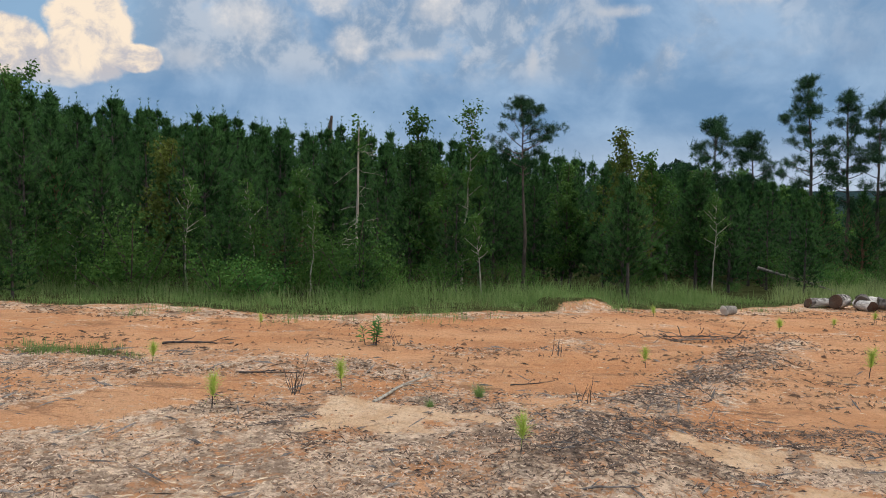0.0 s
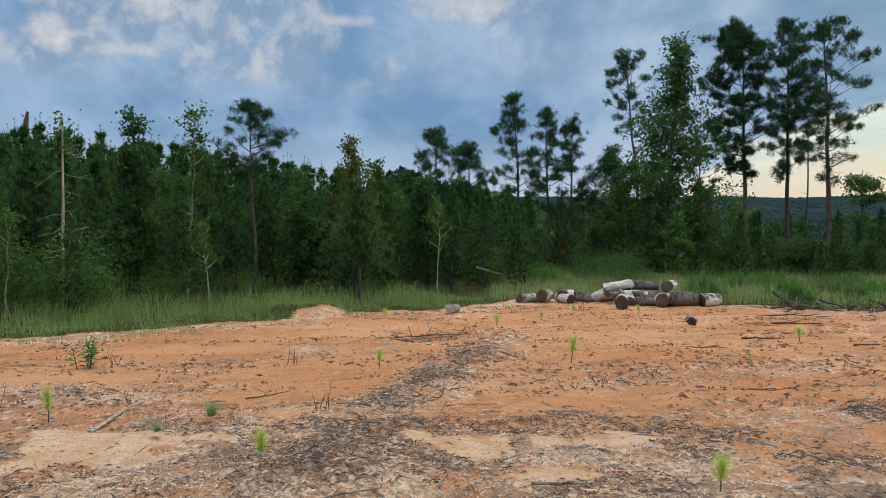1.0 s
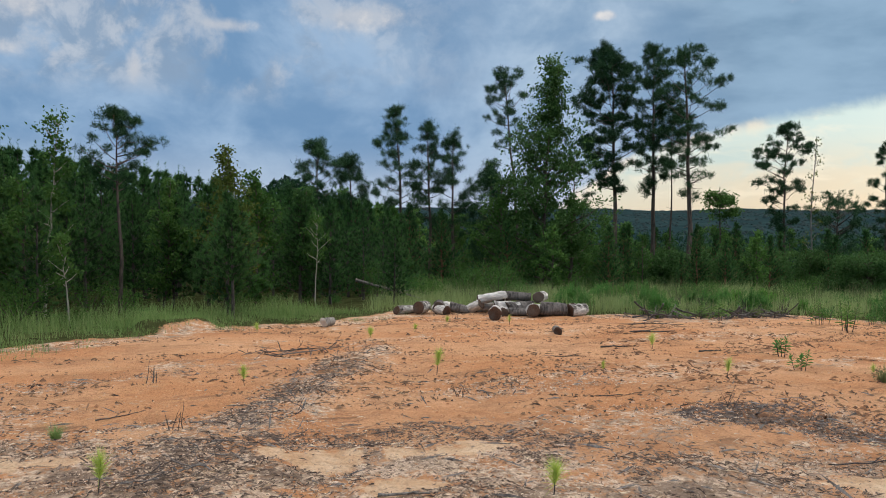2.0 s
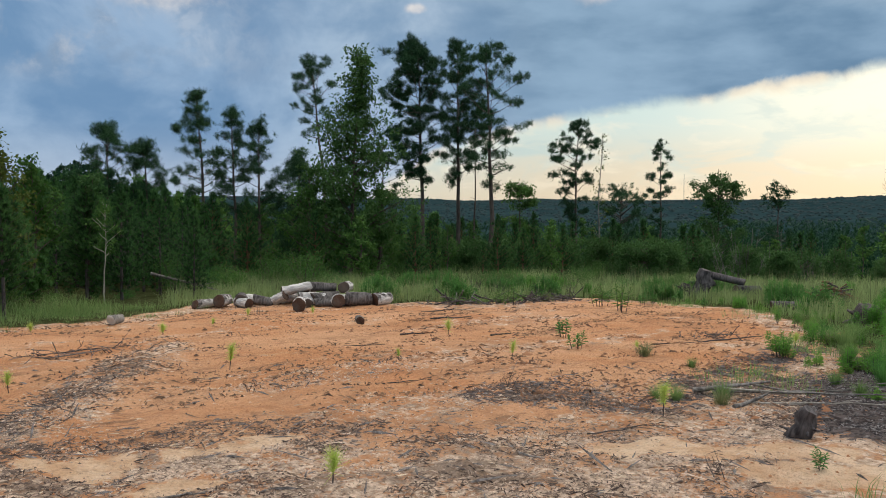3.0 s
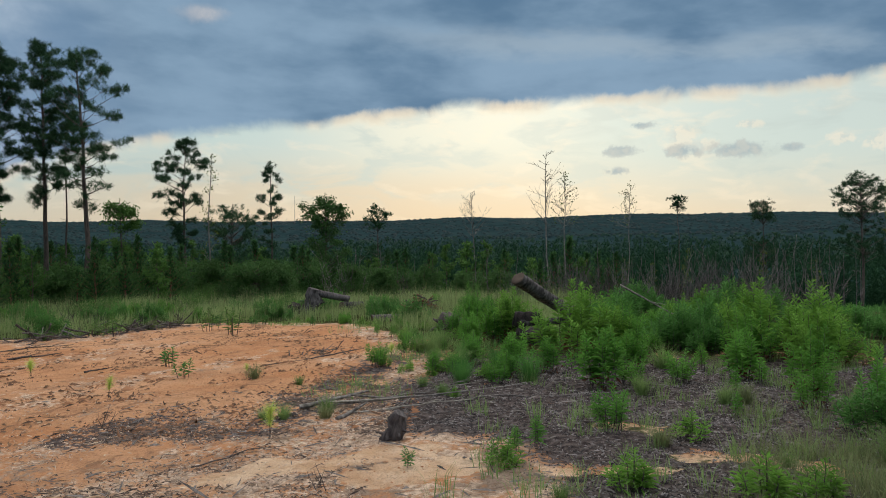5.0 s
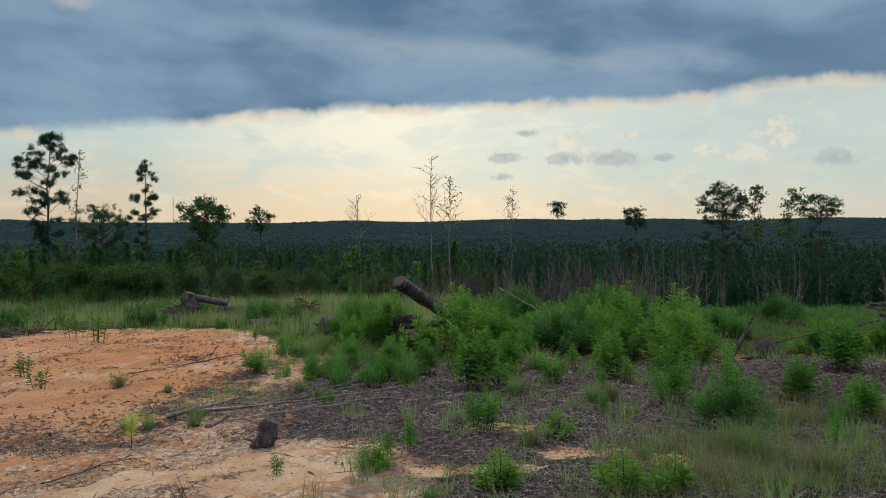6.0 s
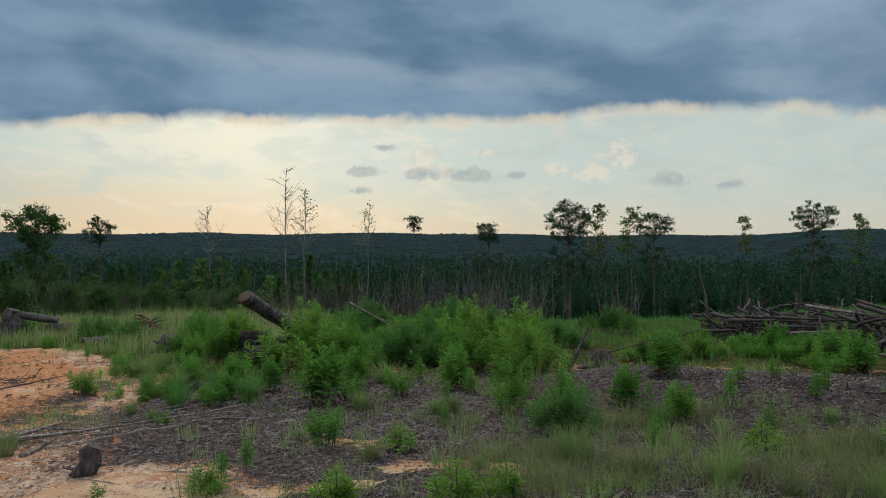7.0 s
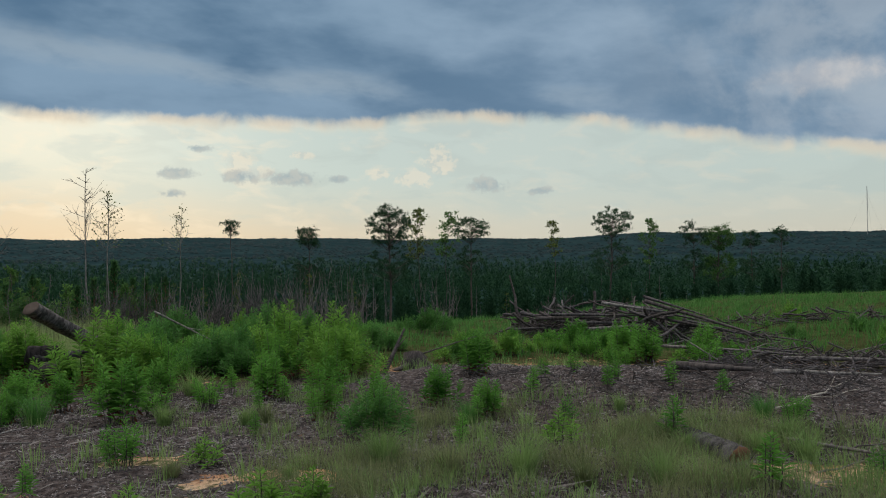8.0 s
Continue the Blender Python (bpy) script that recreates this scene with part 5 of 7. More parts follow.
def twig_bush(seed, height, n, mat, label):
    """A leafless bush of many thin upright forked stems."""
    rng = rng_of(seed)
    t = thing("bare_bush", label, "bush", "bare bushes")
    wood = []
    for k in range(n):
        a = rng.uniform(0, 6.283)
        q, r = limb(rng, (rng.normal(0, 0.35), rng.normal(0, 0.35), 0), (0.35 * math.cos(a), 0.35 * math.sin(a), 1), height * rng.uniform(0.4, 1.1), 0.016, 0.005, 5, 0.12)
        wood += tube(q, r, 3, False)
        for j in (1, 2, 3):
            b, s = limb(rng, q[j], unit(q[4] - q[0]) + rng.normal(0, 0.45, 3), height * rng.uniform(0.15, 0.4), 0.009, 0.004, 3, 0.15)
            wood += tube(b, s, 3, False)
    part("stem", wood, mat, t)
    return t


BUSHES = [twig_bush(290, 1.8, 30, M_BRUSH, "leafless grey-brown bush on the slope"), twig_bush(291, 1.4, 34, M_STICK_DARK, "dark leafless bush on the slope"), twig_bush(292, 2.3, 20, M_STICK, "tall thin leafless bush on the slope")]
spots = []
for i in range(40):
    a = rng.uniform(74, 98) if i < 28 else rng.uniform(56, 120)
    r = np.interp(a, (56, 70, 80, 95, 108, 120), (32, 29, 26, 24, 25, 30)) + rng.uniform(0.5, 14)
    x, y = r * math.sin(radians(a)), r * math.cos(radians(a))
    spots.append((int(rng.integers(0, 3)), stand(x, y, rng.uniform(0, 360), rng.uniform(0.55, 1.1))))
spread_copies(BUSHES, spots)


def far_woods():
    """Woods behind them: tufted cones first, then rounded canopy up to the ridge."""
    rng = rng_of(31)
    n = 3800
    a, r = np.radians(rng.uniform(8, 150, n)), np.sqrt(rng.uniform(84 ** 2, 340 ** 2, n))
    x, y = r * np.sin(a), r * np.cos(a)
    h = np.clip(1.5 + r * np.tan(np.radians(np.interp(r, (84, 120, 200, 340), (-1.6, -1.05, -0.5, -0.1)) + rng.normal(0, 0.2, n))) - land(x, y), 6, 14)
    cone_woods("middle_woods", "dense green pine woods over the valley", 32, x, y, h, rng.uniform(1.8, 2.8, n), 40, 0.68, 0.24, M_VALLEY)
    mid, far = 6500, 9000
    n = mid + far
    a = np.radians(rng.uniform(8, 150, n))
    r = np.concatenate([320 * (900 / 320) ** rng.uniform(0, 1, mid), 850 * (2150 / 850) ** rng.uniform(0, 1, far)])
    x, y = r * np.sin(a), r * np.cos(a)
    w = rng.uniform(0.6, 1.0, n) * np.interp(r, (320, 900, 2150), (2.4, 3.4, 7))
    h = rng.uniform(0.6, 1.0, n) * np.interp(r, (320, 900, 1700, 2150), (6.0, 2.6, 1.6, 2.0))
    rings, sides = ((1.0, 0.2), (0.62, 0.8)), 6
    th = np.linspace(0, 2 * np.pi, sides, endpoint=False)[None] + rng.uniform(0, 6.283, (n, 1))
    rows = []
    for k, up_ in rings:
        q = w[:, None] * k * rng.uniform(0.75, 1.2, (n, sides))
        rows.append(np.stack([x[:, None] + q * np.cos(th), y[:, None] + q * np.sin(th), land(x, y)[:, None] - 0.5 + h[:, None] * up_ * rng.uniform(0.85, 1.15, (n, sides))], -1))
    top = np.stack([x, y, land(x, y) + h], -1)[:, None]
    v = np.concatenate(rows + [top], 1)
    per = sides * 2 + 1
    k = np.arange(sides)
    f = [np.stack([o + k, o + (k + 1) % sides, o + sides + (k + 1) % sides], 1) for o in (0,)]
    f += [np.stack([o + k, o + sides + (k + 1) % sides, o + sides + k], 1) for o in (0,)]
    f += [np.stack([sides + k, sides + (k + 1) % sides, np.full(sides, 2 * sides)], 1)]
    f = np.concatenate(f)
    cut = mid * per
    faces = (np.arange(n)[:, None, None] * per + f[None]).reshape(-1, 3)
    split = mid * len(f)
    v = v.reshape(-1, 3)
    # Nearer and farther crowns split between the two haze-tinted canopies.
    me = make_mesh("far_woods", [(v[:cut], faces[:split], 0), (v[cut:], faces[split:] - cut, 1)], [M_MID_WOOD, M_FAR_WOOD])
    return tagged(new("far_woods", smooth_all(me)), "dark far ridge woods with painted blue-green haze", "woods", kind="stuff")


far_woods()


def hill_wood():
    """Taller dark trees on a rise behind the plantation."""
    kinds = [hardwood(300 + i, 14.0, 0.25, 0.2, 0.55, 1500, M_PINE_FAR, (0, 0), 0.35, None, 0.2, 24, "tall dark tree on the far rise", "far rise trees") for i in range(2)]
    sp = []
    for i in range(16):
        a = 12.6 + i * 0.3 + rng.normal(0, 0.1)
        r = 140 + rng.uniform(-6, 6)
        x, y = r * math.sin(radians(a)), r * math.cos(radians(a))
        h = 1.5 - land1(x, y) + r * math.tan(radians(4.0 - 0.12 * abs(i - 8) - rng.uniform(0, 0.4)))
        sp.append((i % 2, stand(x, y, rng.uniform(0, 360), h / 14.0)))
    spread_copies(kinds, sp)


hill_wood()


def mast(x, y, h):
    t = thing("radio_mast", "thin steel radio mast on the far ridge", "mast", "far masts")
    legs = []
    for k in range(3):
        a = k * 2.094
        legs += tube([(0.5 * math.cos(a), 0.5 * math.sin(a), z) for z in np.linspace(0, h, 5)], [0.22] * 5, 4)
    part("lattice", legs, M_STEEL, t)
    for k in range(3):
        a = k * 2.094 + 0.5
        part("guy_wire", tube([(0, 0, h * 0.85), (h * 0.4 * math.cos(a), h * 0.4 * math.sin(a), 0)], [0.07, 0.07], 3), M_STEEL, t)
    t.matrix_basis = stand(x, y)


mast(1109.5, -1010.8, 84)
mast(1280.0, 783.0, 52)


# ---- undergrowth at the wood's edge ----
SHRUBS = [shrub(400 + i, h, w, 1700, 0.68 * l, m) for i, (h, w, l, m) in enumerate(((1.0, 0.9, 0.085, M_SHRUB), (1.3, 0.9, 0.09, M_LEAF), (0.8, 0.8, 0.07, M_WEED_DULL), (1.7, 1.0, 0.10, M_LEAF)))]
spots = [(0, stand(-4.7, 13.9, 10, 1.15)), (2, stand(-4.2, 14.2, 80, 1.2))]
for i in range(95):
    a = rng.uniform(-46, 27)
    base = np.interp(a, (-46, -33, -10, 0, 10, 18, 27), (16.5, 15.6, 14.6, 16.0, 17.2, 20.0, 26.0))
    if a > -6 and rng.uniform() < (0.9 if a < 11 else 0.55):
        continue
    r = base + rng.uniform(0.2, 2.8)
    x, y = r * math.sin(radians(a)), r * math.cos(radians(a))
    spots.append((int(rng.integers(0, 4)), stand(x, y, rng.uniform(0, 360), rng.uniform(0.45, 1.2) * (1.0 if a < -3 else 0.75))))
for i in range(70):
    a = rng.uniform(20, 60)
    r = rng.uniform(25, 31)
    x, y = r * math.sin(radians(a)), r * math.cos(radians(a))
    spots.append((int(rng.integers(0, 4)), stand(x, y, rng.uniform(0, 360), rng.uniform(0.5, 1.0) * (1.0 if a < 38 else 0.6))))
spread_copies(SHRUBS, spots)
red = shrub(410, 1.5, 0.8, 420, 0.08, M_RED_LEAF, "withered reddish-brown shrub among green ones", "edge shrubs", 5)
red.matrix_basis = stand(-4.0, 16.3)
for i, (x, y, h) in enumerate(((-5.9, 15.2, 2.3), (-4.6, 15.6, 2.3), (-8.2, 15.0, 1.7), (-3.3, 15.0, 1.9), (6.2, 19.5, 2.6), (-9.6, 14.4, 1.6), (0.2, 16.4, 1.8))):
    sap = hardwood(420 + i, h, 0.45, 0.16, 0.085, 420, M_LEAF, (rng.normal(0, 0.05), 0), 0.4, M_BARK_PALE, 0.02, 12, "thin sapling with a pale stem and few leaves", "edge saplings")
    sap.matrix_basis = stand(x, y)


# ---- grass ----
def on_land(x, y, lift=-0.01):
    return np.stack([x, y, land(x, y) + lift], 1)


def grass_field(name, label, seed, x, y, height, width, per, mat, lean=0.35, clump=0.12):
    """Grass blades in clumps at the given places."""
    rng = rng_of(seed)
    h = np.repeat(height * rng.uniform(0.6, 1.3, len(x)), per)
    cx, cy = np.repeat(x, per), np.repeat(y, per)
    ox, oy = rng.normal(0, clump, len(cx)), rng.normal(0, clump, len(cx))
    b = on_land(cx + ox, cy + oy)
    way = unit(np.stack([ox + rng.normal(0, 0.05, len(cx)), oy + rng.normal(0, 0.05, len(cx)), np.zeros(len(cx))], 1))
    me = make_mesh(name, joined_blades(blades(rng, b, h, width, lean, way)), [mat])
    return tagged(new(name, me), label, "grass", kind="stuff")


def scatter(seed, n, a0, a1, r0, r1, keep):
    """Random places in a sector, kept by a weight of x, y."""
    rng = rng_of(seed)
    a, r = np.radians(rng.uniform(a0, a1, n)), np.sqrt(rng.uniform(r0 * r0, r1 * r1, n))
    x, y = r * np.sin(a), r * np.cos(a)
    ok = rng.uniform(0, 1, n) < keep(x, y)
    return x[ok], y[ok]


def outside(x, y):
    return smooth(0.0, 1.0, -inside(CLEARING, x, y) - 1.3 * (fbm(x, y, 0.8, 4, 61) - 0.5) + 0.5 * (fbm(x, y, 1.2, 3, 9) - 0.5))


x, y = scatter(1, 6000, -50, 26, 11.5, 19, lambda x, y: outside(x, y) * smooth(3.4, 2.0, -inside(CLEARING, x, y)) * (0.25 + 0.75 * smooth(0.35, 0.6, fbm(x, y, 0.9, 3, 41))))
grass_field("edge_grass", "fresh green grass along the clearing's edge", 1, x, y, (0.10 + 0.36 * smooth(0.2, 2.4, -inside(CLEARING, x, y))) * (0.6 + 0.8 * fbm(x, y, 0.6, 3, 42)), 0.0045, 13, M_GRASS, 0.55, 0.16)
x, y = scatter(9, 2600, -50, 45, 10.5, 18.5, lambda x, y: smooth(-1.5, 0.0, -inside(CLEARING, x, y)) * smooth(1.2, 0.4, -inside(CLEARING, x, y)) * smooth(0.46, 0.6, fbm(x, y, 0.8, 4, 74)))
grass_field("stray_grass", "low stray grass on the clay's edge", 9, x, y, 0.16, 0.004, 12, M_GRASS, 0.6, 0.1)
x, y = scatter(10, 2600, 45, 84, 8.5, 21, lambda x, y: smooth(-1.5, 0.0, -inside(CLEARING, x, y)) * smooth(1.6, 0.6, -inside(CLEARING, x, y)) * smooth(0.46, 0.6, fbm(x, y, 0.8, 4, 75)))
grass_field("sparse_grass", "low sparse grass along the clay", 10, x, y, 0.2, 0.004, 13, M_GRASS, 0.6, 0.12)
x, y = scatter(8, 1500, -50, 26, 12.5, 19, lambda x, y: outside(x, y) * smooth(3.4, 2.0, -inside(CLEARING, x, y)))
grass_field("pale_edge_grass", "pale feathery grass along the clearing's edge", 8, x, y, 0.12 + 0.36 * smooth(0.3, 2.6, -inside(CLEARING, x, y)), 0.004, 9, M_GRASS_PALE, 0.35, 0.15)
x, y = scatter(2, 5600, 22, 82, 16, 32, lambda x, y: outside(x, y) * (0.2 + 0.8 * smooth(0.38, 0.58, fbm(x, y, 0.5, 4, 71))))
grass_field("tall_grass", "tall grey-green grass behind the logs", 2, x, y, 0.30 + 0.30 * fbm(x, y, 0.35, 3, 72), 0.007, 15, M_GRASS_PALE, 0.3, 0.16)
x, y = scatter(3, 1500, 22, 82, 18, 32, lambda x, y: outside(x, y) * smooth(0.42, 0.6, fbm(x, y, 0.4, 3, 73)))
grass_field("seeding_grass", "dry seeding stems in tall grass", 3, x, y, 0.75, 0.005, 8, M_GRASS_DRY, 0.15, 0.15)


def right_side(x, y):
    return outside(x, y) * (1 - 0.75 * areas(x, y)[2]) * np.where(y < 4, 1, 0)


x, y = scatter(4, 3800, 76, 142, 13, 34, right_side)
grass_field("slope_grass", "bright green grass and weeds on the slope", 4, x, y, 0.22, 0.007, 13, M_WEED_DULL, 0.4, 0.16)
x, y = scatter(5, 4200, 76, 142, 4.6, 12, lambda x, y: (0.06 + 0.19 * smooth(-0.2, -1.5, y) + 0.75 * smooth(0.3, 1.0, areas(x, y)[3]) * (fbm(x, y, 0.9, 3, 4) > 0.45)) * smooth(0.8, 1.7, np.minimum(near_line(MULCH_BANK, x, y), near_line(DEBRIS, x, y))))
grass_field("near_grass", "green grass tufts among bark mulch", 5, x, y, 0.20, 0.003, 22, M_GRASS, 0.5, 0.05)
x, y = scatter(6, 2300, 94, 142, 4.6, 8.8, lambda x, y: (0.12 + 0.88 * (fbm(x, y, 0.8, 3, 8) > 0.46)) * (1 - 0.8 * areas(x, y)[1]) * smooth(1.2, 1.9, near_line(MULCH_BANK, x, y)))
grass_field("dry_grass", "straw-coloured fine grass among green", 6, x, y, 0.20, 0.002, 26, M_GRASS_DRY, 0.6, 0.07)
x, y = scatter(7, 260, -40, -24, 8, 10.2, lambda x, y: oval(x, y, -4.4, 8.0, 1.0, 0.35))
grass_field("low_grass", "low grass patches on the clay", 7, x, y, 0.12, 0.003, 16, M_GRASS, 0.5, 0.06)


def grass_tuft(seed, height, spread, n, mat, label, group="grass tufts"):
    rng = rng_of(seed)
    t = thing("grass_tuft", label, "grass", group)
    o = rng.normal(0, spread * 0.3, (n, 2))
    b = np.stack([o[:, 0], o[:, 1], np.zeros(n)], 1)
    way = unit(np.stack([o[:, 0], o[:, 1], np.zeros(n)], 1) + rng.normal(0, 0.02, (n, 3)) * np.array((1, 1, 0)))
    part("blade_tuft", joined_blades(blades(rng, b, height, 0.0035, 0.6, way)), mat, t)
    return t


TUFTS = [grass_tuft(450, 0.55, 0.22, 420, M_GRASS, "large arching tuft of fine green grass"), grass_tuft(451, 0.36, 0.14, 220, M_GRASS, "arching tuft of green grass"),
         grass_tuft(452, 0.45, 0.16, 240, M_WEED_DULL, "upright tuft of bluish-green grass"), grass_tuft(453, 0.4, 0.18, 260, M_GRASS_DRY, "half-dry tuft of fine grass")]
spread_copies(TUFTS, [(k, stand(x, y, rng.uniform(0, 360), s * (0.72 if y < 0 else 0.9), 0.01)) for k, x, y, s in (
    (0, 6.5, -1.65, 0.95), (0, 5.8, -2.6, 0.9), (1, 5.5, 0.1, 0.7), (2, 9.6, 1.8, 1.1), (2, 9.3, 2.6, 0.9), (2, 9.9, 2.2, 0.9), (1, 8.8, -0.5, 1.0), (3, 8.8, -0.7, 0.9), (1, 11.2, 0.3, 1.3),
    (2, 7.8, -2.7, 1.0), (1, 9.2, 0.4, 0.9), (1, 6.3, -0.9, 0.6), (3, 6.1, -2.1, 1.0), (0, 5.2, -3.4, 0.7), (3, 5.4, -2.9, 0.9), (1, 7.5, -4.2, 0.8), (2, 6.6, -5.2, 0.9), (1, 5.9, -4.6, 0.7),
    (1, 5.1, 0.5, 0.5), (3, 6.7, 0.0, 0.6), (1, 0.1, 6.5, 0.45), (1, 8.9, 4.7, 0.5), (3, 7.1, 3.3, 0.55), (1, 7.4, 3.45, 0.7), (1, 7.05, 3.75, 0.6), (3, 9.2, 5.6, 0.7), (1, 6.9, 3.9, 0.5), (1, 12.6, 4.5, 0.9), (3, 12.1, 4.3, 0.8), (1, 14.0, 5.4, 0.9), (2, 13.2, 4.8, 0.9), (1, 15.4, 6.2, 1.0), (1, 16.6, 7.2, 0.9), (1, 12.9, 13.6, 0.9), (1, 14.0, 13.2, 0.8), (3, 15.4, 12.9, 0.9), (1, -0.3, 6.0, 0.3), (1, 10.9, 3.6, 0.8), (2, 11.5, 3.3, 0.9), (1, 12.2, 3.6, 0.9), (2, 10.3, 3.0, 0.8), (1, 9.0, 3.0, 0.6), (0, 10.6, 3.1, 0.8), (1, 11.2, 3.7, 0.9), (2, 9.9, 2.8, 0.9), (0, 12.8, 4.2, 0.9), (1, 13.8, 4.6, 1.0), (1, 14.7, 5.6, 1.1), (0, 11.9, 4.0, 0.8), (2, 10.9, 2.6, 1.0), (1, 8.6, 2.6, 0.6), (1, 5.95, -4.02, 0.8), (3, 6.2, -3.98, 0.9), (1, 5.7, -4.5, 0.8), (3, 6.75, -4.1, 0.8), (1, 5.45, -4.75, 1.1), (1, 6.0, -5.0, 1.1))])


# ---- weeds ----
def weed(seed, stems, height, leaf, mat, per=44, spread=0.12, label="upright leafy green weed with narrow leaves", group="leafy weeds", wide=0.2, withered=0):
    """Upright stems set all round with narrow leaves."""
    rng = rng_of(seed)
    t = thing("weed", label, "weed", group)
    wood, V, F, dead = [], [], [], []
    off = 0
    for k in range(stems):
        a = rng.uniform(0, 6.283)
        h = height * rng.uniform(0.6, 1.05)
        o = rng.normal(0, spread * 0.5, 2)
        h = h * max(0.45, 1 - 0.35 * (np.hypot(*o) / spread) ** 2)
        q, r = limb(rng, (o[0], o[1], 0), (o[0] / height * 0.8 + 0.06 * math.cos(a), o[1] / height * 0.8 + 0.06 * math.sin(a), 1), h, 0.006, 0.002, 5, 0.05)
        wood += tube(q, r, 4, False)
        n = int(1.15 * per * h / height)
        f = np.linspace(0.22, 1.0, n) ** 0.85
        c = np.stack([np.interp(f, np.linspace(0, 1, 5), q[:, i]) for i in range(3)], 1)
        ang = np.arange(n) * 2.4 + rng.normal(0, 0.3, n)
        rise = 0.15 + 0.95 * f * f + rng.normal(0, 0.2, n)
        way = unit(np.stack([np.cos(ang), np.sin(ang), rise], 1))
        ln = (leaf * (0.55 + 0.6 * np.sin(np.pi * np.clip(f, 0.1, 0.92))) * rng.uniform(0.7, 1.2, n))[:, None]
        side = unit(np.cross(way, np.array((0.0, 0.0, 1.0)))) * ln * wide * 0.5
        mid_ = c + way * ln * 0.55
        tip = c + way * ln + np.array((0, 0, -0.22)) * ln
        v = np.stack([c, mid_ + side, tip, mid_ - side], 1).reshape(-1, 3)
        i = np.arange(n)[:, None] * 4 + off
        V.append(v)
        F.append(np.concatenate([i + np.array((0, 1, 2)), i + np.array((0, 2, 3))]))
        off += len(v)
        if withered:
            dead.append(np.stack([np.interp(rng.uniform(0.05, 0.4, withered), np.linspace(0, 1, 5), q[:, i_]) for i_ in range(3)], 1))
    tagged(part("stem", wood, M_STICK_DARK, t), kind="stuff")
    part("foliage", [(np.concatenate(V), np.concatenate(F), 0)], mat, t)
    if withered:
        part("withered_leaves", [leaves(rng, np.concatenate(dead), leaf * 0.9, 0.3, 1.2)], M_RED_LEAF, t, "withered brown lower leaves")
    return t


WEEDS = [weed(500, 13, 0.74, 0.14, M_WEED, 48, 0.22, withered=2, wide=0.25), weed(501, 27, 0.98, 0.155, M_WEED_YELLOW, 58, 0.42, "bushy yellow-green weed with narrow leaves", withered=4, wide=0.25),
         weed(502, 12, 0.48, 0.095, M_WEED, 46, 0.17), weed(503, 26, 0.9, 0.15, M_WEED_DULL, 54, 0.42, "bushy dark green weed with narrow leaves", wide=0.25),
         weed(504, 13, 0.98, 0.125, M_WEED, 68, 0.24, "tall upright weed with narrow leaves", withered=3), weed(505, 12, 0.30, 0.10, M_WEED_YELLOW, 26, 0.13, "low fresh green weed"),
         weed(506, 4, 0.5, 0.085, M_WEED, 46, 0.07, "slim single-stemmed green weed")]
spots = [(k, stand(x, y, rng.uniform(0, 360), s, 0.01)) for k, x, y, s in (
    (2, 7.35, 0.48, 0.85), (6, 6.35, 0.95, 0.75), (6, 6.2, 1.08, 0.6), (5, 5.75, 1.05, 0.7), (6, 5.82, 1.15, 0.6), (5, 5.4, -0.7, 1.0), (5, 5.5, -1.0, 0.9), (5, 5.4, 0.1, 0.9), (1, 12.3, 1.75, 1.1), (0, 9.4, 0.86, 1.05), (4, 8.45, -1.87, 0.72),
    (4, 9.85, -1.4, 0.8), (3, 13.2, -1.8, 0.9), (4, 12.5, -0.8, 0.85), (1, 11.5, -1.75, 0.85), (4, 12.6, 0.9, 0.9), (3, 13.3, 0.3, 0.9), (3, 12.9, -0.3, 0.75), (4, 12.0, -1.0, 0.8), (4, 13.4, 1.5, 1.0), (0, 12.5, 2.2, 0.6), (2, 11.9, 3.3, 0.9),
    (1, 14.2, 3.2, 0.9), (0, 10.4, 2.2, 0.75), (2, 11.2, 2.4, 0.8), (2, 9.2, 2.1, 0.7), (6, 10.2, 3.3, 0.8), (0, 9.7, -3.3, 0.85), (6, 8.45, -3.62, 0.9), (6, 8.1, -4.35, 0.85), (6, 6.25, -4.1, 1.1), (6, 4.78, -3.93, 1.05),
    (6, 4.75, -4.75, 0.7), (6, 9.2, -4.4, 0.8), (6, 8.4, -4.6, 0.7), (6, 8.9, -3.9, 0.8), (6, 7.9, -5.0, 0.8), (3, 7.6, -1.7, 0.6), (4, 8.6, -1.3, 0.6), (0, 8.7, -2.6, 0.7), (0, 7.9, -2.9, 0.6), (6, 7.4, -5.3, 0.75), (2, 6.3, -5.3, 0.6),
    (2, 10.1, 0.0, 0.9), (0, 10.5, -0.7, 0.9), (2, 9.9, 0.6, 0.8), (0, 11.0, 0.7, 0.8), (6, 11.4, 1.2, 0.9), (6, 10.7, 1.4, 0.8), (6, 11.2, -0.2, 1.0), (6, 10.1, -0.9, 0.9), (6, 9.4, -0.6, 0.8), (6, 8.2, -0.6, 0.7), (6, 7.2, -3.5, 0.8), (5, 7.0, -0.2, 0.8), (6, 6.9, -2.4, 0.8), (5, 6.6, -3.2, 0.9), (0, 14.9, 4.7, 0.75), (4, 16.2, 4.9, 0.8), (0, 13.6, 3.9, 0.7), (3, 17.3, 4.6, 0.75), (0, 11.0, 3.0, 0.6), (6, 9.9, 2.9, 0.9), (0, 9.7, 2.1, 0.5), (0, 14.2, 4.1, 0.8), (3, 18.4, 5.4, 0.8), (6, 12.2, 3.4, 1.0), (4, 15.4, 4.0, 0.8), (0, 10.2, 1.65, 0.7))]
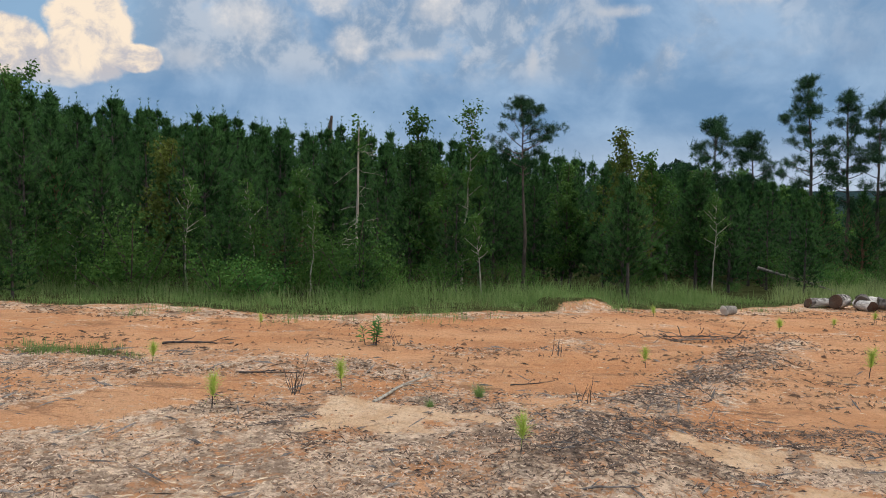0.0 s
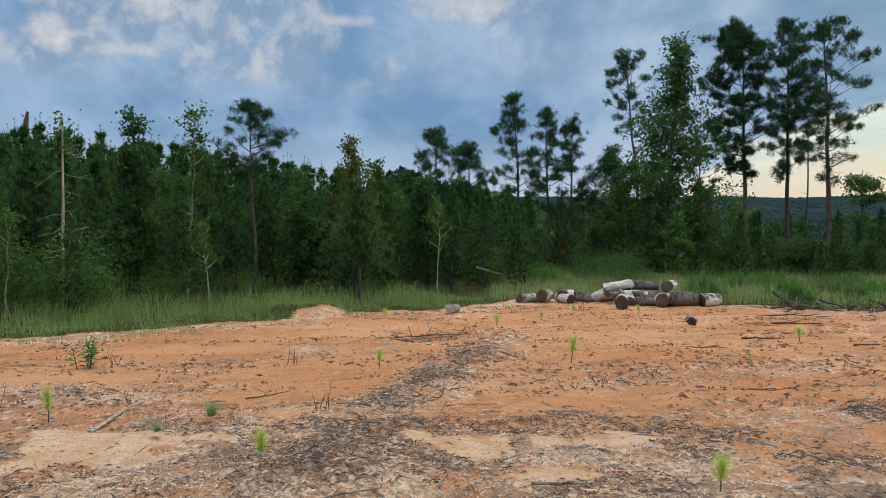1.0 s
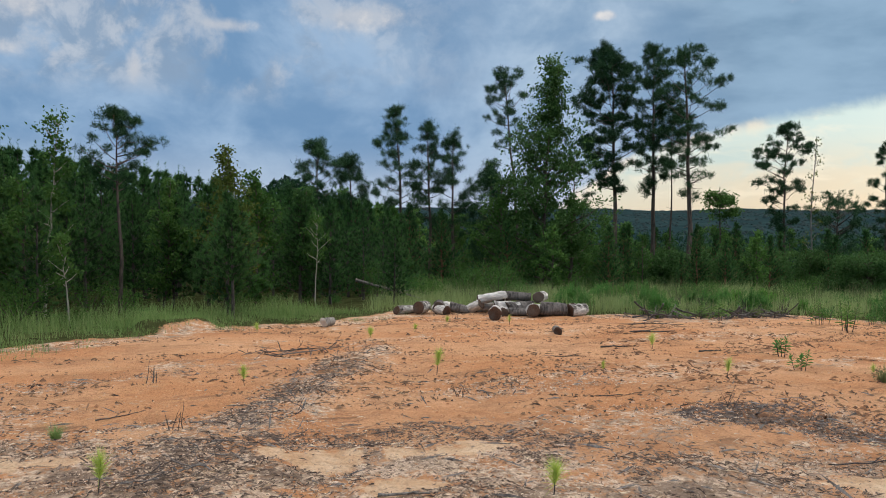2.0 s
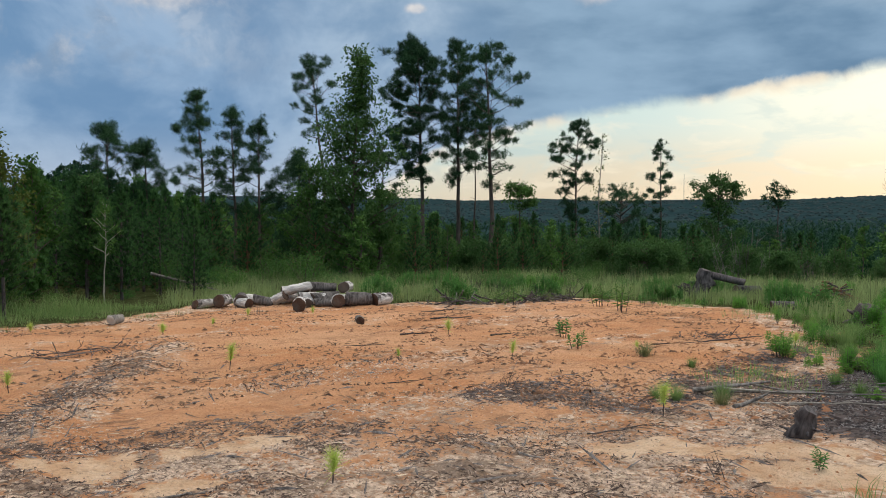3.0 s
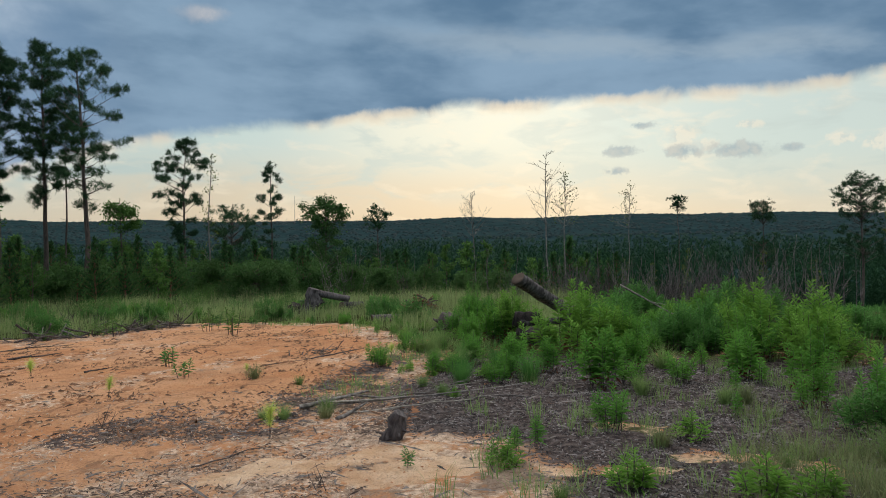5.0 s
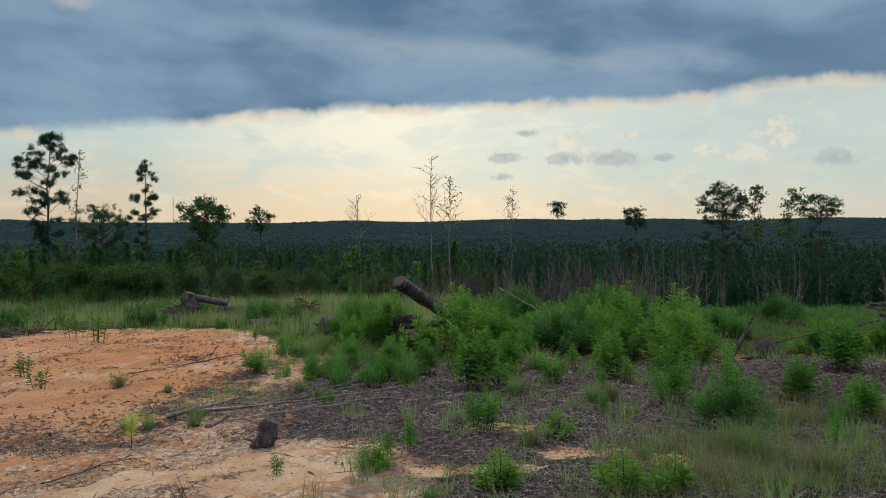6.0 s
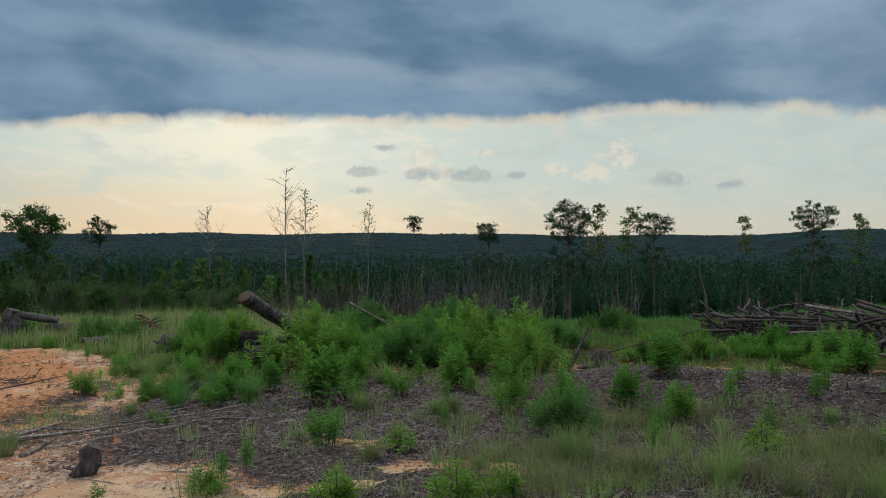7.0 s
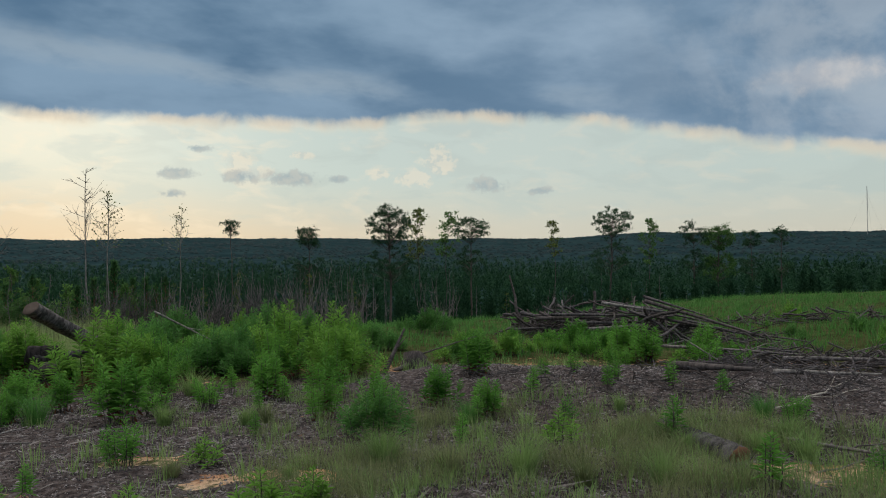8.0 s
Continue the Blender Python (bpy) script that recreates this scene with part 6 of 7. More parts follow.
for i in range(80):
    a, r = (rng.uniform(80, 101), rng.uniform(11.8, 15.5)) if i < 10 else (rng.uniform(66, 138), rng.uniform(12.5, 21))
    x, y = r * math.sin(radians(a)), r * math.cos(radians(a))
    if inside(CLEARING, np.array([x]), np.array([y]))[0] < -0.6 and near_line(((17.5, -6.2), (12.0, -9.3)), x, y) > 1.3 and near_line(MULCH_BANK, x, y) > 1.4 and abs(x - 13.2) + abs(y - 2.6) > 1.0:
        spots.append((int(rng.choice((0, 1, 3, 3, 4))), stand(x, y, rng.uniform(0, 360), rng.uniform(0.42, 1.1) * (1.0 if a < 106 else 0.5), 0.01)))
for i in range(46):
    f = rng.uniform(0, 1)
    x, y = np.interp(f, (0, 0.3, 0.6, 1), (9.0, 13.0, 17.0, 18.2)) + rng.normal(0, 0.5), np.interp(f, (0, 0.3, 0.6, 1), (2.9, 4.1, 7.3, 10.5)) + rng.normal(0, 0.45)
    spots.append((int(rng.choice((2, 5, 5, 6))), stand(x, y, rng.uniform(0, 360), rng.uniform(0.4, 0.85), 0.01)))
for i in range(38):
    f = rng.uniform(0, 1)
    x, y = 13.3 - 3.0 * f + rng.normal(0, 0.35), -5.2 - 2.2 * f + rng.normal(0, 0.5)
    spots.append((int(rng.choice((0, 2, 2, 5))), stand(x, y, rng.uniform(0, 360), rng.uniform(0.55, 0.95), 0.01)))
for i in range(70):
    a, r = rng.uniform(36, 72), rng.uniform(18.5, 27)
    x, y = r * math.sin(radians(a)), r * math.cos(radians(a))
    if inside(CLEARING, np.array([x]), np.array([y]))[0] < -0.5:
        spots.append((int(rng.choice((0, 3, 3, 2))), stand(x, y, rng.uniform(0, 360), rng.uniform(0.5, 0.9), 0.01)))
spread_copies(WEEDS, spots)

DARK_WEEDS = [weed(510, 4, 0.32, 0.09, M_WEED_DULL, 22, 0.1, "small dark green broad-leaved weed on bare clay", "clay weeds", 0.4), weed(511, 6, 0.5, 0.1, M_SHRUB, 20, 0.2, "straggly dark weed at the clay's edge", "clay weeds", 0.3)]
spread_copies(DARK_WEEDS, [(k, stand(x, y, rng.uniform(0, 360), s, 0.01)) for k, x, y, s in (
    (0, -1.18, 9.0, 1.1), (0, 10.1, 7.8, 1.1), (0, 9.0, 6.6, 0.9), (1, 14.4, 9.8, 1.5), (1, 15.2, 10.9, 1.3), (1, 13.9, 12.6, 1.3), (0, 16.2, 10.4, 1.0), (0, 16.6, 9.0, 0.9), (1, 13.6, 12.9, 1.0), (0, 17.2, 10.8, 1.0), (0, 5.55, 1.75, 0.5), (0, 16.9, 12.0, 1.1))])


def seedling(seed, height, tuft_len, mat, label):
    """A planted pine: a thin stem with a brush of long needles."""
    rng = rng_of(seed)
    t = thing("pine_seedling", label, "seedling", "pine seedlings")
    q, r = limb(rng, (0, 0, 0), (0.08, 0.03, 1), height * 0.75, 0.006, 0.003, 5, 0.06)
    part("stem", tube(q, r, 5), M_STICK_DARK, t)
    c = np.stack([np.interp(np.linspace(0.45, 1, 9), np.linspace(0, 1, 5), q[:, i]) for i in range(3)], 1)
    part("needle_brush", [needles(rng, c, np.repeat(np.array(((0, 0, 0.75),)), 9, 0), tuft_len * 1.15, 30, 0.0042)], mat, t)
    return t


SEEDLINGS = [seedling(520, 0.32, 0.12, M_SEEDLING, "yellow-green planted pine seedling on bare ground"), seedling(521, 0.26, 0.14, M_SEEDLING, "yellow-green planted pine seedling on bare ground"),
             seedling(522, 0.38, 0.13, M_SEEDLING, "yellow-green planted pine seedling on bare ground")]
spread_copies(SEEDLINGS, [(k, stand(x, y, rng.uniform(0, 360), s * 0.85, 0.0)) for k, x, y, s in (
    (0, -1.12, 6.5, 1.05), (0, 0.35, 4.6, 0.95), (0, 2.0, 8.5, 0.9), (2, 4.3, 8.15, 1.1), (1, 2.95, 3.7, 1.0), (1, 5.0, 12.3, 0.9), (1, 8.75, 9.2, 1.1), (2, 7.4, 6.4, 0.85), (2, 6.1, 3.3, 1.1),
    (1, 5.1, 12.5, 0.8), (0, 6.3, 7.4, 0.6), (1, -3.3, 7.6, 0.9), (0, -2.03, 5.8, 1.1), (1, 11.6, 4.6, 0.9), (1, 7.2, 13.6, 0.8), (0, 8.6, 13.4, 0.8), (1, 3.2, 13.2, 0.8), (0, -3.0, 10.5, 0.8), (1, 9.6, 6.0, 0.6), (1, 6.2, 13.0, 0.7))])


def dead_stalk(seed, height, n, label):
    rng = rng_of(seed)
    t = thing("dead_stalk", label, "dead weed", "dead stalks")
    wood = []
    for k in range(n):
        a = rng.uniform(0, 6.283)
        q, r = limb(rng, (rng.normal(0, 0.04), rng.normal(0, 0.04), 0), (0.4 * math.cos(a), 0.4 * math.sin(a), 1), height * rng.uniform(0.5, 1.1), 0.005, 0.002, 5, 0.15)
        wood += tube(q, r, 4, False)
        q, r = limb(rng, q[2], rng.normal(0, 0.5, 3) + np.array((0, 0, 0.6)), height * 0.35, 0.003, 0.0015, 3, 0.1)
        wood += tube(q, r, 3, False)
    part("stem", wood, M_STICK_DARK, t)
    return t


STALKS = [dead_stalk(530, 0.42, 9, "dry dark clump of dead weed stalks"), dead_stalk(531, 0.25, 4, "single dry dead weed stalk")]
spread_copies(STALKS, [(k, stand(x, y, rng.uniform(0, 360), s, 0.01)) for k, x, y, s in (
    (0, -1.5, 6.35, 0.75), (1, 0.95, 6.1, 1.0), (1, 1.05, 8.9, 1.0), (1, 3.9, 6.8, 0.8), (1, 6.0, 5.1, 0.9), (1, 7.7, 14.2, 0.9), (0, 9.2, 0.3, 0.6), (0, 7.2, -1.4, 0.6), (1, 4.9, 2.1, 0.8), (1, 5.8, 0.2, 0.9), (1, -0.9, 9.2, 0.9), (0, 7.4, -0.3, 0.5), (0, 15.4, 15.5, 1.7), (0, 15.9, 15.1, 1.4), (0, 16.6, 14.2, 1.2), (0, 17.0, 13.4, 1.3))])


# ---- logs, stumps and brush ----
def log(seed, length, radius, label, bark_mat=None, end_mat=None, group="log pile"):
    """A sawn log lying along x: lumpy bark, sawn ends a little proud of it."""
    rng = rng_of(seed)
    t = thing("log", label, "log", group)
    n, sides = 11, 18
    s = np.linspace(-0.5, 0.5, n)
    p = np.stack([s * length, 0.02 * length * np.sin(s * 3 + seed), 0 * s], 1)
    a = np.linspace(0, 2 * np.pi, sides, endpoint=False)
    rr = radius * (1 + 0.05 * np.sin(a * 2 + seed)[None] + 0.03 * np.sin(a * 5 + s[:, None] * 9 + seed) + rng.normal(0, 0.04, (n, sides)))
    rr = rr * (1 - 0.14 * s)[:, None] * 0.92
    slant = np.linspace(-1, 1, n)[:, None] ** 3 * radius * 0.22 * np.sin(a + seed)[None]
    v = np.stack([np.repeat(p[:, 0:1], sides, 1) + slant, p[:, 1:2] + rr * np.cos(a), p[:, 2:3] + rr * np.sin(a)], -1)
    i, j = np.meshgrid(np.arange(n - 1), np.arange(sides), indexing="ij")
    f = np.stack([i * sides + j, i * sides + (j + 1) % sides, (i + 1) * sides + (j + 1) % sides, (i + 1) * sides + j], -1).reshape(-1, 4)
    part("bark", [(v.reshape(-1, 3), f[:, ::-1], 0)], bark_mat or M_BARK_LOG, t)
    for k, sg in ((0, -1), (n - 1, 1)):
        ring = v[k] * np.array((1, 0.96, 0.96))
        ring[:, 0] += sg * 0.004
        c = np.vstack([v[k], ring, ring * np.array((1, 0.5, 0.5)) + rng.normal(0, 0.003, ring.shape), ring.mean(0)])
        q = np.arange(sides)
        quad = [np.stack([o + q, o + (q + 1) % sides, o + sides + (q + 1) % sides, o + sides + q], 1) for o in (0, sides)]
        tri = np.stack([2 * sides + q, 2 * sides + (q + 1) % sides, np.full(sides, 3 * sides)], 1)
        quad = np.concatenate(quad)
        faces = np.concatenate([quad[:, :3], quad[:, (0, 2, 3)], tri])
        part("cut_end", [(c, faces if sg > 0 else faces[:, ::-1], 0)], end_mat or M_CUT, t, "sawn wood end")
    return t


def lay(ob, x, y, turn, radius, lift=0.0, tilt=0.0, roll=0.0):
    ob.matrix_basis = Matrix.Translation((x, y, land1(x, y) + radius * 0.93 + lift)) @ pose(0, 0, 0, 0, tilt, turn) @ pose(0, 0, 0, roll, 0, 0)


M_CHAR = bark("rotten_dark_bark", (0.010, 0.009, 0.009), (0.055, 0.046, 0.042), 5.0, 0.05)
M_CHAR_GREY = bark("charred_grey_wood", (0.012, 0.011, 0.011), (0.13, 0.12, 0.118), 3.0, 0.06)
M_CUT_RED = material("reddish_sawn_end", lambda n: n.mix(n.noise(object_place(n), 14.0, 5.0), (0.07, 0.036, 0.024), (0.26, 0.135, 0.075)), 0.9, 0.15)
M_CUT_DARK = material("old_sawn_end", lambda n: n.mix(n.noise(object_place(n), 12.0, 5.0), (0.05, 0.040, 0.034), (0.125, 0.095, 0.075)), 0.95, 0.1)
GREY_LOG = "weathered grey bark log in a pile on bare clay"
PALE_LOG = "bleached barkless log in a pile on bare clay"
for i, (x, y, turn, ln, rd, lift, tilt, pale) in enumerate((  # place, turn, length, radius, lift, tilt, barkless
        (7.75, 16.9, 20, 0.7, 0.13, 0.0, 0, True), (8.1, 16.75, 48, 0.6, 0.18, 0.0, 0, True), (8.5, 16.6, 62, 0.6, 0.19, 0.0, 0, False), (8.72, 16.75, 8, 0.5, 0.17, 0.0, 0, False), (9.05, 16.5, -30, 0.5, 0.15, 0.0, 12, False),
        (9.32, 16.3, 110, 0.55, 0.16, 0.0, 24, True), (9.65, 16.4, 20, 0.6, 0.18, 0.0, 0, False), (9.75, 16.15, -10, 0.75, 0.14, 0.33, -9, True), (9.15, 14.95, 58, 0.5, 0.19, 0.0, 0, True),
        (10.05, 15.9, -18, 0.6, 0.2, 0.0, 0, False), (10.4, 15.85, 5, 0.8, 0.2, 0.0, 0, False), (10.5, 16.1, -15, 0.7, 0.15, 0.33, 4, False), (10.3, 15.1, 64, 0.5, 0.19, 0.0, 0, True),
        (10.62, 15.25, 10, 0.55, 0.18, 0.0, 0, True), (10.8, 14.95, -28, 0.6, 0.2, 0.0, 0, False), (11.4, 14.8, 12, 0.55, 0.19, 0.0, 0, True), (8.4, 16.3, 100, 0.45, 0.15, 0.0, 0, True), (10.2, 16.3, 30, 0.5, 0.17, 0.28, 6, True), (10.95, 15.7, 40, 0.45, 0.17, 0.33, 0, False), (11.55, 15.05, 35, 0.6, 0.18, 0.0, 6, True),
        (11.75, 15.3, 15, 0.5, 0.16, 0.0, 0, False), (9.72, 15.55, 66, 0.4, 0.14, 0.0, 0, False), (10.05, 15.3, -40, 0.45, 0.12, 0.0, 0, False))):
    lay(log(600 + i, ln, rd * 0.86, PALE_LOG if pale else GREY_LOG, M_LOG_PATCHY if pale or i % 3 == 0 else M_BARK_LOG, M_CUT if pale else M_CUT_DARK), x, y, turn, rd * 0.86, lift * 0.86, tilt + 2.0 * math.sin(i * 2.3))

for i, (x, y, turn, ln, rd, lab) in enumerate(((8.65, 11.75, 62, 0.3, 0.085, "short split log end on bare clay"), (4.85, 14.25, 30, 0.28, 0.095, "short pale stump end on bare clay"))):
    lay(log(640 + i, ln, rd, lab, M_BARK_GREY, M_CUT_PALE if i else M_CUT, "loose blocks"), x, y, turn, rd)

# logs and stumps among the weeds
def span(ob, a, b):
    """Lay a log from a to b."""
    d = Vector(b) - Vector(a)
    ob.matrix_basis = Matrix.Translation((Vector(a) + Vector(b)) / 2) @ d.to_track_quat("X", "Z").to_matrix().to_4x4()


span(log(650, 2.2, 0.118, "leaning grey-barked log propped above weeds", M_BARK_LOG, M_CUT_DARK, "slope logs"), (12.7, 2.68, 0.86), (14.3, 1.75, -0.12))
lay(log(651, 0.45, 0.15, "dark round log among weeds", M_CHAR, M_CHAR, "slope logs"), 13.3, 2.75, -70, 0.16, 0.3)
lay(log(652, 1.0, 0.07, "grey log among weeds", M_CHAR_GREY, M_CHAR, "slope logs"), 13.5, 2.5, -40, 0.10, 0.30)
lay(log(653, 0.6, 0.13, "leaning dark log under a propped log", M_STICK_DARK, M_CUT_DARK, "slope logs"), 13.1, 2.6, 60, 0.22, 0.0)
lay(log(654, 0.8, 0.10, "fallen grey log half hidden in grass", M_BRUSH, M_CUT_DARK, "slope logs"), 17.6, 7.4, -50, 0.15, 0.0)


def stump(seed, radius, height, label, mat, group="stumps", roots=7, lump=0.14):
    rng = rng_of(seed)
    t = thing("stump", label, "stump", group)
    p = np.stack([rng.normal(0, 0.02, 6), rng.normal(0, 0.02, 6), np.linspace(-0.05, height, 6)], 1)
    body = tube(p, radius * np.array((1.35, 1.15, 1.0, 0.95, 0.92, 0.7)), 12, True, lump, rng)
    for k in range(roots):
        a = k * 6.283 / roots + rng.normal(0, 0.3)
        q, r = limb(rng, (0.6 * radius * math.cos(a), 0.6 * radius * math.sin(a), height * rng.uniform(0.1, 0.6)), (math.cos(a), math.sin(a), rng.uniform(-0.5, 0.5)), radius * rng.uniform(0.9, 1.9), radius * 0.3, radius * 0.06, 5, 0.15)
        body += tube(q, r, 6, True, 0.08, rng)
    part("body", body, mat, t)
    return t


stump(660, 0.2, 0.62, "thick charred grey stump leaning over in grass", M_CHAR_GREY, roots=5, lump=0.22).matrix_basis = stand(20.6, 11.4, 70, 1.35, 0.02, 12)
lay(log(661, 1.0, 0.12, "grey barkless log lying against a dark log", M_BRUSH, M_CUT_DARK, "slope logs"), 21.1, 10.85, -56, 0.12, 0.42, 12)
lay(log(662, 0.75, 0.15, "weathered log beside a dark log in grass", M_CHAR_GREY, M_CUT_DARK, "slope logs"), 21.4, 10.35, -35, 0.14, 0.1)
stump(668, 0.16, 0.30, "dark splayed root beside a sawn log", M_CHAR, roots=6).matrix_basis = stand(20.35, 11.75, 0, 1.3)
stump(663, 0.26, 0.42, "dark rotten stump in weeds", M_STICK_DARK, roots=9).matrix_basis = stand(15.3, 4.9)
stump(664, 0.075, 0.27, "charred grey stub on mulch", M_BRUSH, roots=6, lump=0.2).matrix_basis = stand(6.42, 2.24, 20, 1.0, 0.03, 14)
stump(667, 0.2, 0.45, "dark upturned root under a propped log", M_STICK_DARK, roots=9).matrix_basis = stand(13.4, 2.75)
stump(665, 0.2, 0.3, "dark stump among weeds", M_STICK_DARK, roots=8).matrix_basis = stand(12.0, -2.9)
lay(log(666, 1.15, 0.095, "dark log with a reddish sawn end on mulch", M_CHAR_GREY, M_CUT_RED, "slope logs"), 6.05, -4.2, 176, 0.09, -0.055, -2)


def stick(seed, length, radius, mat, label, group="fallen branches", forks=2, bend=0.1):
    """A fallen branch along x."""
    rng = rng_of(seed)
    t = thing("fallen_branch", label, "branch", group)
    q, r = limb(rng, (-length / 2, 0, 0), (1, 0, 0), length, radius, radius * 0.35, 9, bend)
    q[:, 2] = np.abs(q[:, 2]) * 0.4 + radius * 0.5
    wood = tube(q, r, 7, True, 0.06, rng)
    for k in range(forks):
        i = rng.integers(2, 8)
        b, s = limb(rng, q[i], (1, rng.normal(0, 0.8), rng.uniform(0, 0.4)), length * rng.uniform(0.12, 0.3), r[i] * 0.6, 0.003, 5, 0.15)
        b[:, 2] = np.abs(b[:, 2])
        wood += tube(b, s, 5)
    part("wood", wood, mat, t)
    return t


def drop(ob, x, y, turn, tilt=0.0, lift=0.0):
    ob.matrix_basis = Matrix.Translation((x, y, land1(x, y) + lift)) @ pose(0, 0, 0, 0, tilt, turn)


for i, (x, y, turn, ln, rd, m) in enumerate((
        (-0.57, 6.7, 68, 1.15, 0.032, M_BARK_PALE), (1.75, 3.6, 20, 0.5, 0.03, M_BARK_GREY), (-1.5, 5.35, 25, 0.4, 0.015, M_STICK), (1.2, 3.75, -60, 0.2, 0.025, M_BARK_PALE), (2.9, 10.6, 10, 1.5, 0.025, M_STICK),
        (3.4, 10.9, -6, 1.2, 0.02, M_STICK_DARK), (5.4, 6.0, -30, 0.5, 0.012, M_STICK_DARK), (4.4, 3.3, -75, 0.22, 0.025, M_BARK_GREY), (8.3, 2.9, -42, 2.4, 0.025, M_BARK_GREY), (8.9, 1.2, -55, 2.6, 0.022, M_STICK),
        (7.4, 3.1, -8, 0.7, 0.05, M_BARK_GREY), (7.7, 2.6, -58, 1.3, 0.018, M_BARK_PALE), (5.6, 3.2, -32, 0.9, 0.012, M_STICK_DARK), (9.4, 3.6, 10, 0.4, 0.018, M_BARK_GREY), (11.6, 5.6, -15, 1.2, 0.03, M_STICK_DARK),
        (10.5, 5.9, -25, 0.9, 0.018, M_STICK_DARK), (10.4, 11.0, -35, 0.9, 0.04, M_STICK_DARK), (8.3, 9.5, -25, 0.6, 0.03, M_STICK_DARK), (9.2, 8.4, -25, 0.35, 0.03, M_STICK_DARK), (11.4, 12.2, -30, 1.3, 0.03, M_STICK_DARK),
        (2.1, 4.1, -20, 0.35, 0.02, M_BARK_GREY), (-2.6, 5.0, 60, 0.35, 0.015, M_BARK_PALE), (4.6, 1.7, -70, 0.4, 0.014, M_STICK), (0.8, 4.15, 10, 0.35, 0.016, M_STICK), (5.2, -4.9, -70, 0.8, 0.016, M_BARK_GREY),
        (6.9, -6.1, -60, 2.2, 0.02, M_BARK_PALE), (-3.2, 8.7, 3, 0.9, 0.03, M_STICK_DARK), (-1.9, 7.0, -4, 0.6, 0.02, M_STICK_DARK), (6.8, 9.0, -30, 0.6, 0.018, M_STICK_DARK), (0.6, 7.2, 15, 0.4, 0.014, M_STICK_DARK))):
    lab = "bleached fallen branch on bare ground" if m in (M_BARK_PALE, M_BARK_GREY, M_CUT_PALE) else "dark fallen branch on bare ground"
    drop(stick(700 + i, ln, rd * 0.55, m, lab, forks=3, bend=0.2), x, y, turn)
drop(stick(740, 0.9, 0.045, M_STICK_DARK, "broken dark branch sticking up from weeds", "upright branches", 1, 0.04), 11.8, -2.55, -60, -58, 0.25)
drop(stick(741, 1.6, 0.02, M_BARK_GREY, "thin grey branch sticking out of weeds", "upright branches", 1, 0.05), 14.6, 0.6, -80, 30, 0.6)
drop(stick(742, 1.2, 0.016, M_STICK_DARK, "thin dark branch over weeds", "upright branches", 1, 0.05), 12.0, -3.4, -85, -15, 0.35)
drop(stick(743, 2.2, 0.05, M_BARK_GREY, "grey dead branch in grass behind logs", "upright branches", 2, 0.05), 8.8, 20.5, -20, 16, 0.35)


def pole(seed, a, b, radius, mat, label, bend=0.03):
    """A long trunk or pole from a to b, heights above the ground."""
    ob = stick(seed, math.dist(a, b), radius, mat, label, "poles", 1, bend)
    span(ob, (a[0], a[1], land1(a[0], a[1]) + a[2]), (b[0], b[1], land1(b[0], b[1]) + b[2]))


def brush_pile(label, line, count, seed, height, long_, thick=0.035, width=0.7, mats=None):
    """A heap of tangled branches along a line; each branch a part."""
    rng = rng_of(seed)
    line = np.array(line)
    o = line.mean(0)
    z0 = land1(o[0], o[1])
    t = thing("brush_pile", label, "brush pile", "brush piles", pose(o[0], o[1], z0))
    turn0 = math.degrees(math.atan2(line[-1][1] - line[0][1], line[-1][0] - line[0][0]))
    kinds = []
    for k in range(7):
        ln, rd = long_ * rng.uniform(0.35, 1.0), thick * rng.uniform(0.35, 1.3)
        q, r = limb(rng, (-ln / 2, 0, 0), (1, 0, 0), ln, rd, rd * 0.45, 7, 0.15)
        w = tube(q, r, 6, True, 0.06, rng)
        b, s = limb(rng, q[4], (1, rng.normal(0, 0.8), 0.3), ln * 0.25, rd * 0.5, 0.004, 4, 0.15)
        me = make_mesh("branch", w + tube(b, s, 4), [(mats or (M_STICK, M_STICK_DARK, M_BARK_GREY))[k % 3]])
        kinds.append(me)
    for i in range(count):
        f = rng.uniform(0, 1)
        c = line[0] * (1 - f) + line[-1] * f if len(line) == 2 else np.array([np.interp(f, np.linspace(0, 1, len(line)), line[:, k]) for k in range(2)])
        hump = math.sin(math.pi * min(1, 0.12 + 0.8 * f)) ** 0.6
        u = abs(rng.normal(0, 0.5))
        c = c + rng.normal(0, width * 0.5, 2) * (0.4 + u)
        z = land1(c[0], c[1]) + height * hump * max(0, 1 - u) * rng.uniform(0.05, 1.0) + 0.03
        ob = new("branch", kinds[i % 7])
        ob.parent = t
        ob.matrix_basis = Matrix.Translation((c[0] - o[0], c[1] - o[1], z - z0)) @ pose(0, 0, 0, rng.uniform(0, 360), rng.normal(0, 21), turn0 + rng.normal(0, 62))
    return t


B = (M_BRUSH, M_STICK_DARK, M_BRUSH)
brush_pile("long tangled heap of weathered branches on the slope", ((17.2, -6.4), (15.8, -7.0), (14.4, -7.8), (13.0, -8.5)), 300, 81, 0.72, 1.1, 0.034, 0.7, (M_STICK_DARK, M_BRUSH, M_STICK_DARK))
brush_pile("low tail of a branch heap in weeds", ((13.2, -8.4), (11.6, -9.2)), 50, 80, 0.3, 0.9, 0.022, 0.6, B)
brush_pile("low heap of grey branches and debris", ((10.4, -7.2), (9.4, -8.2), (8.4, -8.8)), 280, 82, 0.22, 0.6, 0.012, 0.85, B)
brush_pile("scattered grey branches on mulch", ((9.2, -6.2), (7.8, -6.3), (6.7, -6.3)), 290, 83, 0.10, 0.5, 0.008, 1.2, B)
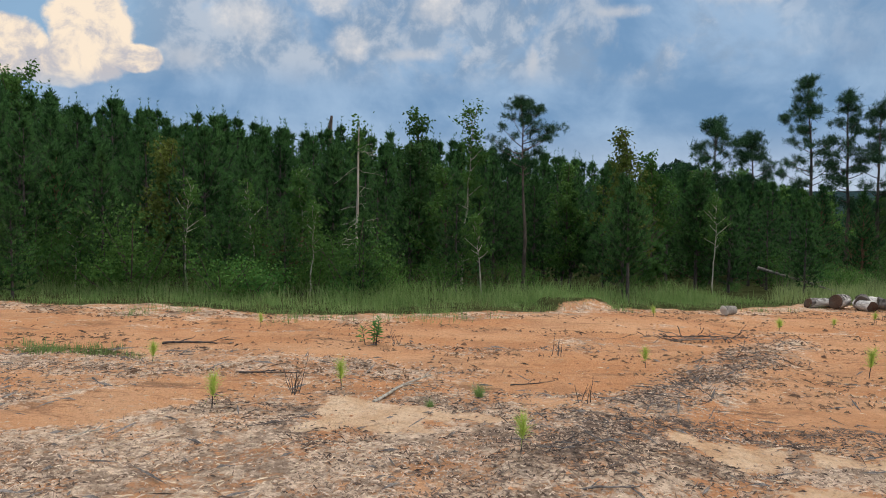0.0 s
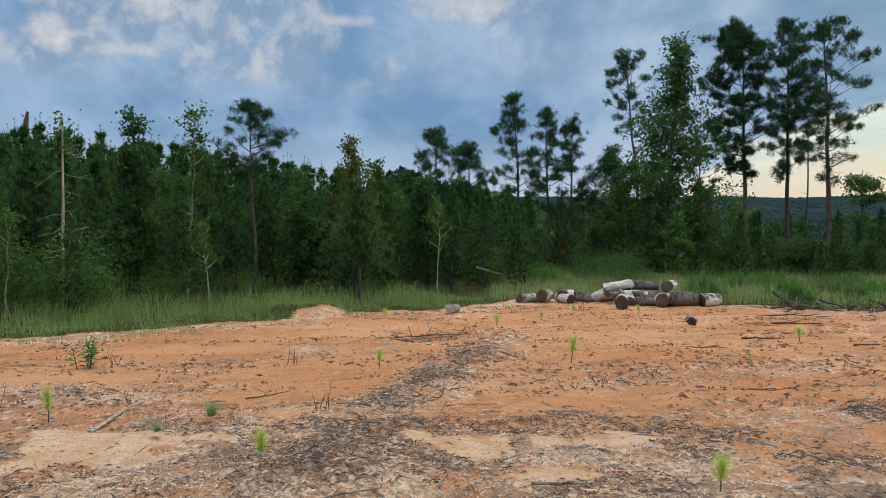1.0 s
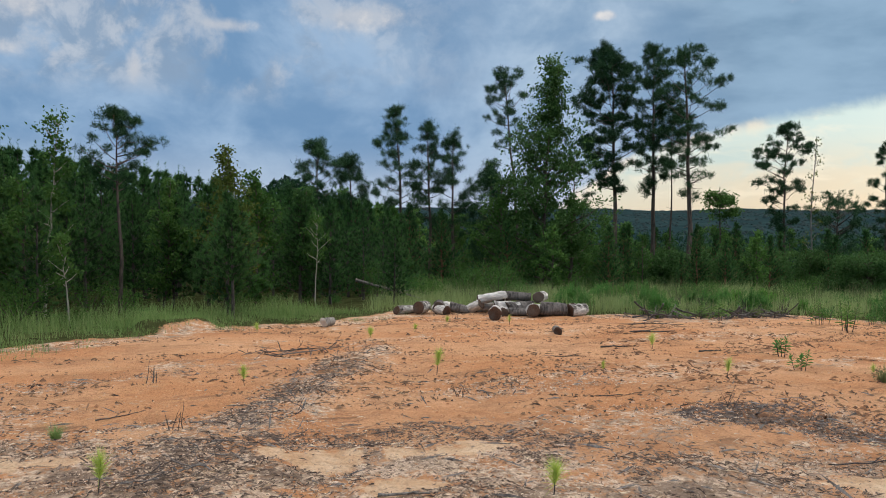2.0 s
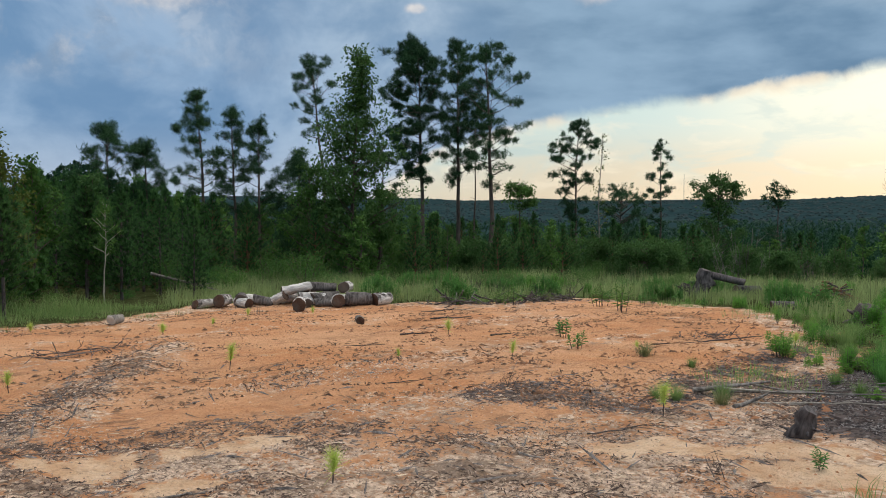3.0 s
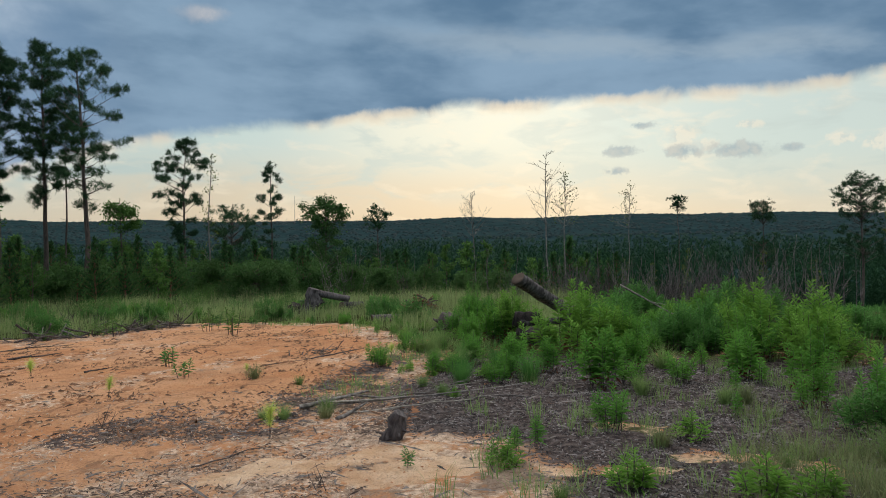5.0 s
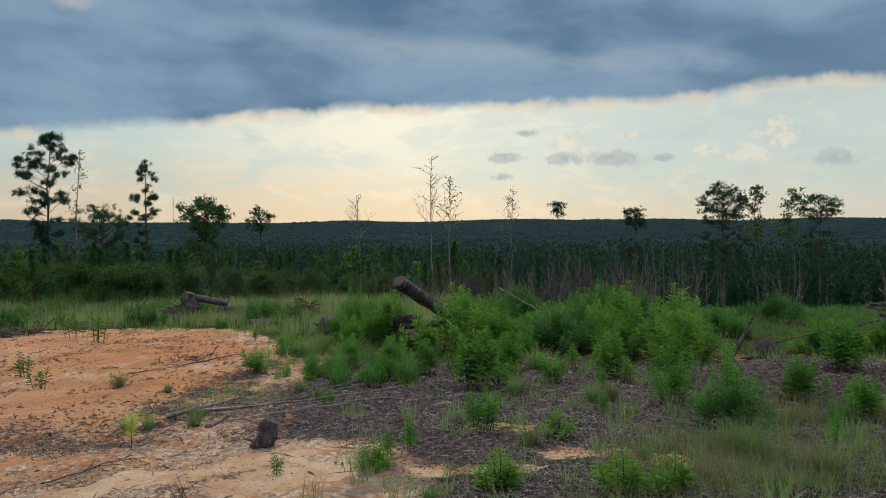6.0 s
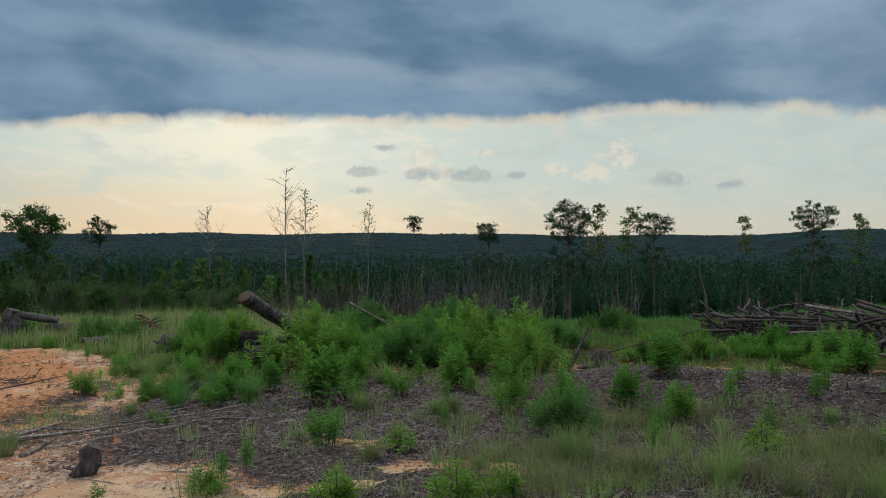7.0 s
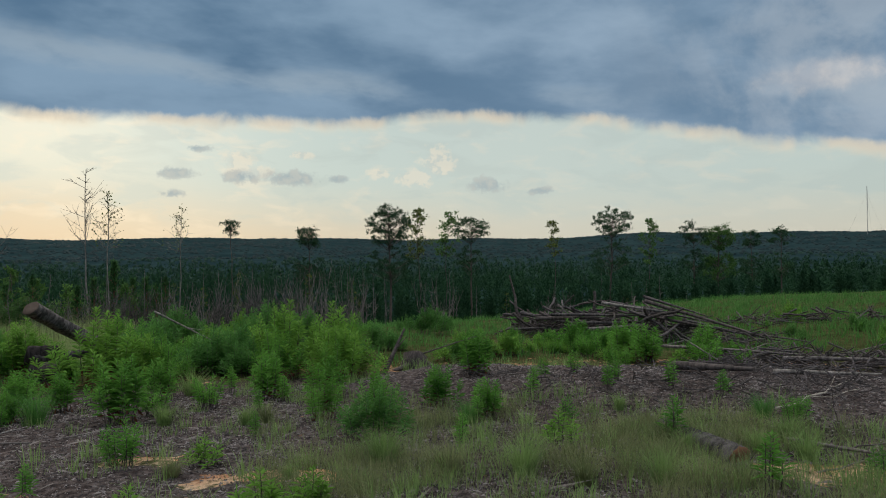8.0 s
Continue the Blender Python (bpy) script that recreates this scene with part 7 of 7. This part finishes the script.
brush_pile("thin scatter of sticks on a mulch bank", ((10.2, -2.9), (9.0, -4.0), (8.2, -4.8), (7.4, -5.6)), 200, 90, 0.06, 0.4, 0.008, 0.9, B)
brush_pile("dark line of branches on the far bank", ((16.2, -11.4), (15.4, -13.0), (14.6, -15.0)), 90, 84, 0.22, 0.9, 0.02, 0.9, (M_STICK_DARK, M_STICK_DARK, M_BRUSH))
brush_pile("dark brush heap beyond the slope", ((20.0, -9.4), (18.8, -11.0)), 60, 85, 0.5, 1.0, 0.03, 0.8, (M_STICK_DARK, M_STICK_DARK, M_BRUSH))
brush_pile("line of dark branches at the clay's edge", ((12.4, 13.9), (14.5, 12.9), (16.6, 13.0)), 80, 86, 0.10, 1.0, 0.02, 0.5, (M_STICK_DARK, M_STICK, M_STICK_DARK))
brush_pile("small scatter of dark sticks on clay", ((2.2, 10.4), (4.0, 10.9)), 26, 87, 0.03, 0.45, 0.006, 0.4, (M_STICK_DARK, M_STICK, M_STICK_DARK))
brush_pile("small flat heap of dark sticks on clay", ((11.4, 5.9), (12.2, 6.1)), 26, 91, 0.05, 0.45, 0.010, 0.35, (M_STICK_DARK, M_STICK, M_STICK_DARK))
brush_pile("ridge of twigs and bark across the clay", BERM, 110, 88, 0.03, 0.28, 0.006, 0.45, (M_STICK, M_STICK_DARK, M_STICK))
brush_pile("reddish heap of dead roots and twigs in weeds", ((20.2, 7.9), (20.5, 7.4)), 110, 89, 0.62, 0.5, 0.04, 0.55, (M_BARK_RED, M_STICK_DARK, M_BARK_RED))
POLES = "long weathered trunk on a brush heap"
pole(760, (15.4, -6.5, 0.50), (14.1, -8.1, 0.46), 0.034, M_BRUSH, POLES)
pole(761, (15.0, -6.9, 0.34), (14.2, -8.0, 0.34), 0.041, M_BRUSH, POLES)
pole(762, (14.6, -7.0, 0.22), (14.0, -8.0, 0.30), 0.041, M_STICK, POLES)
pole(763, (14.9, -7.6, 0.74), (13.2, -8.8, 0.36), 0.037, M_BRUSH, POLES)
pole(764, (14.2, -7.7, 0.58), (11.6, -9.3, 0.06), 0.034, M_STICK_DARK, POLES)
pole(765, (13.4, -8.3, 0.32), (11.3, -9.5, 0.06), 0.034, M_STICK_DARK, POLES)
pole(766, (15.8, -6.3, 0.40), (14.8, -7.3, 0.44), 0.048, M_STICK_DARK, POLES)
pole(767, (16.8, -6.3, 0.46), (15.4, -6.8, 0.30), 0.048, M_BRUSH, POLES)
pole(775, (15.6, -6.9, 0.30), (14.6, -7.9, 0.20), 0.034, M_STICK_DARK, POLES)
pole(776, (16.2, -6.6, 0.62), (15.4, -7.4, 0.16), 0.031, M_BRUSH, POLES)
pole(777, (7.5, 3.62, 0.03), (8.45, 1.4, 0.06), 0.013, M_BARK_GREY, "long bleached branch across dark mulch", 0.09)
pole(778, (7.55, 3.6, 0.05), (7.75, 2.75, 0.10), 0.014, M_BARK_PALE, "forked bleached branch on dark mulch", 0.09)
pole(779, (7.35, 3.75, 0.02), (7.95, 3.25, 0.12), 0.028, M_BARK_GREY, "broken grey limb on dark mulch", 0.06)
pole(781, (14.95, -7.45, 0.72), (13.46, -8.27, 0.52), 0.036, M_BARK_GREY, POLES)
pole(782, (14.1, -7.95, 0.86), (12.9, -8.55, 0.50), 0.034, M_BRUSH, POLES)
pole(783, (13.95, -7.9, 0.78), (11.88, -9.14, 0.10), 0.042, M_STICK_DARK, POLES)
pole(768, (11.9, -6.3, 0.18), (9.5, -7.9, 0.14), 0.034, M_STICK, "long grey pole across the weeds")
pole(769, (9.6, -7.7, 0.12), (8.4, -8.7, 0.16), 0.036, M_STICK, "long grey pole across low debris")
pole(770, (9.6, -8.6, 0.10), (8.6, -8.9, 0.45), 0.014, M_BARK_GREY, "pale thin branch leaning from debris")
pole(771, (5.9, -4.9, 0.03), (5.0, -5.1, 0.08), 0.022, M_STICK, "grey fallen limb on mulch")
pole(772, (8.7, -5.5, 0.06), (7.6, -5.8, 0.10), 0.06, M_STICK_DARK, "dark rotten log in mulch")
pole(773, (7.8, -6.2, 0.05), (7.0, -6.9, 0.08), 0.03, M_BARK_GREY, "grey limb on mulch")
pole(774, (10.0, -6.5, 0.35), (9.7, -6.9, 0.02), 0.012, M_BARK_GREY, "pale thin branch leaning from debris")
drop(stick(780, 1.3, 0.05, M_STICK_DARK, "dark crooked branch standing in a brush heap", "poles", 1, 0.12), 17.0, -6.2, 30, -70, 0.7)


M_CHIP_MIXED = material("mixed_bark_chips", lambda n: n.mix(n.node("ShaderNodeNewGeometry").outputs["Random Per Island"], (0.045, 0.031, 0.025), (0.27, 0.155, 0.09)), 0.95, 0.1)


# ---- litter: bark chips, twigs and clods ----
def litter(name, label, seed, x, y, length, thick, mat, flat=0.25):
    """Small lying slivers, each a thin tapered prism."""
    rng = rng_of(seed)
    n = len(x)
    a = rng.uniform(0, 2 * np.pi, n)
    ln = length * rng.lognormal(0, 0.5, n)
    w = thick * rng.uniform(0.5, 1.6, n)
    tilt = rng.normal(0, 0.16, n)
    d = np.stack([np.cos(a) * np.cos(tilt), np.sin(a) * np.cos(tilt), np.sin(tilt)], 1) * ln[:, None] * 0.5
    s = np.stack([-np.sin(a), np.cos(a), rng.normal(0, 0.2, n)], 1) * w[:, None]
    c = on_land(x, y, 0.0) + np.array((0, 0, 1)) * (w * flat + np.abs(d[:, 2]) * 0.5)[:, None]
    upv = np.array((0, 0, 1)) * (w * flat * 2.4)[:, None]
    m = d * rng.uniform(-0.5, 0.5, (n, 1))
    v = np.stack([c - d, c + d, c + m + s * 1.2, c + m - s * 1.2, c + m * 0.6 + upv * 1.3], 1).reshape(-1, 3)
    k = np.arange(n)[:, None] * 5
    f = np.concatenate([k + np.array(t) for t in ((0, 2, 4), (2, 1, 4), (1, 3, 4), (3, 0, 4))])
    ob = new(name, make_mesh(name, [(v, f, 0)], [mat]))
    return tagged(ob, label, "litter", kind="stuff")


def patchy(x, y, s):
    return smooth(0.36, 0.62, fbm(x, y, 1.5, 4, s))


def front_keep(x, y):
    m = areas(x, y)
    return np.clip(m[0] * 1.3, 0.05, 1) ** 2 * (0.25 + 0.75 * patchy(x, y, 21)) * (1 - 0.8 * m[1])


x, y = scatter(21, 215000, -60, 70, 0.4, 9.5, front_keep)
litter("bark_litter", "shredded bark and twigs strewn over sandy clay", 21, x, y, 0.029, 0.0024, M_CHIP, 0.9)
M_TWIG_DARK = material("dark_twigs", lambda n: n.mix(n.node("ShaderNodeNewGeometry").outputs["Random Per Island"], (0.038, 0.028, 0.024), (0.21, 0.15, 0.115)), 0.95, 0.1)
M_STRAW = material("bleached_straw", lambda n: n.mix(n.node("ShaderNodeNewGeometry").outputs["Random Per Island"], (0.34, 0.25, 0.165), (0.70, 0.57, 0.42)), 0.95, 0.1)
x, y = scatter(31, 170000, -60, 70, 0.4, 10, lambda x, y: np.clip(areas(x, y)[0] * 1.1 + areas(x, y)[2] * 1.2, 0.03, 1) ** 2 * (0.04 + 0.96 * smooth(0.46, 0.60, fbm(x, y, 1.3, 4, 45))) * (1 - 0.8 * areas(x, y)[1]))
litter("dark_twig_litter", "dark twigs strewn over sandy clay", 31, x, y, 0.052, 0.0026, M_TWIG_DARK, 0.9)
x, y = scatter(32, 17000, -60, 70, 0.4, 9, lambda x, y: np.clip(areas(x, y)[0] * 1.3, 0.05, 1) * (0.2 + 0.8 * patchy(x, y, 46)) * (1 - 0.6 * areas(x, y)[1]))
litter("straw_litter", "pale straw and split twigs on sandy clay", 32, x, y, 0.045, 0.0021, M_STRAW, 0.8)
x, y = scatter(22, 140000, 50, 140, 3.6, 11.5, lambda x, y: areas(x, y)[2] * (0.35 + 0.65 * patchy(x, y, 22)))
litter("dark_bark_litter", "dark shredded bark mulch under weeds", 22, x, y, 0.028, 0.0030, M_CHIP_DARK, 0.8)
x, y = scatter(23, 26000, -48, 70, 7.0, 19, lambda x, y: (inside(CLEARING, x, y) > 0.2) * (0.03 + 0.97 * smooth(0.50, 0.64, fbm(x * 0.7, y * 2.0, 0.9, 4, 23))))
litter("clay_litter", "scattered dark twigs and bark on clay", 23, x, y, 0.07, 0.0056, M_CHIP_MIXED, 0.8)
x, y = scatter(24, 1500, -48, 140, 3.2, 10, lambda x, y: 0.15 + areas(x, y)[0] + areas(x, y)[2])
litter("twig_litter", "pale broken twigs lying on mulch", 24, x, y, 0.15, 0.006, M_STICK, 0.6)


def clods(seed, x, y, size, mat, label):
    rng = rng_of(seed)
    n = len(x)
    base = np.array(((1, 0, 0), (0, 1, 0), (-1, 0, 0), (0, -1, 0), (0.1, 0.1, 0.8), (0.7, 0.7, 0.1), (-0.7, 0.7, 0.1), (-0.7, -0.7, 0.1), (0.7, -0.7, 0.1)), float)
    s = size * rng.lognormal(0, 0.45, n)
    v = base[None] * s[:, None, None] * rng.uniform(0.7, 1.25, (n, 9, 3)) + on_land(x, y, 0.0)[:, None]
    f = np.array(((0, 5, 4), (5, 1, 4), (1, 6, 4), (6, 2, 4), (2, 7, 4), (7, 3, 4), (3, 8, 4), (8, 0, 4)))
    f = (np.arange(n)[:, None, None] * 9 + f[None]).reshape(-1, 3)
    ob = new("clay_clods", make_mesh("clay_clods", [(v.reshape(-1, 3), f, 0)], [mat]))
    return tagged(ob, label, "soil", kind="stuff")


M_CLOD = material("clay_clod", lambda n: n.mix(n.node("ShaderNodeNewGeometry").outputs["Random Per Island"], (0.28, 0.12, 0.055), (0.52, 0.27, 0.14)), 0.95, 0.1)
x, y = scatter(25, 16000, -48, 75, 3.5, 17, lambda x, y: (inside(CLEARING, x, y) > 0.2) * (0.04 + 0.96 * smooth(0.50, 0.64, fbm(x * 0.8, y * 1.8, 0.9, 4, 33))))
clods(25, x, y, 0.0075, M_CLOD, "small crumbs and clods of orange clay")
M_CRUST = material("dark_clay_crust", lambda n: n.mix(n.node("ShaderNodeNewGeometry").outputs["Random Per Island"], (0.085, 0.05, 0.034), (0.30, 0.145, 0.075)), 0.95, 0.1)
x, y = scatter(26, 5500, -48, 80, 7.5, 16, lambda x, y: (inside(CLEARING, x, y) > 0.1) * (0.02 + 0.98 * smooth(0.5, 0.66, fbm(x, y * 1.5, 0.9, 4, 35))))
clods(26, x, y, 0.016, M_CRUST, "dark lumps of clay and rotten bark")
x, y = scatter(27, 3600, 40, 80, 7.2, 16, lambda x, y: (inside(CLEARING, x, y) > -0.4) * (0.03 + 0.97 * smooth(0.48, 0.64, fbm(x, y * 1.4, 1.1, 4, 36))))
litter("bark_scraps", "dark flat scraps of bark on clay", 27, x, y, 0.10, 0.008, M_CRUST, 0.7)
